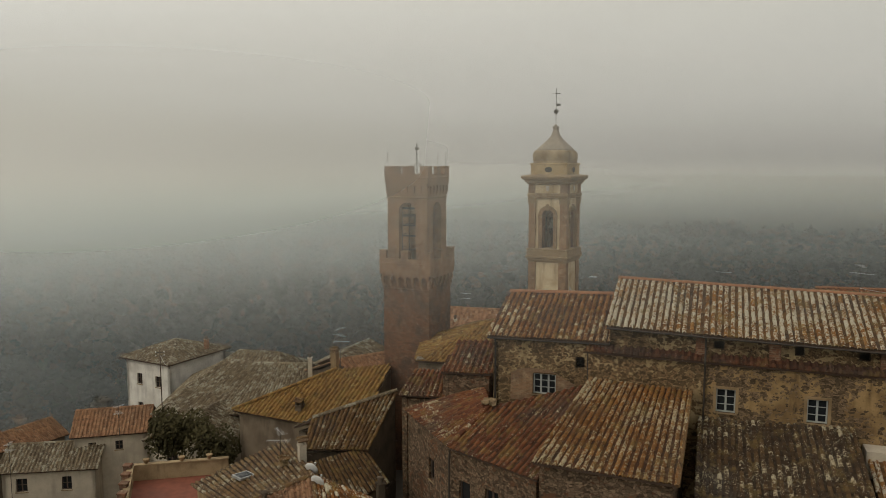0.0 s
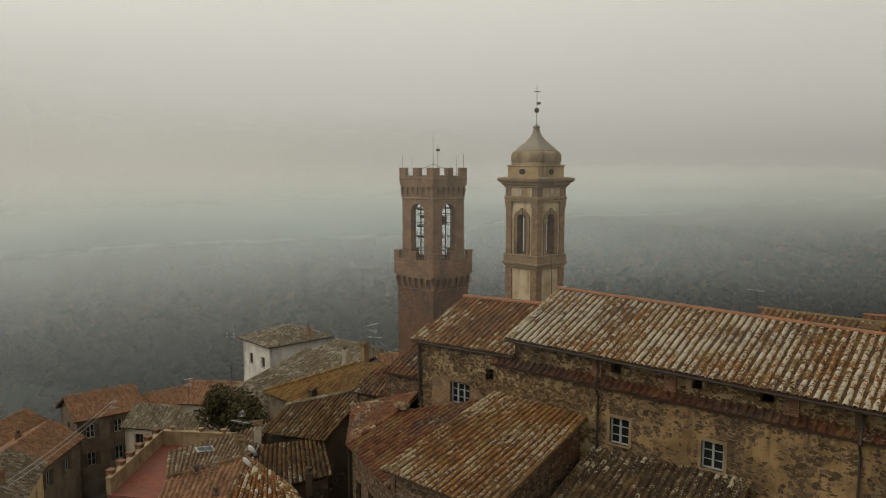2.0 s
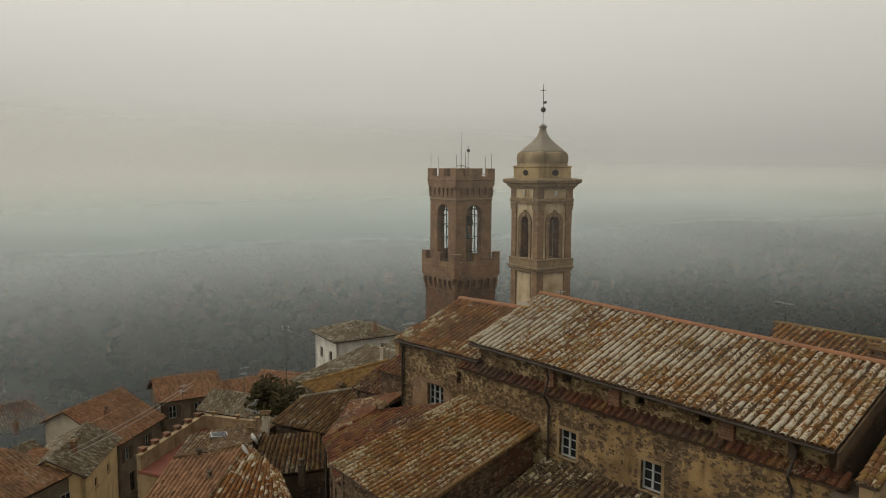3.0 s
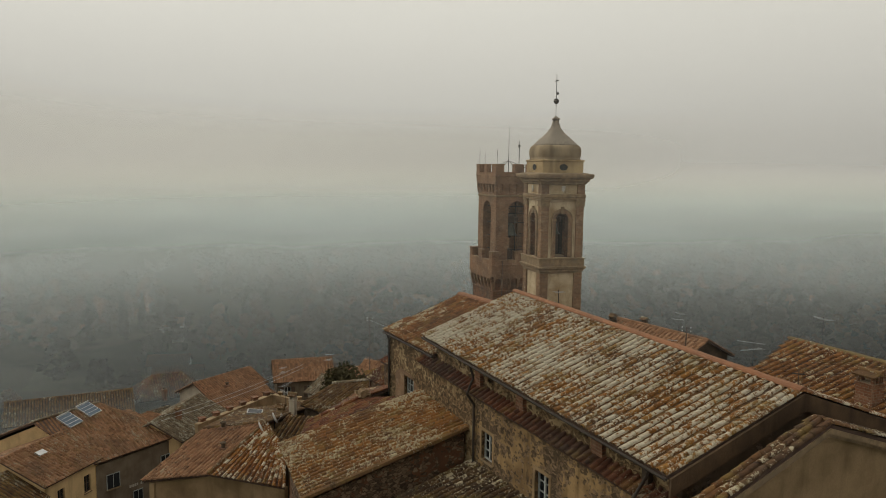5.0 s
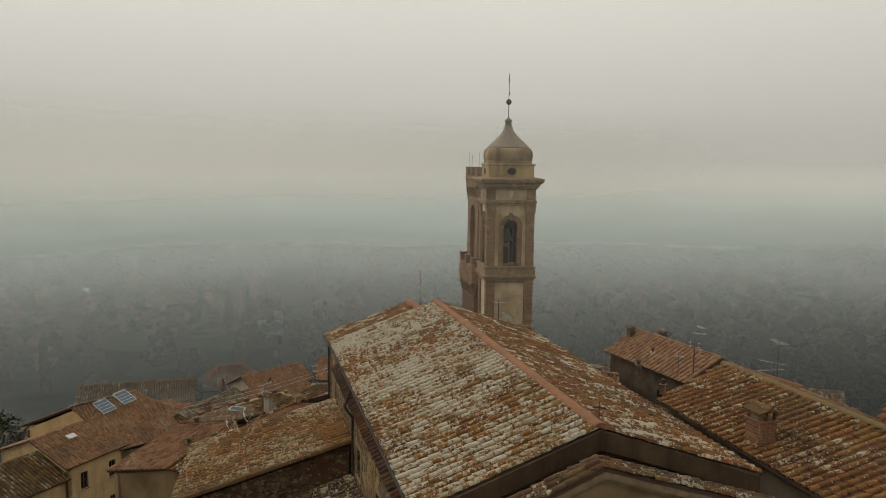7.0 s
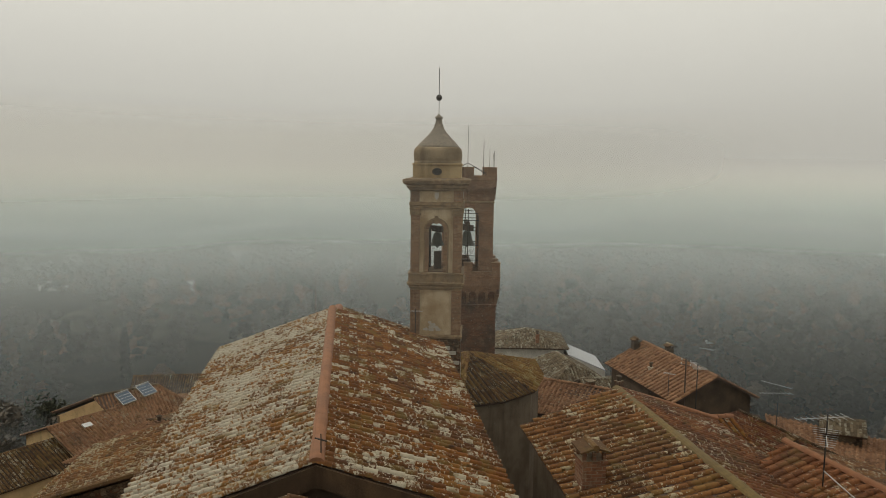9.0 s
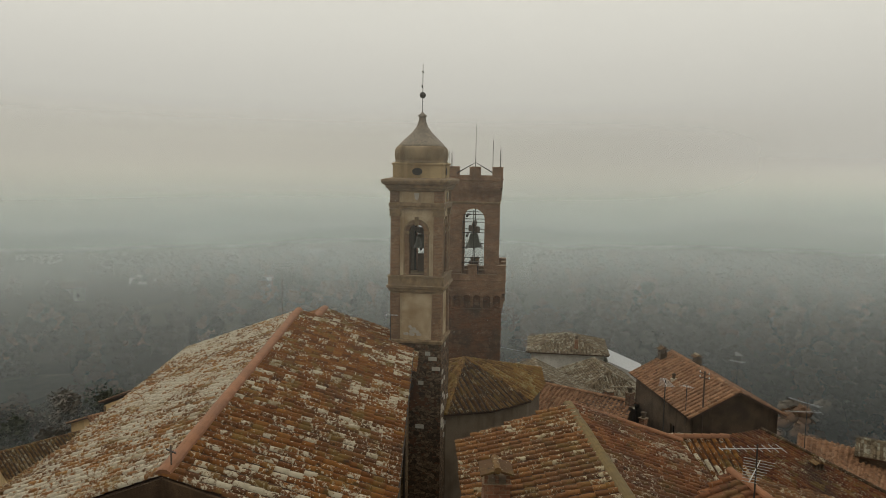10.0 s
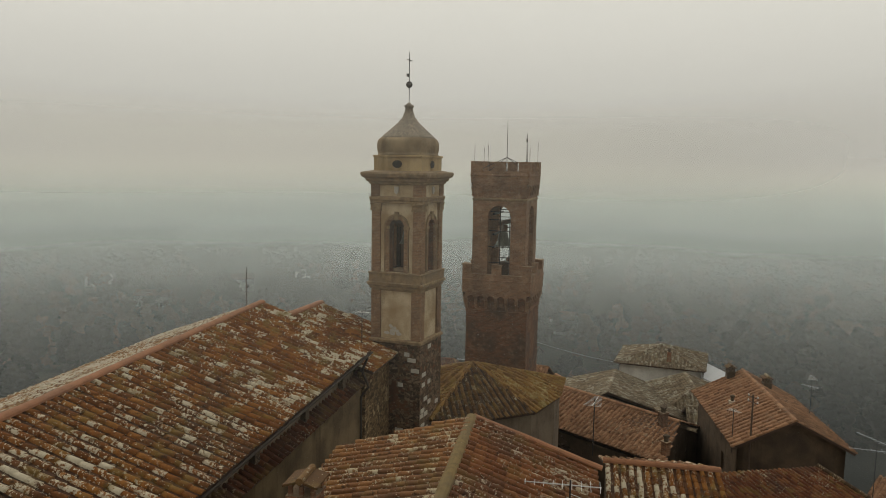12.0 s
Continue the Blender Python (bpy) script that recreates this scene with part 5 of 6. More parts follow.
            y0, y1 = sorted((b * 1.32, b * 0.86))
            part("frieze_block", Soup().box(x0, x1, y0, y1, 22.13, 22.72, B.matrix()), M_BRICK2, t)
    square(t, B, [(1.3, 22.70), (1.40, 22.74), (1.40, 22.82), (1.50, 22.88), (1.52, 23.0), (1.66, 23.08), (1.70, 23.22), (1.68, 23.30), (1.3, 23.38)], M_STONE, "cornice")
    square(t, B, [(1.22, 23.36), (1.22, 24.02), (1.27, 24.04), (1.27, 24.12), (1.2, 24.14)], M_DRUM, "drum")
    d = Soup().lathe(B(0, 0, 24.12), [(1.20, 0), (1.25, 0.02), (1.25, 0.07), (1.22, 0.09), (1.25, 0.2), (1.275, 0.4), (1.265, 0.6), (1.22, 0.76), (1.13, 0.86), (1.05, 0.90)], 48, radians(-29), 7.0)
    dome = part("dome", d, M_DOME, t, "lichen-stained swelling dome", smooth=True)
    d = Soup().lathe(B(0, 0, 24.12), [(1.14, 0.84), (1.06, 0.96), (0.89, 1.14), (0.66, 1.38), (0.44, 1.62), (0.27, 1.88), (0.185, 2.15), (0.15, 2.35), (0.20, 2.38), (0.20, 2.46), (0.10, 2.52), (0.05, 2.6)], 48, radians(-29), 6.0)
    spire = part("spire", d, M_SPIRE, dome, "dark mottled concave spire", smooth=True)
    f = Soup().tube(B(0, 0, 26.6), B(0, 0, 29.15), 0.018, 6).lathe(B(0, 0, 27.42), [(0.02, 0), (0.12, 0.05), (0.17, 0.17), (0.12, 0.29), (0.02, 0.34)], 14)
    f.box(-0.28, 0.28, -0.015, 0.015, 28.75, 28.79, B.matrix()).box(0.02, 0.30, -0.012, 0.012, 27.95, 28.1, B.matrix())
    part("finial", f, M_IRON, t, "iron rod with ball, small flag and cross")
    part("belfry_floor", Soup().box(-1.1, 1.1, -1.1, 1.1, 18.2, 18.39, B.matrix()), M_WOOD, t)
    # pale blocks bedded in the rubble foot
    rnd = random.Random(11)
    faces = ((1, 0.95), (2, 0.95), (0, 0.55))
    row = 0
    z = 9.6
    me = {}
    while z < 14.6:
        for side, share in faces:
            a = [B.u, B.v, -B.u, -B.v][side]
            f2 = Frame(0, 0, 0)
            f2.o, f2.u, f2.v = B.o, a, Vector((-a.y, a.x, 0))
            u = -1.25 + rnd.uniform(0, 0.2)
            while u < 1.0:
                w = rnd.choice((0.26, 0.34, 0.42))
                dens = 0.8 if (side == 0 and -0.9 < u < 0.1) else 0.14
                if rnd.random() < dens:
                    if w not in me:
                        s = Soup().box(0, w, -0.05, 0.08, 0, 0.2)
                        me[w] = part("stone", s, M_PALESTONE, t)
                        ob = me[w]
                    else:
                        ob = link(new("stone", me[w].data), t)
                    ob.matrix_basis = f2.matrix(u, -1.31 + rnd.uniform(0, 0.03), z) @ pose(0, 0, 0, 0, rnd.uniform(-2, 2), 0)
                u += w + rnd.uniform(0.03, 0.12)
        z += 0.26
    # timber frame that carries the bell
    frame_parts = ((-0.72, -0.58, -0.62, -0.48), (-0.72, -0.58, 0.48, 0.62), (0.58, 0.72, -0.62, -0.48), (0.58, 0.72, 0.48, 0.62))
    for x0, x1, y0, y1 in frame_parts:
        part("bell_frame_post", Soup().box(x0, x1, y0, y1, 18.39, 20.9, B.matrix()), M_WOOD, t)
    for y0 in (-0.62, 0.48):
        part("bell_frame_beam", Soup().box(-0.72, 0.72, y0, y0 + 0.14, 20.75, 20.95, B.matrix()), M_WOOD, t)
    part("bell_frame_beam", Soup().box(-0.1, 0.1, -0.62, 0.62, 20.58, 20.78, B.matrix()), M_WOOD, t)
    part("striker_box", Soup().box(-0.62, -0.25, -0.2, 0.2, 18.39, 19.35, B.matrix()), M_WOOD, t)
    bell(B(0, 0, 19.72), 0.42, "green bronze bell hanging in the belfry")


build_bell_tower()
T = Frame(-2.0, 58.35, -25.0)
T.u, T.v = T.u * 1.04, T.v * 1.04


def build_brick_tower():
    t = thing("brick_tower", T(0, 0, 0), "square medieval brick tower with battlements and tall arched openings", "tower")
    square(t, T, [(1.88, -2), (1.87, 14.5), (1.92, 14.52), (1.92, 14.62), (1.87, 14.64), (1.87, 15.7)], M_BRICK_LOW, "shaft")
    # machicolation: small arches on corbels
    def corbels(z0, z1, half, out, n, zc, h2):
        for side in range(4):
            a = [T.u, T.v, -T.u, -T.v][side]
            f2 = Frame(0, 0, 0)
            f2.o, f2.u, f2.v = T.o, a, Vector((-a.y, a.x, 0))
            for i in range(n + 1):
                u = -half + 2 * half * i / n
                w = 0.085
                s = Soup().rings([[f2(u - w, -half, z0), f2(u + w, -half, z0), f2(u + w, -half + 0.1, z0), f2(u - w, -half + 0.1, z0)],
                                  [f2(u - w, -half - out * 0.45, z0 + (z1 - z0) * 0.4), f2(u + w, -half - out * 0.45, z0 + (z1 - z0) * 0.4), f2(u + w, -half + 0.1, z0 + (z1 - z0) * 0.4), f2(u - w, -half + 0.1, z0 + (z1 - z0) * 0.4)],
                                  [f2(u - w, -half - out, z1), f2(u + w, -half - out, z1), f2(u + w, -half + 0.1, z1), f2(u - w, -half + 0.1, z1)]])
                part("corbel", s, M_BRICK, t)
            gap = 2 * half / n
            for i in range(n):
                s = Soup()
                u0 = -half + gap * i
                r = gap / 2 - 0.06
                c = u0 + gap / 2
                arc = [(c - r * math.cos(math.pi * k / 6), z1 - 0.02 + r * math.sin(math.pi * k / 6)) for k in range(7)]
                pts = [(u0, z1), *arc, (u0 + gap, z1)]
                for (ua, za), (ub, zb) in zip(pts, pts[1:]):
                    s.add([f2(ua, -half - out, za), f2(ub, -half - out, zb), f2(ub, -half - out, z1 + h2), f2(ua, -half - out, z1 + h2)], [(0, 1, 2, 3)])
                    s.add([f2(ua, -half - out, za), f2(ua, -half, za), f2(ub, -half, zb), f2(ub, -half - out, zb)], [(0, 1, 2, 3)])
                part("corbel_arch", s, M_BRICK, t)

    corbels(14.7, 15.35, 1.87, 0.22, 6, 0, 0.45)
    square(t, T, [(1.87, 15.66), (2.09, 15.72), (2.09, 16.5), (2.12, 16.52), (2.12, 16.58), (2.09, 16.6), (2.09, 16.92), (1.80, 16.92), (1.80, 16.3)], M_BRICK, "parapet")
    for side in range(4):
        a = [T.u, T.v, -T.u, -T.v][side]
        f2 = Frame(0, 0, 0)
        f2.o, f2.u, f2.v = T.o, a, Vector((-a.y, a.x, 0))
        for u0, u1 in ((-2.09, -1.55), (-0.28, 0.28), (1.55, 1.79)):
            part("merlon", Soup().box(u0, u1, -2.09, -1.80, 16.9, 17.48, f2.matrix()).box(u0 - 0.03, u1 + 0.03 if u1 < 1.7 else u1, -2.12, -1.78, 17.48, 17.55, f2.matrix()), M_BRICK, t)
        for u0, u1 in ((-1.78, -1.12), (-0.30, 0.30), (1.12, 1.50)):
            part("merlon", Soup().box(u0, u1, -1.78, -1.50, 23.3, 23.86, f2.matrix()).box(u0 - 0.02, u1 + 0.02, -1.80, -1.49, 23.86, 23.92, f2.matrix()), M_BRICK, t)
        arch_wall(t, T, side, 1.63, 15.6, 22.7, 1.4, 16.75, 20.5, 0.5, M_BRICK)
        g = Soup()
        for z in (17.6, 18.6, 19.6, 20.3, 20.8):
            g.tube(f2(-0.7, -1.3, z), f2(0.7, -1.3, z), 0.025, 5)
        g.tube(f2(0, -1.3, 16.75), f2(0, -1.3, 21.1), 0.03, 5)
        part("railing", g, M_IRON, t)
    square(t, T, [(1.63, 21.5), (1.68, 21.55), (1.68, 21.63), (1.63, 21.66)], M_STONE, "string_course")
    corbels(21.75, 22.3, 1.63, 0.13, 6, 0, 0.35)
    square(t, T, [(1.63, 22.5), (1.77, 22.62), (1.77, 23.0), (1.81, 23.04), (1.81, 23.12), (1.78, 23.14), (1.78, 23.32), (1.5, 23.32), (1.5, 22.9)], M_BRICK, "crown")
    part("roof_floor", Soup().box(-1.52, 1.52, -1.52, 1.52, 23.0, 23.2, T.matrix()), M_DARKWALL, t)
    for u, v in ((-1.5, -1.5), (1.5, -1.5), (1.5, 1.5), (-1.5, 1.5)):
        part("stay_rod", Soup().tube(T(u, v, 23.3), T(0, 0, 24.2), 0.018, 5), M_IRON, t)
    rods = Soup().tube(T(0, 0, 23.1), T(0, 0, 26.75), 0.03, 6, 0.012)
    part("mast", rods, M_IRON, t)
    for u, v, h in ((-1.6, -1.6, 25.0), (1.6, -1.6, 24.9), (1.6, 1.6, 25.0), (-1.6, 1.6, 25.2), (-0.6, -1.6, 24.8), (0.9, 1.6, 24.8)):
        part("rod", Soup().tube(T(u, v, 23.3), T(u, v, h), 0.015, 5), M_IRON, t)
    part("weather_vane", Soup().tube(T(-0.6, 1.1, 23.4), T(-0.6, 1.1, 25.7), 0.02, 5).box(-0.75, -0.4, 1.09, 1.11, 25.2, 25.4, T.matrix()), M_IRON, t)
    part("bell_beam", Soup().box(-1.3, 1.3, -0.12, 0.12, 19.95, 20.2, T.matrix()), M_WOOD, t)
    part("gallery_floor", Soup().box(-1.5, 1.5, -1.5, 1.5, 16.2, 16.4, T.matrix()), M_WOOD, t)
    for z in (18.5, 19.3, 20.6):
        part("bell_beam", Soup().box(-1.2, 1.2, -0.5, -0.38, z, z + 0.12, T.matrix()), M_IRON, t)
    part("motor_box", Soup().box(-0.35, 0.25, -0.3, 0.3, 16.4, 17.5, T.matrix()), M_WOOD, t)
    bell(T(0.45, 0, 18.6), 0.55, "large bronze bell in the brick tower")


build_brick_tower()

# ---- the houses west of the church ----


def build_west():
    h = thing("house", (-10, 40, -2), "long low house with mossy brown tiles, skylight and orange south roof", "house", "town houses")
    n0 = [(-10.4, 47.9, 5.95), (-14.9, 42.7, 5.15), (-11.2, 38.0, 5.8), (-7.3, 40.5, 6.7)]
    slope(h, n0, M_BROWN, 5, 0.335)
    slope(h, [(-8.5, 32.6, 4.6), (-6.1, 35.7, 4.85), (-7.3, 40.5, 6.7), (-11.2, 38.0, 5.8)], M_PINK, 4, 0.335)
    slope(h, [(-6.1, 35.7, 4.85), (-1.3, 38.0, 4.85), (-4.2, 39.9, 5.7), (-7.3, 40.5, 6.7)], M_ORANGE, 4, 0.335)
    ridge(h, (-11.2, 38.0, 5.85), (-7.3, 40.5, 6.75), M_BROWN)
    ridge(h, (-6.1, 35.7, 4.95), (-7.3, 40.5, 6.75), M_BROWN, 0.12)
    block(h, [(-14.6, 42.7, 5.0), (-11.0, 38.0, 5.5), (-8.4, 33.0, 4.5), (-6.1, 36.1, 4.75), (-1.6, 38.2, 4.75), (-4.2, 39.8, 5.5), (-7.4, 40.5, 6.4), (-10.5, 47.5, 5.8)], -3, M_BEIGE)
    e = (Vector(n0[1]) - Vector(n0[0])).normalized()
    sk = part("skylight", Soup().box(-0.55, 0.55, -0.4, 0.4, 0.0, 0.14, pose(-11.7, 42.2, 5.87, 4, 6, 55)), M_ALU, h)
    part("pane", Soup().box(-0.47, 0.47, -0.32, 0.32, 0.142, 0.15, pose(-11.7, 42.2, 5.87, 4, 6, 55)), M_GLASS, sk)
    h = thing("house", (-5.8, 42.5, -2), "narrow house with dark brown tile roof", "house", "town houses")
    slope(h, [(-6.3, 39.3, 5.1), (-3.3, 43.4, 4.95), (-5.0, 45.5, 6.3), (-8.0, 42.6, 6.5)], M_BROWN, 5, 0.335)
    block(h, [(-6.2, 39.6, 5.0), (-3.5, 43.4, 4.85), (-5.0, 45.2, 6.2), (-7.8, 42.6, 6.3)], -3, M_DARKWALL)
    h = thing("house", (-5.5, 47.5, -2), "house with pale mossy ridge and brown tile roof", "house", "town houses")
    slope(h, [(-8.5, 43.9, 6.85), (-4.75, 45.2, 6.35), (-3.1, 48.7, 9.0), (-8.4, 46.7, 7.8)], M_BROWN, 5, 0.335)
    slope(h, [(-4.3, 51.4, 7.7), (-10.2, 49.5, 6.3), (-8.4, 46.7, 7.8), (-3.1, 48.7, 9.0)], M_GREY, 5, 0.335)
    ridge(h, (-8.4, 46.7, 7.9), (-3.1, 48.7, 9.1), M_GREY)
    block(h, [(-8.3, 44.1, 6.7), (-4.9, 45.4, 6.2), (-3.2, 48.7, 8.8), (-4.5, 51.0, 7.5), (-9.8, 49.3, 6.2)], -3, M_DARKWALL)
    h = thing("house", (-9, 57, -3), "house with grey plaster walls and yellowed ochre tile roof", "house", "town houses")
    slope(h, [(-16.2, 55.9, 5.3), (-6.0, 51.0, 5.3), (-4.1, 57.0, 8.6), (-8.4, 57.7, 8.0)], M_OCHRE, 4, 0.335)
    slope(h, [(-12.5, 63, 5.3), (-16.2, 55.9, 5.3), (-8.4, 57.7, 8.0)], M_OCHRE, 4, 0.335)
    slope(h, [(-3.5, 63.5, 5.5), (-12.5, 63, 5.3), (-8.4, 57.7, 8.0), (-4.1, 57.0, 8.6)], M_OCHRE, 4, 0.335)
    ridge(h, (-16.2, 55.9, 5.4), (-8.4, 57.7, 8.1), M_OCHRE)
    block(h, [(-15.7, 56.1, 5.2), (-6.0, 51.5, 5.2), (-4.1, 57.0, 8.3), (-3.8, 63.0, 5.4), (-12.3, 62.6, 5.2)], -4, M_GREYWALL)
    sh = {"shutters": None, "mat": M_WOOD, "cols": 2, "rows": 2}
    W = Frame(-28.6, 76.6, -28)
    gabled("house", "white three-storey house with a low hipped grey tile roof", W, -6.6, 0, 0, 8, -8, 3.45, 4.75, M_GREY, M_WHITEWALL, 0.5, 3, group="town houses", hip=(3.2, 3.2), openings={"S": [(1.6, 0.6, 0.8, 1.2, sh), (4.4, 0.6, 0.8, 1.2, sh), (1.6, -2.6, 0.8, 1.2, sh)], "W": [(2, 0.6, 0.8, 1.2, sh)]})
    h = thing("lean_to", W(-2, 10, -8), "grey sheet-metal roof beside the white house", "shed")
    slope_pts = [W(-5.2, 8.35, 2.95), W(1.2, 8.35, 2.95), W(1.2, 12.6, 1.2), W(-5.2, 12.6, 1.2)]
    part("roof", Soup().slab(slope_pts, (0, 0, -0.12)), M_METALROOF, h)
    part("wall", Soup().slab([p - Vector((0, 0, 0.13)) for p in slope_pts], (0, 0, -9)), M_WHITEWALL, h)
    G1 = Frame(-21.0, 61.5, -14)
    gabled("house", "small plastered house with a hipped grey tile roof behind the bush", G1, -3.8, 3.2, -1, 5.5, -6, 1.0, 2.7, M_GREY, M_CREAM, 0.4, 4, along="v", group="town houses", openings={"W": [(1.6, -1.2, 0.9, 1.2, sh)]})
    h = thing("house", (-18, 70, -6), "broad house with a weathered grey hipped tile roof", "house", "town houses")
    a, b, c, d = (-26.4, 65.8, 1.6), (-11.5, 62.8, 2.6), (-12.5, 69.5, 5.3), (-22.3, 73.8, 4.3)
    e, f = (-11.5, 77.0, 2.6), (-26.8, 78.6, 1.7)
    slope(h, [a, b, c, d], M_GREY, 4, 0.335)
    slope(h, [f, a, d], M_GREY, 4, 0.335)
    slope(h, [e, f, d, c], M_GREY, 4, 0.335)
    ridge(h, d, c, M_GREY)
    ridge(h, a, d, M_GREY, 0.13)
    block(h, [(-26.0, 66.1, 1.4), (-11.7, 63.1, 2.4), (-12.6, 69.5, 5.0), (-11.7, 76.7, 2.4), (-26.4, 78.2, 1.5)], -8, M_GREYWALL)
    G4 = Frame(-22.0, 77.4, -14)
    gabled("house", "small house with a mossy grey tile roof before the white house", G4, -3.2, 5.5, 0, 6.5, -8, 2.0, 3.7, M_GREY, M_GREYWALL, 0.4, 3, group="town houses", hip=(2.0, 2.0))
    G3 = Frame(-10.5, 77, 70)
    gabled("house", "house with a greenish grey tile roof", G3, -1, 7, -3, 4, -6, 2.6, 4.2, M_GREY, M_GREYWALL, 0.4, 3, group="town houses")
    Lh = Frame(-41.0, 66.3, 8)
    gabled("house", "cream plastered house with a weathered brown tile roof above the lane", Lh, 0.2, 8.4, 0.3, 5.6, -14, -4.1, -2.6, M_GREY, M_CREAM, 0.35, 3, group="town houses", openings={"S": [(1.2, -6.2, 1.0, 1.3, sh), (5.2, -6.2, 0.9, 1.3, sh)]})
    L4 = Frame(-35.2, 69.0, 14)
    gabled("house", "plastered house with pink-grey tile roof", L4, 0, 6.5, 0.3, 6, -12, -1.7, -0.2, M_PINK, M_CREAM, 0.35, 3, group="town houses", openings={"S": [(1.2, -3.4, 0.7, 0.9, sh), (3.6, -3.4, 0.7, 0.9, sh)]})
    D = Frame(-44.6, 73.2, 63)
    gabled("house", "house with a faded pink-brown tile roof behind the lane", D, 0, 7.2, 0.3, 5.4, -16, -5.3, -4.0, M_PINK, M_GREYWALL, 0.35, 3, group="town houses")
    shut = {"shutters": M_WOOD, "mat": M_FRAME, "cols": 2, "rows": 2}
    A = Frame(-46.3, 65.6, 61.5)
    gabled("house", "tall grey plastered house with shutters and pink tile roof", A, 0, 7.0, 0.3, 6.5, -16, -3.8, -2.0, M_PINK, M_GREYWALL, 0.45, 3, group="town houses", openings={"S": [(0.9, -6.2, 0.9, 1.5, shut), (3.9, -6.2, 0.9, 1.5, shut), (0.9, -9.4, 0.9, 1.5, shut), (3.9, -9.4, 0.9, 1.5, shut)], "W": [(2.6, -6.2, 0.8, 1.3, sh)]})
    Bq = Frame(-41.6, 56.4, 110)
    gabled("house", "dark plastered house with a brown-pink tile roof on the lane", Bq, 0, 8.6, 0.3, 6.8, -16, -5.1, -3.4, M_PINK, M_GREYWALL, 0.4, 3, group="town houses", openings={"S": [(1.2, -7.6, 0.9, 1.5, shut), (5.0, -7.6, 0.9, 1.5, shut), (2.0, -11.4, 1.0, 2.2, sh)], "W": [(2.2, -7.6, 0.8, 1.3, sh)]})
    C = Frame(-33.3, 46.8, 126)
    gabled("house", "small yellowed house with a grey stone-tile roof", C, 0, 9.0, 0.2, 6.0, -16, -3.2, -1.7, M_GREY, M_YELLOWWALL, 0.4, 3, group="town houses", openings={"S": [(2.6, -5.6, 0.7, 0.9, sh), (6.0, -5.6, 0.7, 0.9, sh)]})
    # the long house with the solar panels
    h = thing("house", (-38, 40, -10), "tall house with yellow gable, grey lettered side and brown-pink tile roof", "house", "town houses")
    e0, e1, rn, ap = (-32.9, 38.4, -3.25), (-34.4, 47.3, -3.05), (-40.6, 41.6, -0.1), (-39.2, 35.2, -0.25)
    slope(h, [e0, e1, rn, ap], M_LANE, 4, 0.335)
    slope(h, [(-46.0, 41.5, -2.9), (-43.7, 31.2, -2.75), ap, rn], M_LANE, 4, 0.335)
    slope(h, [e1, (-45.8, 46.6, -3.2), (-46.0, 41.5, -2.9), rn], M_LANE, 4, 0.335)
    ridge(h, (-39.2, 35.1, -0.15), (-40.6, 41.6, 0.0), M_GREY)
    block(h, [(-43.4, 31.7, -2.95), (-39.2, 35.4, -0.5), (-33.2, 38.5, -3.4)], -16, M_YELLOWWALL, skip=(2,))
    block(h, [(-33.2, 38.5, -3.45), (-34.7, 47.1, -3.25), (-45.6, 46.4, -3.4), (-45.8, 41.5, -3.1), (-43.4, 31.7, -2.95)], -16, M_GREYWALL, skip=(4,))
    gw = Frame(-33.2, 38.5, 100)
    for u, z, ww, hh in ((1.0, -6.1, 1.2, 1.3), (3.6, -9.0, 0.9, 1.8), (6.6, -6.0, 0.9, 1.3)):
        q = gw.matrix(u, -0.05, z)
        win = part("window", Soup().box(0, ww, -0.03, 0.02, 0, hh, q), M_GLASS, h)
        part("window_frame", Soup().box(-0.06, 0, -0.06, 0.03, -0.06, hh + 0.06, q).box(ww, ww + 0.06, -0.06, 0.03, -0.06, hh + 0.06, q).box(0, ww, -0.06, 0.03, hh, hh + 0.06, q).box(ww / 2 - 0.03, ww / 2 + 0.03, -0.05, 0.0, 0, hh, q), M_FRAME, win)
        part("sill", Soup().box(-0.1, ww + 0.1, -0.14, 0.03, -0.14, -0.06, q), M_STONE, win)
    q = Frame(-43.4, 31.7, 41.5).matrix(1.9, -0.05, -4.6)
    win = part("window", Soup().box(0, 0.6, -0.03, 0.02, 0, 0.9, q), M_GLASS, h)
    part("window_frame", Soup().box(-0.06, 0, -0.06, 0.03, -0.06, 0.96, q).box(0.6, 0.66, -0.06, 0.03, -0.06, 0.96, q).box(0, 0.6, -0.06, 0.03, 0.9, 0.96, q), M_WOOD, win)
    bars = Soup()
    x = 3.2
    rnd = random.Random(4)
    for i in range(14):
        w = rnd.uniform(0.10, 0.2)
        if i != 5:
            bars.box(x, x + w, -0.06, -0.03, -6.72, -6.48, gw.matrix())
        x += w + 0.07
    part("lettering", bars, M_PALESTONE, h)
    # panels lie on the slope that falls to the lane
    down = (Vector(e0) - Vector(ap)).normalized()
    along = (Vector(rn) - Vector(ap)).normalized()
    up = down.cross(along).normalized()
    along = up.cross(down)
    for k, (dd, aa) in enumerate(((0.95, 1.7), (0.85, 4.1))):
        o = Vector(ap) + down * dd + along * aa + up * 0.22
        m = Matrix((down.to_4d(), along.to_4d(), up.to_4d(), (0, 0, 0, 1))).transposed()
        m.translation = o
        m[3][0] = m[3][1] = m[3][2] = 0.0
        t = thing("solar_panel", o + down, "blue-grey solar panel with pale frame lying on roof tiles", "solar panel", "solar panels on the yellow house")
        part("panel_frame", Soup().box(0, 1.8, 0, 1.5, -0.14, 0.0, m), M_ALU, t)
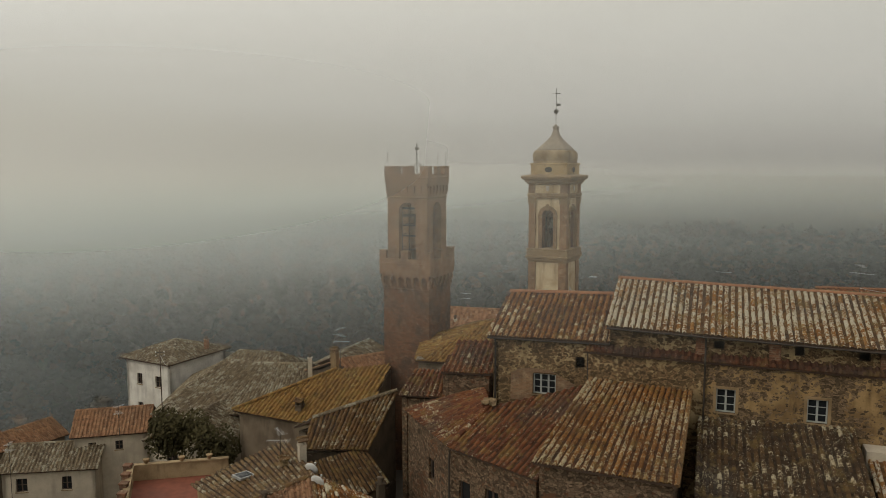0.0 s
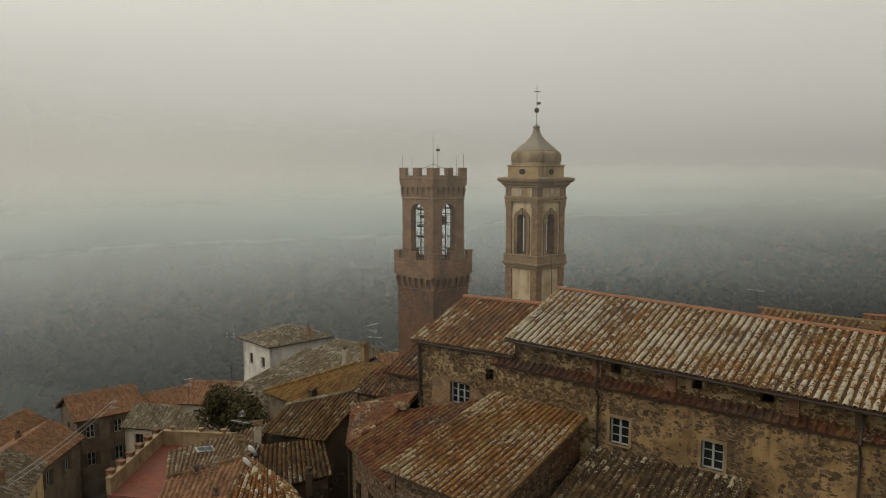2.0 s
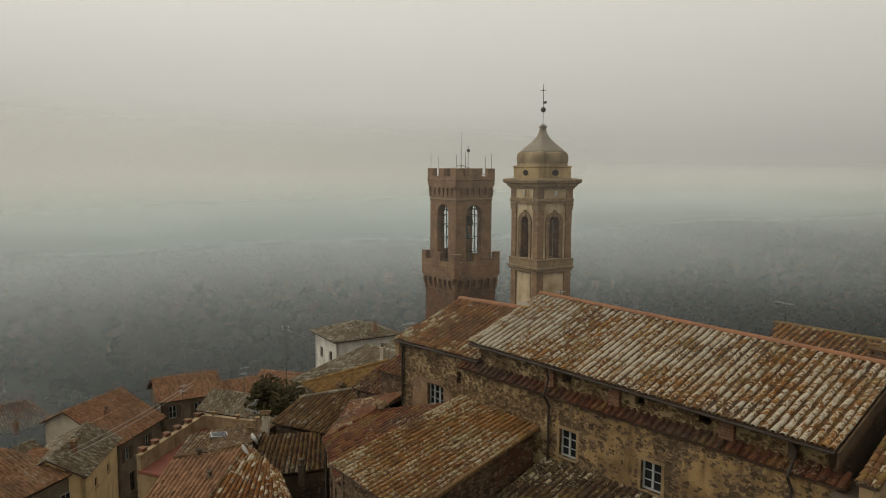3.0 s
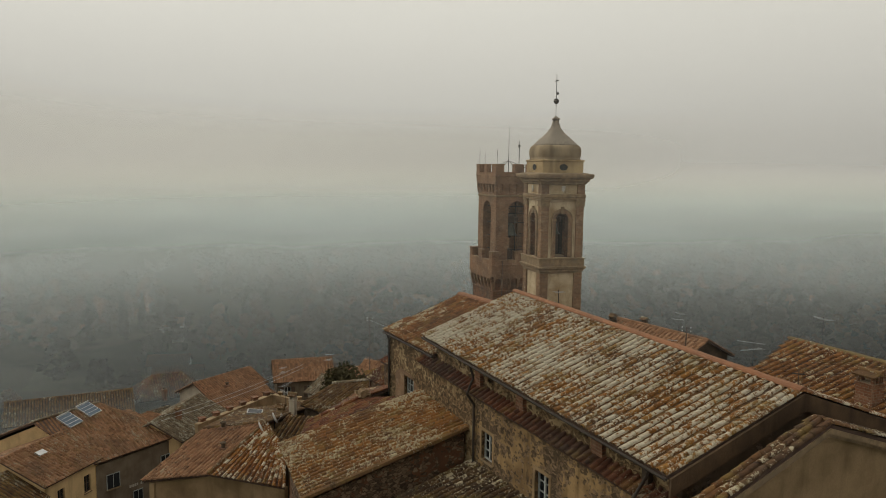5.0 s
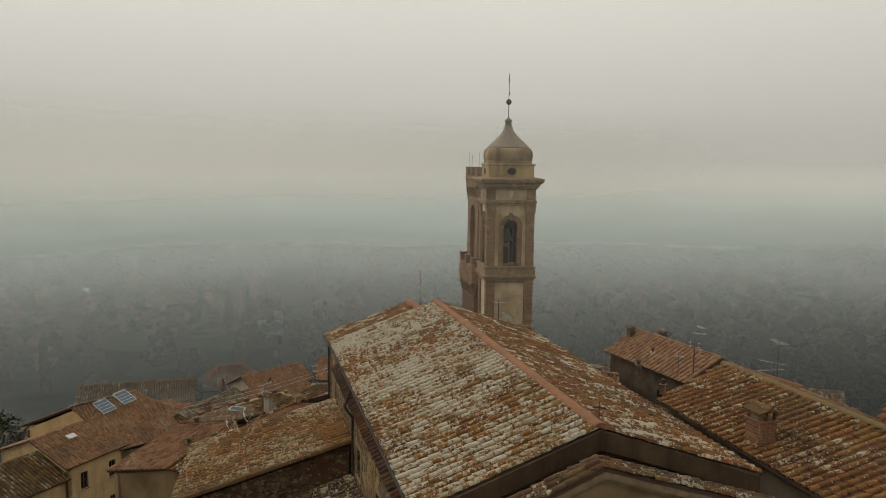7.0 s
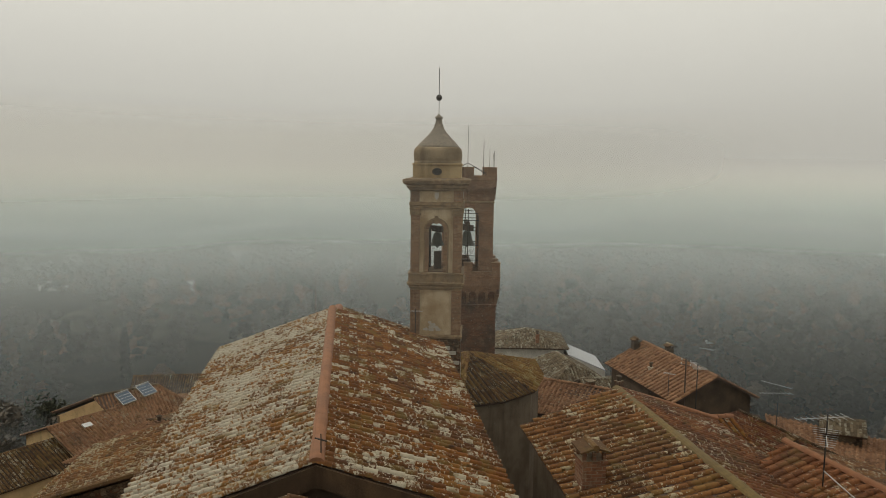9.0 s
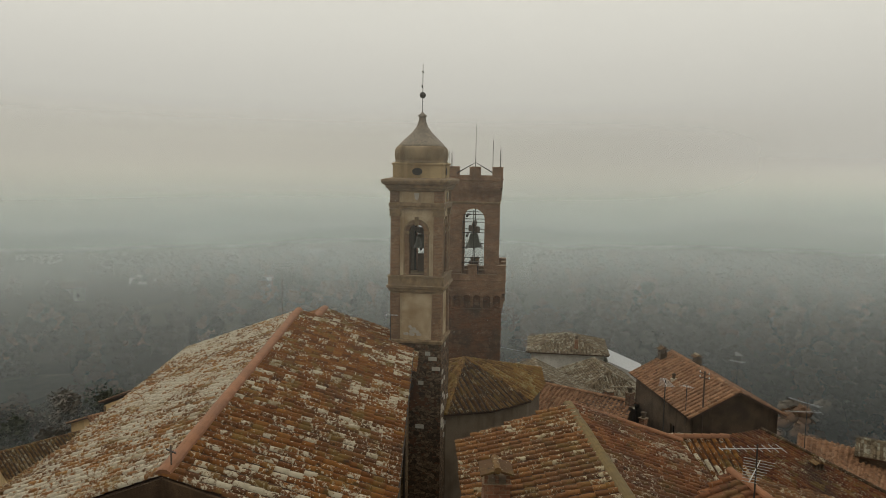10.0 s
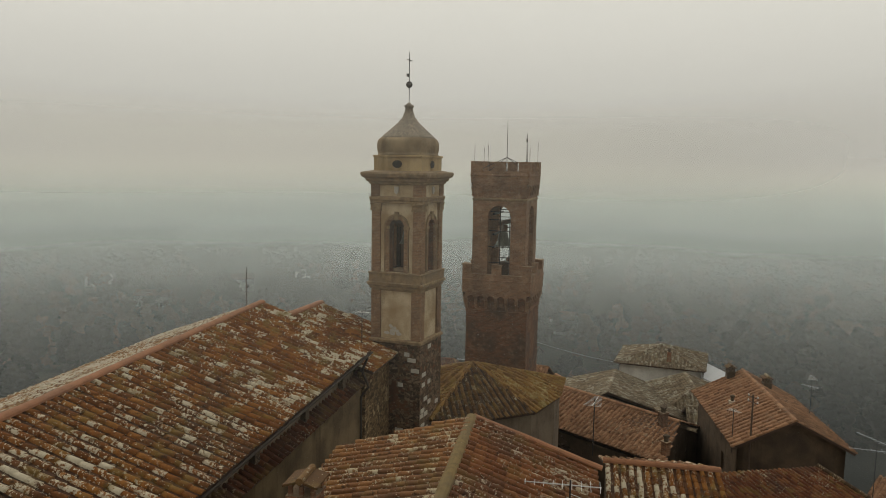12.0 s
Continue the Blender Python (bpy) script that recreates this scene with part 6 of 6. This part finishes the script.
        for kx in range(4):
            part("cell_strip", Soup().box(0.06 + kx * 0.43, 0.44 + kx * 0.43, 0.06, 1.44, 0.0, 0.012, m), M_SOLAR, t)
        part("header_tank", Soup().tube(m @ Vector((-0.05, 0, 0.06)), m @ Vector((-0.05, 1.5, 0.06)), 0.05, 8), M_ALU, t)
    # the yellow houses in front of it, on the lane
    Y2 = Frame(-30.05, 33.55, 120)
    h = gabled("house", "yellow plastered house with brown-pink tile roof on the lane", Y2, 0.1, 6.8, 0.35, 9.2, -16, -2.95, -1.3, M_LANE, M_YELLOWWALL, 0.35, 4, group="town houses", openings={"S": [(4.4, -5.6, 0.8, 1.6, sh), (1.3, -5.6, 0.8, 1.6, sh), (4.4, -9.0, 0.8, 1.6, sh)]})
    q = Y2.matrix(2.6, 3.2, -1.78) @ pose(0, 0, 0, 20)
    part("skylight", Soup().box(0, 0.9, 0, 0.6, 0, 0.14, q), M_ALU, h)
    gabled("house", "lower yellow house with dark brown tile roof", Y2, -8.8, -0.3, 0.2, 8.0, -16, -3.85, -2.3, M_BROWN, M_YELLOWWALL, 0.35, 4, group="town houses", openings={"S": [(2.2, -6.4, 0.8, 1.4, sh), (5.4, -6.4, 0.8, 1.4, sh)]})
    dm = Frame(-38.8, 46.1, 126)
    h = thing("dormer", (-38.8, 46.1, -2.9), "small tile-roofed dormer on the grey stone roof", "dormer")
    part("wall", Soup().box(-0.9, 0.9, -0.8, 0.8, -3.4, -2.3, dm.matrix()), M_BRICKWALL, h)
    slope(h, [dm(-1.1, -1.0, -2.35), dm(1.1, -1.0, -2.35), dm(1.1, 1.0, -1.95), dm(-1.1, 1.0, -1.95)], M_PINK, 3, 0.335)


build_west()


def row_houses():
    sh = {"mat": M_WOOD, "cols": 2, "rows": 2}
    f = Frame(-71.2, 40.8, 72)
    h = gabled("house", "long low farm building with a brown tile roof in the mist", f, 0, 15, 0, 7, -22, -10.2, -8.2, M_BROWN, M_CREAM, 0.4, 3, group="far houses", openings={"S": [(7, -12.8, 1.8, 1.6, sh), (11.5, -13.2, 1.6, 2.0, sh)]})
    f = Frame(-71.8, 58.3, 75)
    gabled("house", "low house with a red hipped tile roof down the hill", f, 0, 9, 0, 7, -22, -10.7, -8.2, M_RED, M_CREAM, 0.4, 3, group="far houses", openings={"S": [(3, -13.2, 1.2, 1.4, sh)]}, hip=(2.5, 2.5))
    f = Frame(-50.2, 58.6, 104)
    gabled("house", "low house with a pale pink tile roof down the hill", f, 0, 9, 0, 6, -22, -5.5, -4.0, M_PINK, M_CREAM, 0.4, 3, group="far houses")
    f = Frame(-50, 47, 105)
    gabled("house", "low house with brown tile roof below the lane", f, 0, 9, 0, 6, -22, -8.6, -7.0, M_GREY, M_CREAM, 0.4, 3, group="far houses")
    for x, y, d in ((-104, 74, 60), (-135, 86, 55)):
        f = Frame(x, y, d)
        z = ground_height(x, y)
        gabled("house", "small pale farmhouse among trees in the mist", f, 0, 9, 0, 6, z - 3, z + 4.5, z + 6.2, M_PINK, M_CREAM, 0.4, 3, group="far houses", openings={"S": [(2, z + 1.2, 1.0, 1.4, sh), (6, z + 1.2, 1.0, 1.4, sh)]})


row_houses()


def build_terrace():
    t = thing("terrace", (-18.5, 46.5, -2), "roof terrace with red floor and yellowed parapet walls", "terrace")
    ring = [Vector((-14.4, 41.6, 2.4)), Vector((-15.2, 51.2, 2.4)), Vector((-21.7, 49.8, 2.4)), Vector((-18.7, 41.0, 2.4))]
    part("floor", Soup().slab(ring, (0, 0, -0.2)), M_TERRACE, t)
    for i in range(4):
        p, q = ring[i], ring[(i + 1) % 4]
        wall(t, p, q, -5, 2.15, M_BEIGE)
    for i in (1, 2):
        p, q = ring[i], ring[(i + 1) % 4]
        wall(t, p, q, 2.4, 3.45, M_TERRACEWALL, thick=0.3, name="parapet")
        d = (q - p).normalized()
        n = Vector((d.y, -d.x, 0))
        part("coping", Soup().slab([p + Vector((0, 0, 1.13)) + n * 0.06, q + Vector((0, 0, 1.13)) + n * 0.06, q + Vector((0, 0, 1.13)) - n * 0.36, p + Vector((0, 0, 1.13)) - n * 0.36], (0, 0, -0.08)), M_TERRACEWALL, t)
    for k in range(6):
        c = ring[2].lerp(ring[3], (k + 0.5) / 6)
        part("pier", Soup().box(c.x - 0.22, c.x + 0.22, c.y - 0.22, c.y + 0.22, 3.4, 3.75).box(c.x - 0.27, c.x + 0.27, c.y - 0.27, c.y + 0.27, 3.75, 3.82), M_BRICKWALL, t)


build_terrace()
tree("bush", "large round dark evergreen on the terrace behind the parapet", -21.2, 57.3, 4.7, 2.4, M_LEAF_BUSH, "round", 5200, 0.13, z=0.0)
tree("bush", "smaller dark evergreen beside the larger one", -17.6, 55.4, 3.8, 1.8, M_LEAF_BUSH, "round", 2400, 0.12, z=0.0)


def build_east():
    near = lambda p: True
    h = thing("house", (26, 50, 0), "house with a lichened tile roof, chimney and skylight", "house", "town houses")
    S = [(21.3, 48.1, 14.5), (32.5, 44.4, 14.1), (33.6, 48.7, 15.2), (21.5, 52.4, 15.42)]
    N = [(33.5, 53.0, 13.7), (22.7, 56.3, 14.0), (21.5, 52.4, 15.42), (33.6, 48.7, 15.2)]
    slope(h, S, M_RIGHT, 5, 0.335, near)
    slope(h, N, M_EAST, 5, 0.335)
    ridge(h, (21.4, 52.43, 15.46), (33.6, 48.7, 15.25), M_MOSSRIDGE, 0.125, True)
    ridge(h, (21.35, 52.5, 15.46), (22.75, 56.5, 14.08), M_MORTAR, 0.10, True)
    block(h, [(21.6, 48.5, 14.3), (32.3, 44.9, 14.0), (33.3, 48.7, 15.0), (33.2, 52.6, 13.6), (22.9, 55.9, 13.9), (21.7, 52.3, 15.2)], -1, M_GREYWALL)
    h = thing("house", (30, 55, 0), "house with reddish lichened tile roof", "house", "town houses")
    slope(h, [(28.0, 51.4, 13.9), (38, 49.2, 13.6), (38, 53, 14.9), (27.4, 54.6, 15.0)], M_EAST, 5, 0.335)
    slope(h, [(38, 57.5, 13.4), (27.6, 58.6, 13.6), (27.4, 54.6, 15.0), (38, 53, 14.9)], M_RIGHT, 5, 0.335)
    ridge(h, (27.4, 54.6, 15.05), (38, 53, 14.95), M_MORTAR, 0.12)
    block(h, [(28.2, 51.8, 13.8), (37.8, 49.6, 13.5), (37.8, 53, 14.7), (37.8, 57.2, 13.3), (27.8, 58.2, 13.5), (27.7, 54.6, 14.8)], -1, M_GREYWALL)
    h = thing("house", (17, 61, 0), "small house with brown-orange tile roof and pink mortar ridge", "house", "town houses")
    slope(h, [(20.9, 57.6, 9.8), (22.0, 62.2, 9.6), (17.3, 63.4, 11.4), (16.0, 59.2, 11.4)], M_ORANGE, 5, 0.335)
    slope(h, [(12.8, 64.6, 9.8), (11.6, 60.4, 9.8), (16.0, 59.2, 11.4), (17.3, 63.4, 11.4)], M_ORANGE, 5, 0.335)
    ridge(h, (15.95, 59.0, 11.46), (17.35, 63.5, 11.46), M_MORTAR, 0.17)
    block(h, [(20.6, 57.9, 9.7), (21.7, 62.0, 9.5), (17.2, 63.1, 11.2), (13.0, 64.3, 9.7), (11.9, 60.6, 9.7), (16.0, 59.5, 11.2)], -2, M_GREYWALL)
    h = thing("house", (12, 72, 0), "lower house with dark red tile roof", "house", "town houses")
    slope(h, [(16.8, 68.9, 5.7), (17.0, 78.2, 5.0), (8.7, 73.9, 7.6), (9.3, 66.6, 7.7)], M_RED, 4, 0.335)
    ridge(h, (8.7, 73.8, 7.7), (17.0, 78.1, 5.1), M_DARK, 0.15)
    block(h, [(16.5, 69.2, 5.5), (16.7, 77.8, 4.8), (8.8, 73.8, 7.4), (9.4, 66.8, 7.5)], -6, M_GREYWALL)
    h = thing("house", (-3, 66, 0), "long house with a fresh pink tile roof behind the apse", "house", "town houses")
    slope(h, [(-6.0, 61.0, 5.7), (3.2, 67.5, 5.7), (0.2, 69.8, 7.2), (-9.4, 63.4, 7.2)], M_PINK, 4, 0.335)
    slope(h, [(-3.4, 73.4, 5.4), (-12.6, 66.8, 5.4), (-9.4, 63.4, 7.2), (0.2, 69.8, 7.2)], M_PINK, 4, 0.335)
    ridge(h, (-9.4, 63.4, 7.26), (0.2, 69.8, 7.26), M_PINK)
    block(h, [(-5.9, 61.3, 5.5), (2.9, 67.5, 5.5), (0.1, 69.7, 7.0), (-3.3, 73.0, 5.2), (-12.3, 66.7, 5.2), (-9.3, 63.5, 7.0)], -4, M_DARKWALL)
    c = thing("chimney", (-1.5, 69.2, 6.5), "squat brick chimney on the pink tile roof", "chimney", "chimneys")
    part("stack", Soup().box(-1.75, -1.25, 68.95, 69.45, 6.0, 7.5), M_BRICKWALL, c)
    part("cap", Soup().box(-1.85, -1.15, 68.85, 69.55, 7.5, 7.6), M_GREY, c)
    P = Frame(-3.7, 72.6, -13.5)
    sh = {"mat": M_WOOD, "cols": 1, "rows": 1}
    h0 = gabled("house", "grey house with a fresh pink ribbed tile roof and aerials", P, 0.3, 10.1, 0.3, 6.2, -6, 8.1, 9.6, M_PINK, M_HOUSEWALL, 0.4, 4, pitch=0.45, group="town houses", openings={"S": [(6.5, 5.2, 0.7, 1.2, sh)], "E": [(2.2, 5.4, 0.7, 1.1, sh)]})
    # step in the pink roof: a course of cover tiles down the slope
    ridge(h0, P(4.9, -0.1, 8.02), P(4.9, 3.25, 9.78), M_LANE, 0.11)
    h = thing("house", (11, 79, 0), "low house with a flat orange-red tile roof at the town edge", "house", "town houses")
    slope(h, [(10.6, 75.0, 5.9), (16.0, 78.6, 4.9), (12.0, 85.0, 4.9), (6.2, 79.6, 5.8)], M_PINK, 4, 0.335)
    block(h, [(10.7, 75.4, 5.7), (15.6, 78.6, 4.75), (11.9, 84.6, 4.75), (6.6, 79.6, 5.6)], -8, M_GREYWALL)
    Q = Frame(10.6, 80.2, 40)
    gabled("dormer", "small dark dormer with a grey tile roof on the orange roof", Q, 0, 2.4, 0, 2.2, 4.4, 5.9, 6.5, M_GREY, M_DARKWALL, 0.25, 4, category="dormer")


build_east()

# ---- small things on walls and roofs ----


def pipe(pts, label, r=0.055):
    t = thing("downpipe", pts[-1], label, "downpipe", "downpipes")
    for a, b in zip(pts, pts[1:]):
        part("pipe_length", Soup().tube(a, b, r, 8), M_GUTTER, t)


pipe([M(4.95, -5.1, 15.1), M(4.95, -4.95, 14.6), M(4.95, -5.25, 13.9), M(4.95, -4.9, 13.4), M(4.95, -4.9, 10.8)], "dark iron downpipe on the church wall")
pipe([M(-6.45, -4.65, 14.2), M(-6.45, -4.5, 13.8), M(-6.45, -4.5, 10.6)], "dark iron downpipe at the corner of the wing")
pipe([M(-1.15, -4.7, 14.2), M(-1.15, -4.5, 13.9), M(-1.15, -4.5, 12.2)], "thin downpipe beside the wing window")
pipe([M(0.4, 5.25, 15.2), M(0.4, 5.0, 14.6), M(0.4, 5.3, 13.9), M(0.4, 4.95, 13.4), M(0.4, 4.95, 6)], "dark iron downpipe on the north wall")
pipe([M(15.9, -5.1, 15.0), M(15.9, -4.6, 14.5), M(15.9, -5.25, 13.7), M(15.9, -4.9, 13.2), M(15.9, -4.9, 9.5)], "dark iron downpipe near the church front")
pipe([(0.35, 38.6, 8.9), (0.32, 38.72, 8.3), (0.32, 38.72, 3)], "rusty downpipe on the brick house")


def chimney(x, y, z0, z1, w, mat, label, deg=0, style="tiles"):
    """A stack with a flue opening under a cap."""
    f = Frame(x, y, deg)
    t = thing("chimney", (x, y, z0), label, "chimney", "chimneys")
    h = w / 2
    part("shaft", Soup().box(-h, h, -h, h, z0, z1 - 0.36, f.matrix()).box(-h - 0.04, h + 0.04, -h - 0.04, h + 0.04, z1 - 0.42, z1 - 0.35, f.matrix()), mat, t)
    if style == "pot":
        part("pot", Soup().lathe((x, y, z1 - 0.36), [(h * 0.7, 0), (h * 0.7, 0.22), (h * 1.0, 0.26), (h * 1.0, 0.34), (h * 0.3, 0.4)], 12), M_DARKWALL, t)
        return t
    for a in (-1, 1):
        for b in (-1, 0, 1):
            part("flue_post", Soup().box(a * (h - 0.06) - 0.055, a * (h - 0.06) + 0.055, b * (h - 0.06) - 0.05, b * (h - 0.06) + 0.05, z1 - 0.36, z1 - 0.1, f.matrix()), mat, t)
    part("cap", Soup().slab([f(-h - 0.1, -h - 0.1, z1 - 0.1), f(h + 0.1, -h - 0.1, z1 - 0.1), f(h + 0.1, 0, z1 + 0.03), f(-h - 0.1, 0, z1 + 0.03)], (0, 0, 0.06)).slab([f(-h - 0.1, 0, z1 + 0.03), f(h + 0.1, 0, z1 + 0.03), f(h + 0.1, h + 0.1, z1 - 0.1), f(-h - 0.1, h + 0.1, z1 - 0.1)], (0, 0, 0.06)), M_BROWN, t)
    part("cap_tile", Soup().tube(f(-h - 0.12, 0, z1 + 0.08), f(h + 0.12, 0, z1 + 0.08), 0.1, 8), M_BROWN, t)
    return t


chimney(26.43, 47.28, 13.7, 15.72, 0.72, M_BRICKWALL, "square brick chimney with lichened tile cap", -18)
chimney(-8.45, 43.3, 5.6, 7.75, 0.42, M_CREAM, "tall pale chimney with dark slotted cap", 30)
chimney(-9.5, 43.0, 5.7, 6.75, 0.45, M_BEIGE, "short plastered chimney with tile cap", 30)
chimney(-9.6, 38.6, 5.6, 6.6, 0.4, M_BRICKWALL, "small brick chimney on orange tiles", 30, "pot")
chimney(-7.4, 37.4, 5.2, 6.1, 0.35, M_BRICKWALL, "small brick chimney low on orange tiles", 30, "pot")
chimney(-3.6, 41.2, 4.6, 6.3, 0.4, M_DARKWALL, "thin dark flue beside the dark roof", 30, "pot")
chimney(-10.7, 54.4, 5.2, 6.6, 0.5, M_DARKWALL, "dark double flue on ochre tiles", -25)
chimney(-8.9, 60.2, 7.2, 9.1, 0.5, M_BEIGE, "plastered chimney behind the ochre roof", -25)
chimney(-11.0, 60.6, 6.2, 8.6, 0.32, M_CREAM, "slim pale round-headed flue pipe", 0, "pot")
chimney(-2.9, 74.8, 9.2, 10.05, 0.5, M_DARKWALL, "dark squat chimney with flat tile cap on pink roof", -13)
chimney(-0.3, 76.0, 8.8, 10.0, 0.5, M_DARKWALL, "dark chimney with flat cap on pink roof", -13)
chimney(1.2, 72.8, 8.4, 9.3, 0.3, M_CREAM, "thin vent pipe on pink roof", 0, "pot")
chimney(-26.0, 80.8, 4.0, 5.4, 0.4, M_BRICKWALL, "small chimney on the white house", -28, "pot")
chimney(-48.1, 59.6, -5.0, -3.1, 0.45, M_BRICKWALL, "brick chimney on pink roof", 20, "pot")
chimney(-53.0, 50.5, -8.6, -6.4, 0.45, M_BRICKWALL, "brick chimney on grey roof", 20)
chimney(-36.5, 47.9, -2.6, -1.0, 0.45, M_BRICKWALL, "low brick chimney on stone-tile roof", 30)
chimney(-66.0, 59.5, -9.6, -7.6, 0.5, M_BRICKWALL, "brick chimney on red hipped roof", 20, "pot")
chimney(5.0, 66.5, 8.8, 10.0, 0.4, M_BRICKWALL, "small square chimney on the long pink roof", 20, "pot")
chimney(8.2, 65.3, 8.4, 9.5, 0.35, M_BRICKWALL, "small brick chimney on the long pink roof", 20, "pot")
chimney(12.5, 74.6, 5.4, 6.9, 0.5, M_DARKWALL, "dark chimney at the edge of town", -12)


def skylight(m, w, d, label):
    t = thing("skylight", m.translation, label, "skylight", "skylights")
    part("skylight_frame", Soup().box(-w / 2, w / 2, -d / 2, d / 2, 0, 0.14, m), M_GUTTER, t)
    part("pane", Soup().box(-w / 2 + 0.06, w / 2 - 0.06, -d / 2 + 0.06, d / 2 - 0.06, 0.14, 0.15, m), M_SKYGLASS, t)


skylight(pose(27.05, 49.5, 14.78, 14, 0, -18), 0.75, 0.95, "small roof window with pale glass among tiles")
skylight(pose(-72, 48.4, -9.0, 0, 24, 72 - 90), 2.2, 1.3, "pale roof window on the farm building")
skylight(pose(3.6, 72.6, 8.72, 22, 0, -13), 0.6, 0.6, "small dark roof hatch in pink tiles")


def dish(x, y, z, face, label):
    t = thing("satellite_dish", (x, y, z), label, "dish", "satellite dishes")
    m = Matrix.Translation((x, y, z)) @ pose(0, 0, 0, 70, 0, face)
    s = Soup().lathe((0, 0, 0), [(0.02, -0.06), (0.2, -0.045), (0.34, 0.0), (0.40, 0.05), (0.385, 0.05), (0.2, -0.03), (0.02, -0.045)], 18)
    part("reflector", s, M_DISH, t, smooth=True).matrix_basis = m
    part("arm", Soup().tube(m @ Vector((0, -0.36, 0.0)), m @ Vector((0, -0.05, 0.5)), 0.015, 5).box(-0.04, 0.04, -0.08, 0.04, 0.46, 0.56, m), M_ALU, t)
    part("bracket", Soup().tube((x, y, z), (x, y, z - 0.75), 0.03, 6), M_IRON, t)


dish(-7.55, 41.25, 6.75, 160, "white satellite dish on the roof ridge")
dish(-6.98, 39.85, 6.6, 160, "white satellite dish on the roof edge")


def aerial(x, y, z0, z1, face, label, span=1.3, booms=1):
    """A television aerial: mast, boom and cross rods."""
    t = thing("aerial", (x, y, z0), label, "aerial", "television aerials")
    part("mast", Soup().tube((x, y, z0), (x, y, z1), 0.022, 6), M_IRON, t)
    for b in range(booms):
        zb = z1 - 0.12 - b * 0.55
        a = radians(face + b * 55)
        d = Vector((math.cos(a), math.sin(a), 0))
        n = Vector((-d.y, d.x, 0))
        c = Vector((x, y, zb))
        boom = part("boom", Soup().tube(c - d * span * 0.4, c + d * span * 0.6, 0.014, 5), M_ALU, t)
        for k in range(9):
            p = c + d * span * (-0.38 + k * 0.12)
            w = 0.30 - 0.02 * k if b == 0 else 0.42 - 0.03 * k
            part("rod", Soup().tube(p - n * w, p + n * w, 0.008, 4), M_ALU, boom)
    return t


aerial(29.9, 53.2, 14.6, 16.95, 253, "bent aluminium television aerial on roof tiles", 1.7, 2)
aerial(9.67, 76.5, 5.2, 9.5, 190, "tall aerial at the edge of town", 2.2, 2)
aerial(-8.6, 61.4, 7.0, 10.6, 250, "cluster of television aerials behind the ochre roof", 1.3, 3)
aerial(-9.8, 43.6, 5.8, 8.2, 120, "television aerial by the pale chimney", 1.4, 2)
aerial(2.4, 77.4, 7.6, 10.8, 150, "television aerial on the pink roof", 1.1, 2)
aerial(-36, 60, -4, 1.2, 100, "mast with small aerials behind the houses", 0.9, 2)
aerial(-1.6, 50.6, 8.0, 10.9, 100, "thin aerial by the brick tower", 0.8, 1)
aerial(9.9, 49.0, 15.2, 16.8, 60, "small aerial on the wing roof beside the bell tower", 0.6, 1)
aerial(5.4, 70.6, 7.2, 9.9, 20, "thin aerial mast on the house eave", 0.8, 1)
aerial(-26.5, 59.4, 2.0, 4.6, 60, "aerial above the cream house", 0.9, 2)
aerial(21.5, 56.6, 14.0, 16.0, 150, "aerial behind the lichened roof", 1.1, 1)


def pole(x, y, z0, z1, label, arms=1, r=0.06):
    t = thing("pole", (x, y, z0), label, "pole")
    part("post", Soup().tube((x, y, z0), (x, y, z1), r, 8, r * 0.8), M_WOOD, t)
    for k in range(arms):
        w = 0.35 if r > 0.03 else 0.16
        part("crossarm", Soup().tube((x - w, y - 0.1, z1 - 0.15 - 0.3 * k), (x + w, y + 0.1, z1 - 0.15 - 0.3 * k), min(0.025, r), 6), M_IRON, t)
        for e in (-0.32, 0.32) if r > 0.03 else ():
            part("insulator", Soup().lathe((x + e, y + e * 0.3, z1 - 0.14 - 0.3 * k), [(0.02, 0), (0.05, 0.03), (0.04, 0.1), (0.02, 0.12)], 8), M_DISH, t)


pole(6.34, 71.2, 3.0, 11.0, "dark wooden pole with insulators against the house", 2)
pole(10.25, 43.7, 17.1, 18.9, "thin iron rod on the church ridge", 0, 0.022)
pole(M(17.1, 0.1).x, M(17.1, 0.1).y, 16.9, 17.5, "small iron cross at the end of the church ridge", 1, 0.02)
pole(-24.3, 63.0, 2.0, 8.2, "tall thin pole with wires beside the grey roofs", 2, 0.05)


def cable(p, q, sag, label):
    p, q = Vector(p), Vector(q)
    s = Soup()
    pts = [p.lerp(q, i / 14) - Vector((0, 0, sag * 4 * (i / 14) * (1 - i / 14))) for i in range(15)]
    for a, b in zip(pts, pts[1:]):
        s.tube(a, b, 0.018, 4)
    tagged(part("cable", s, M_ALU), label, "cable", "cables over the lane")


cable((-30.5, 43.5, 0.6), (-41, 66.0, -0.6), 0.3, "pale overhead cable slung between the houses")
cable((-30.5, 43.5, 0.2), (-41, 66.0, -1.0), 0.35, "second pale overhead cable slung below the first")
cable((-24.3, 63, 7.9), (-29.5, 79, 2.6), 0.4, "thin wire from the pole to the white house")
cable((29.9, 53.2, 15.2), (35.5, 51.2, 14.5), 0.05, "loose pale cable lying along the roof ridge")


def gate_pots():
    """Urns and pots along the terrace parapet."""
    for i, (x, y) in enumerate(((-20.5, 49.85), (-18.2, 50.3), (-16.4, 50.7))):
        t = thing("flower_pot", (x, y, 3.5), "pale empty flower pot standing on the parapet", "pot", "pots on the parapet")
        part("pot_body", Soup().lathe((x, y, 3.58), [(0.12, 0), (0.2, 0.22), (0.23, 0.24), (0.23, 0.3), (0.18, 0.3)], 12), M_BEIGE, t)


gate_pots()

lay_single_tiles()
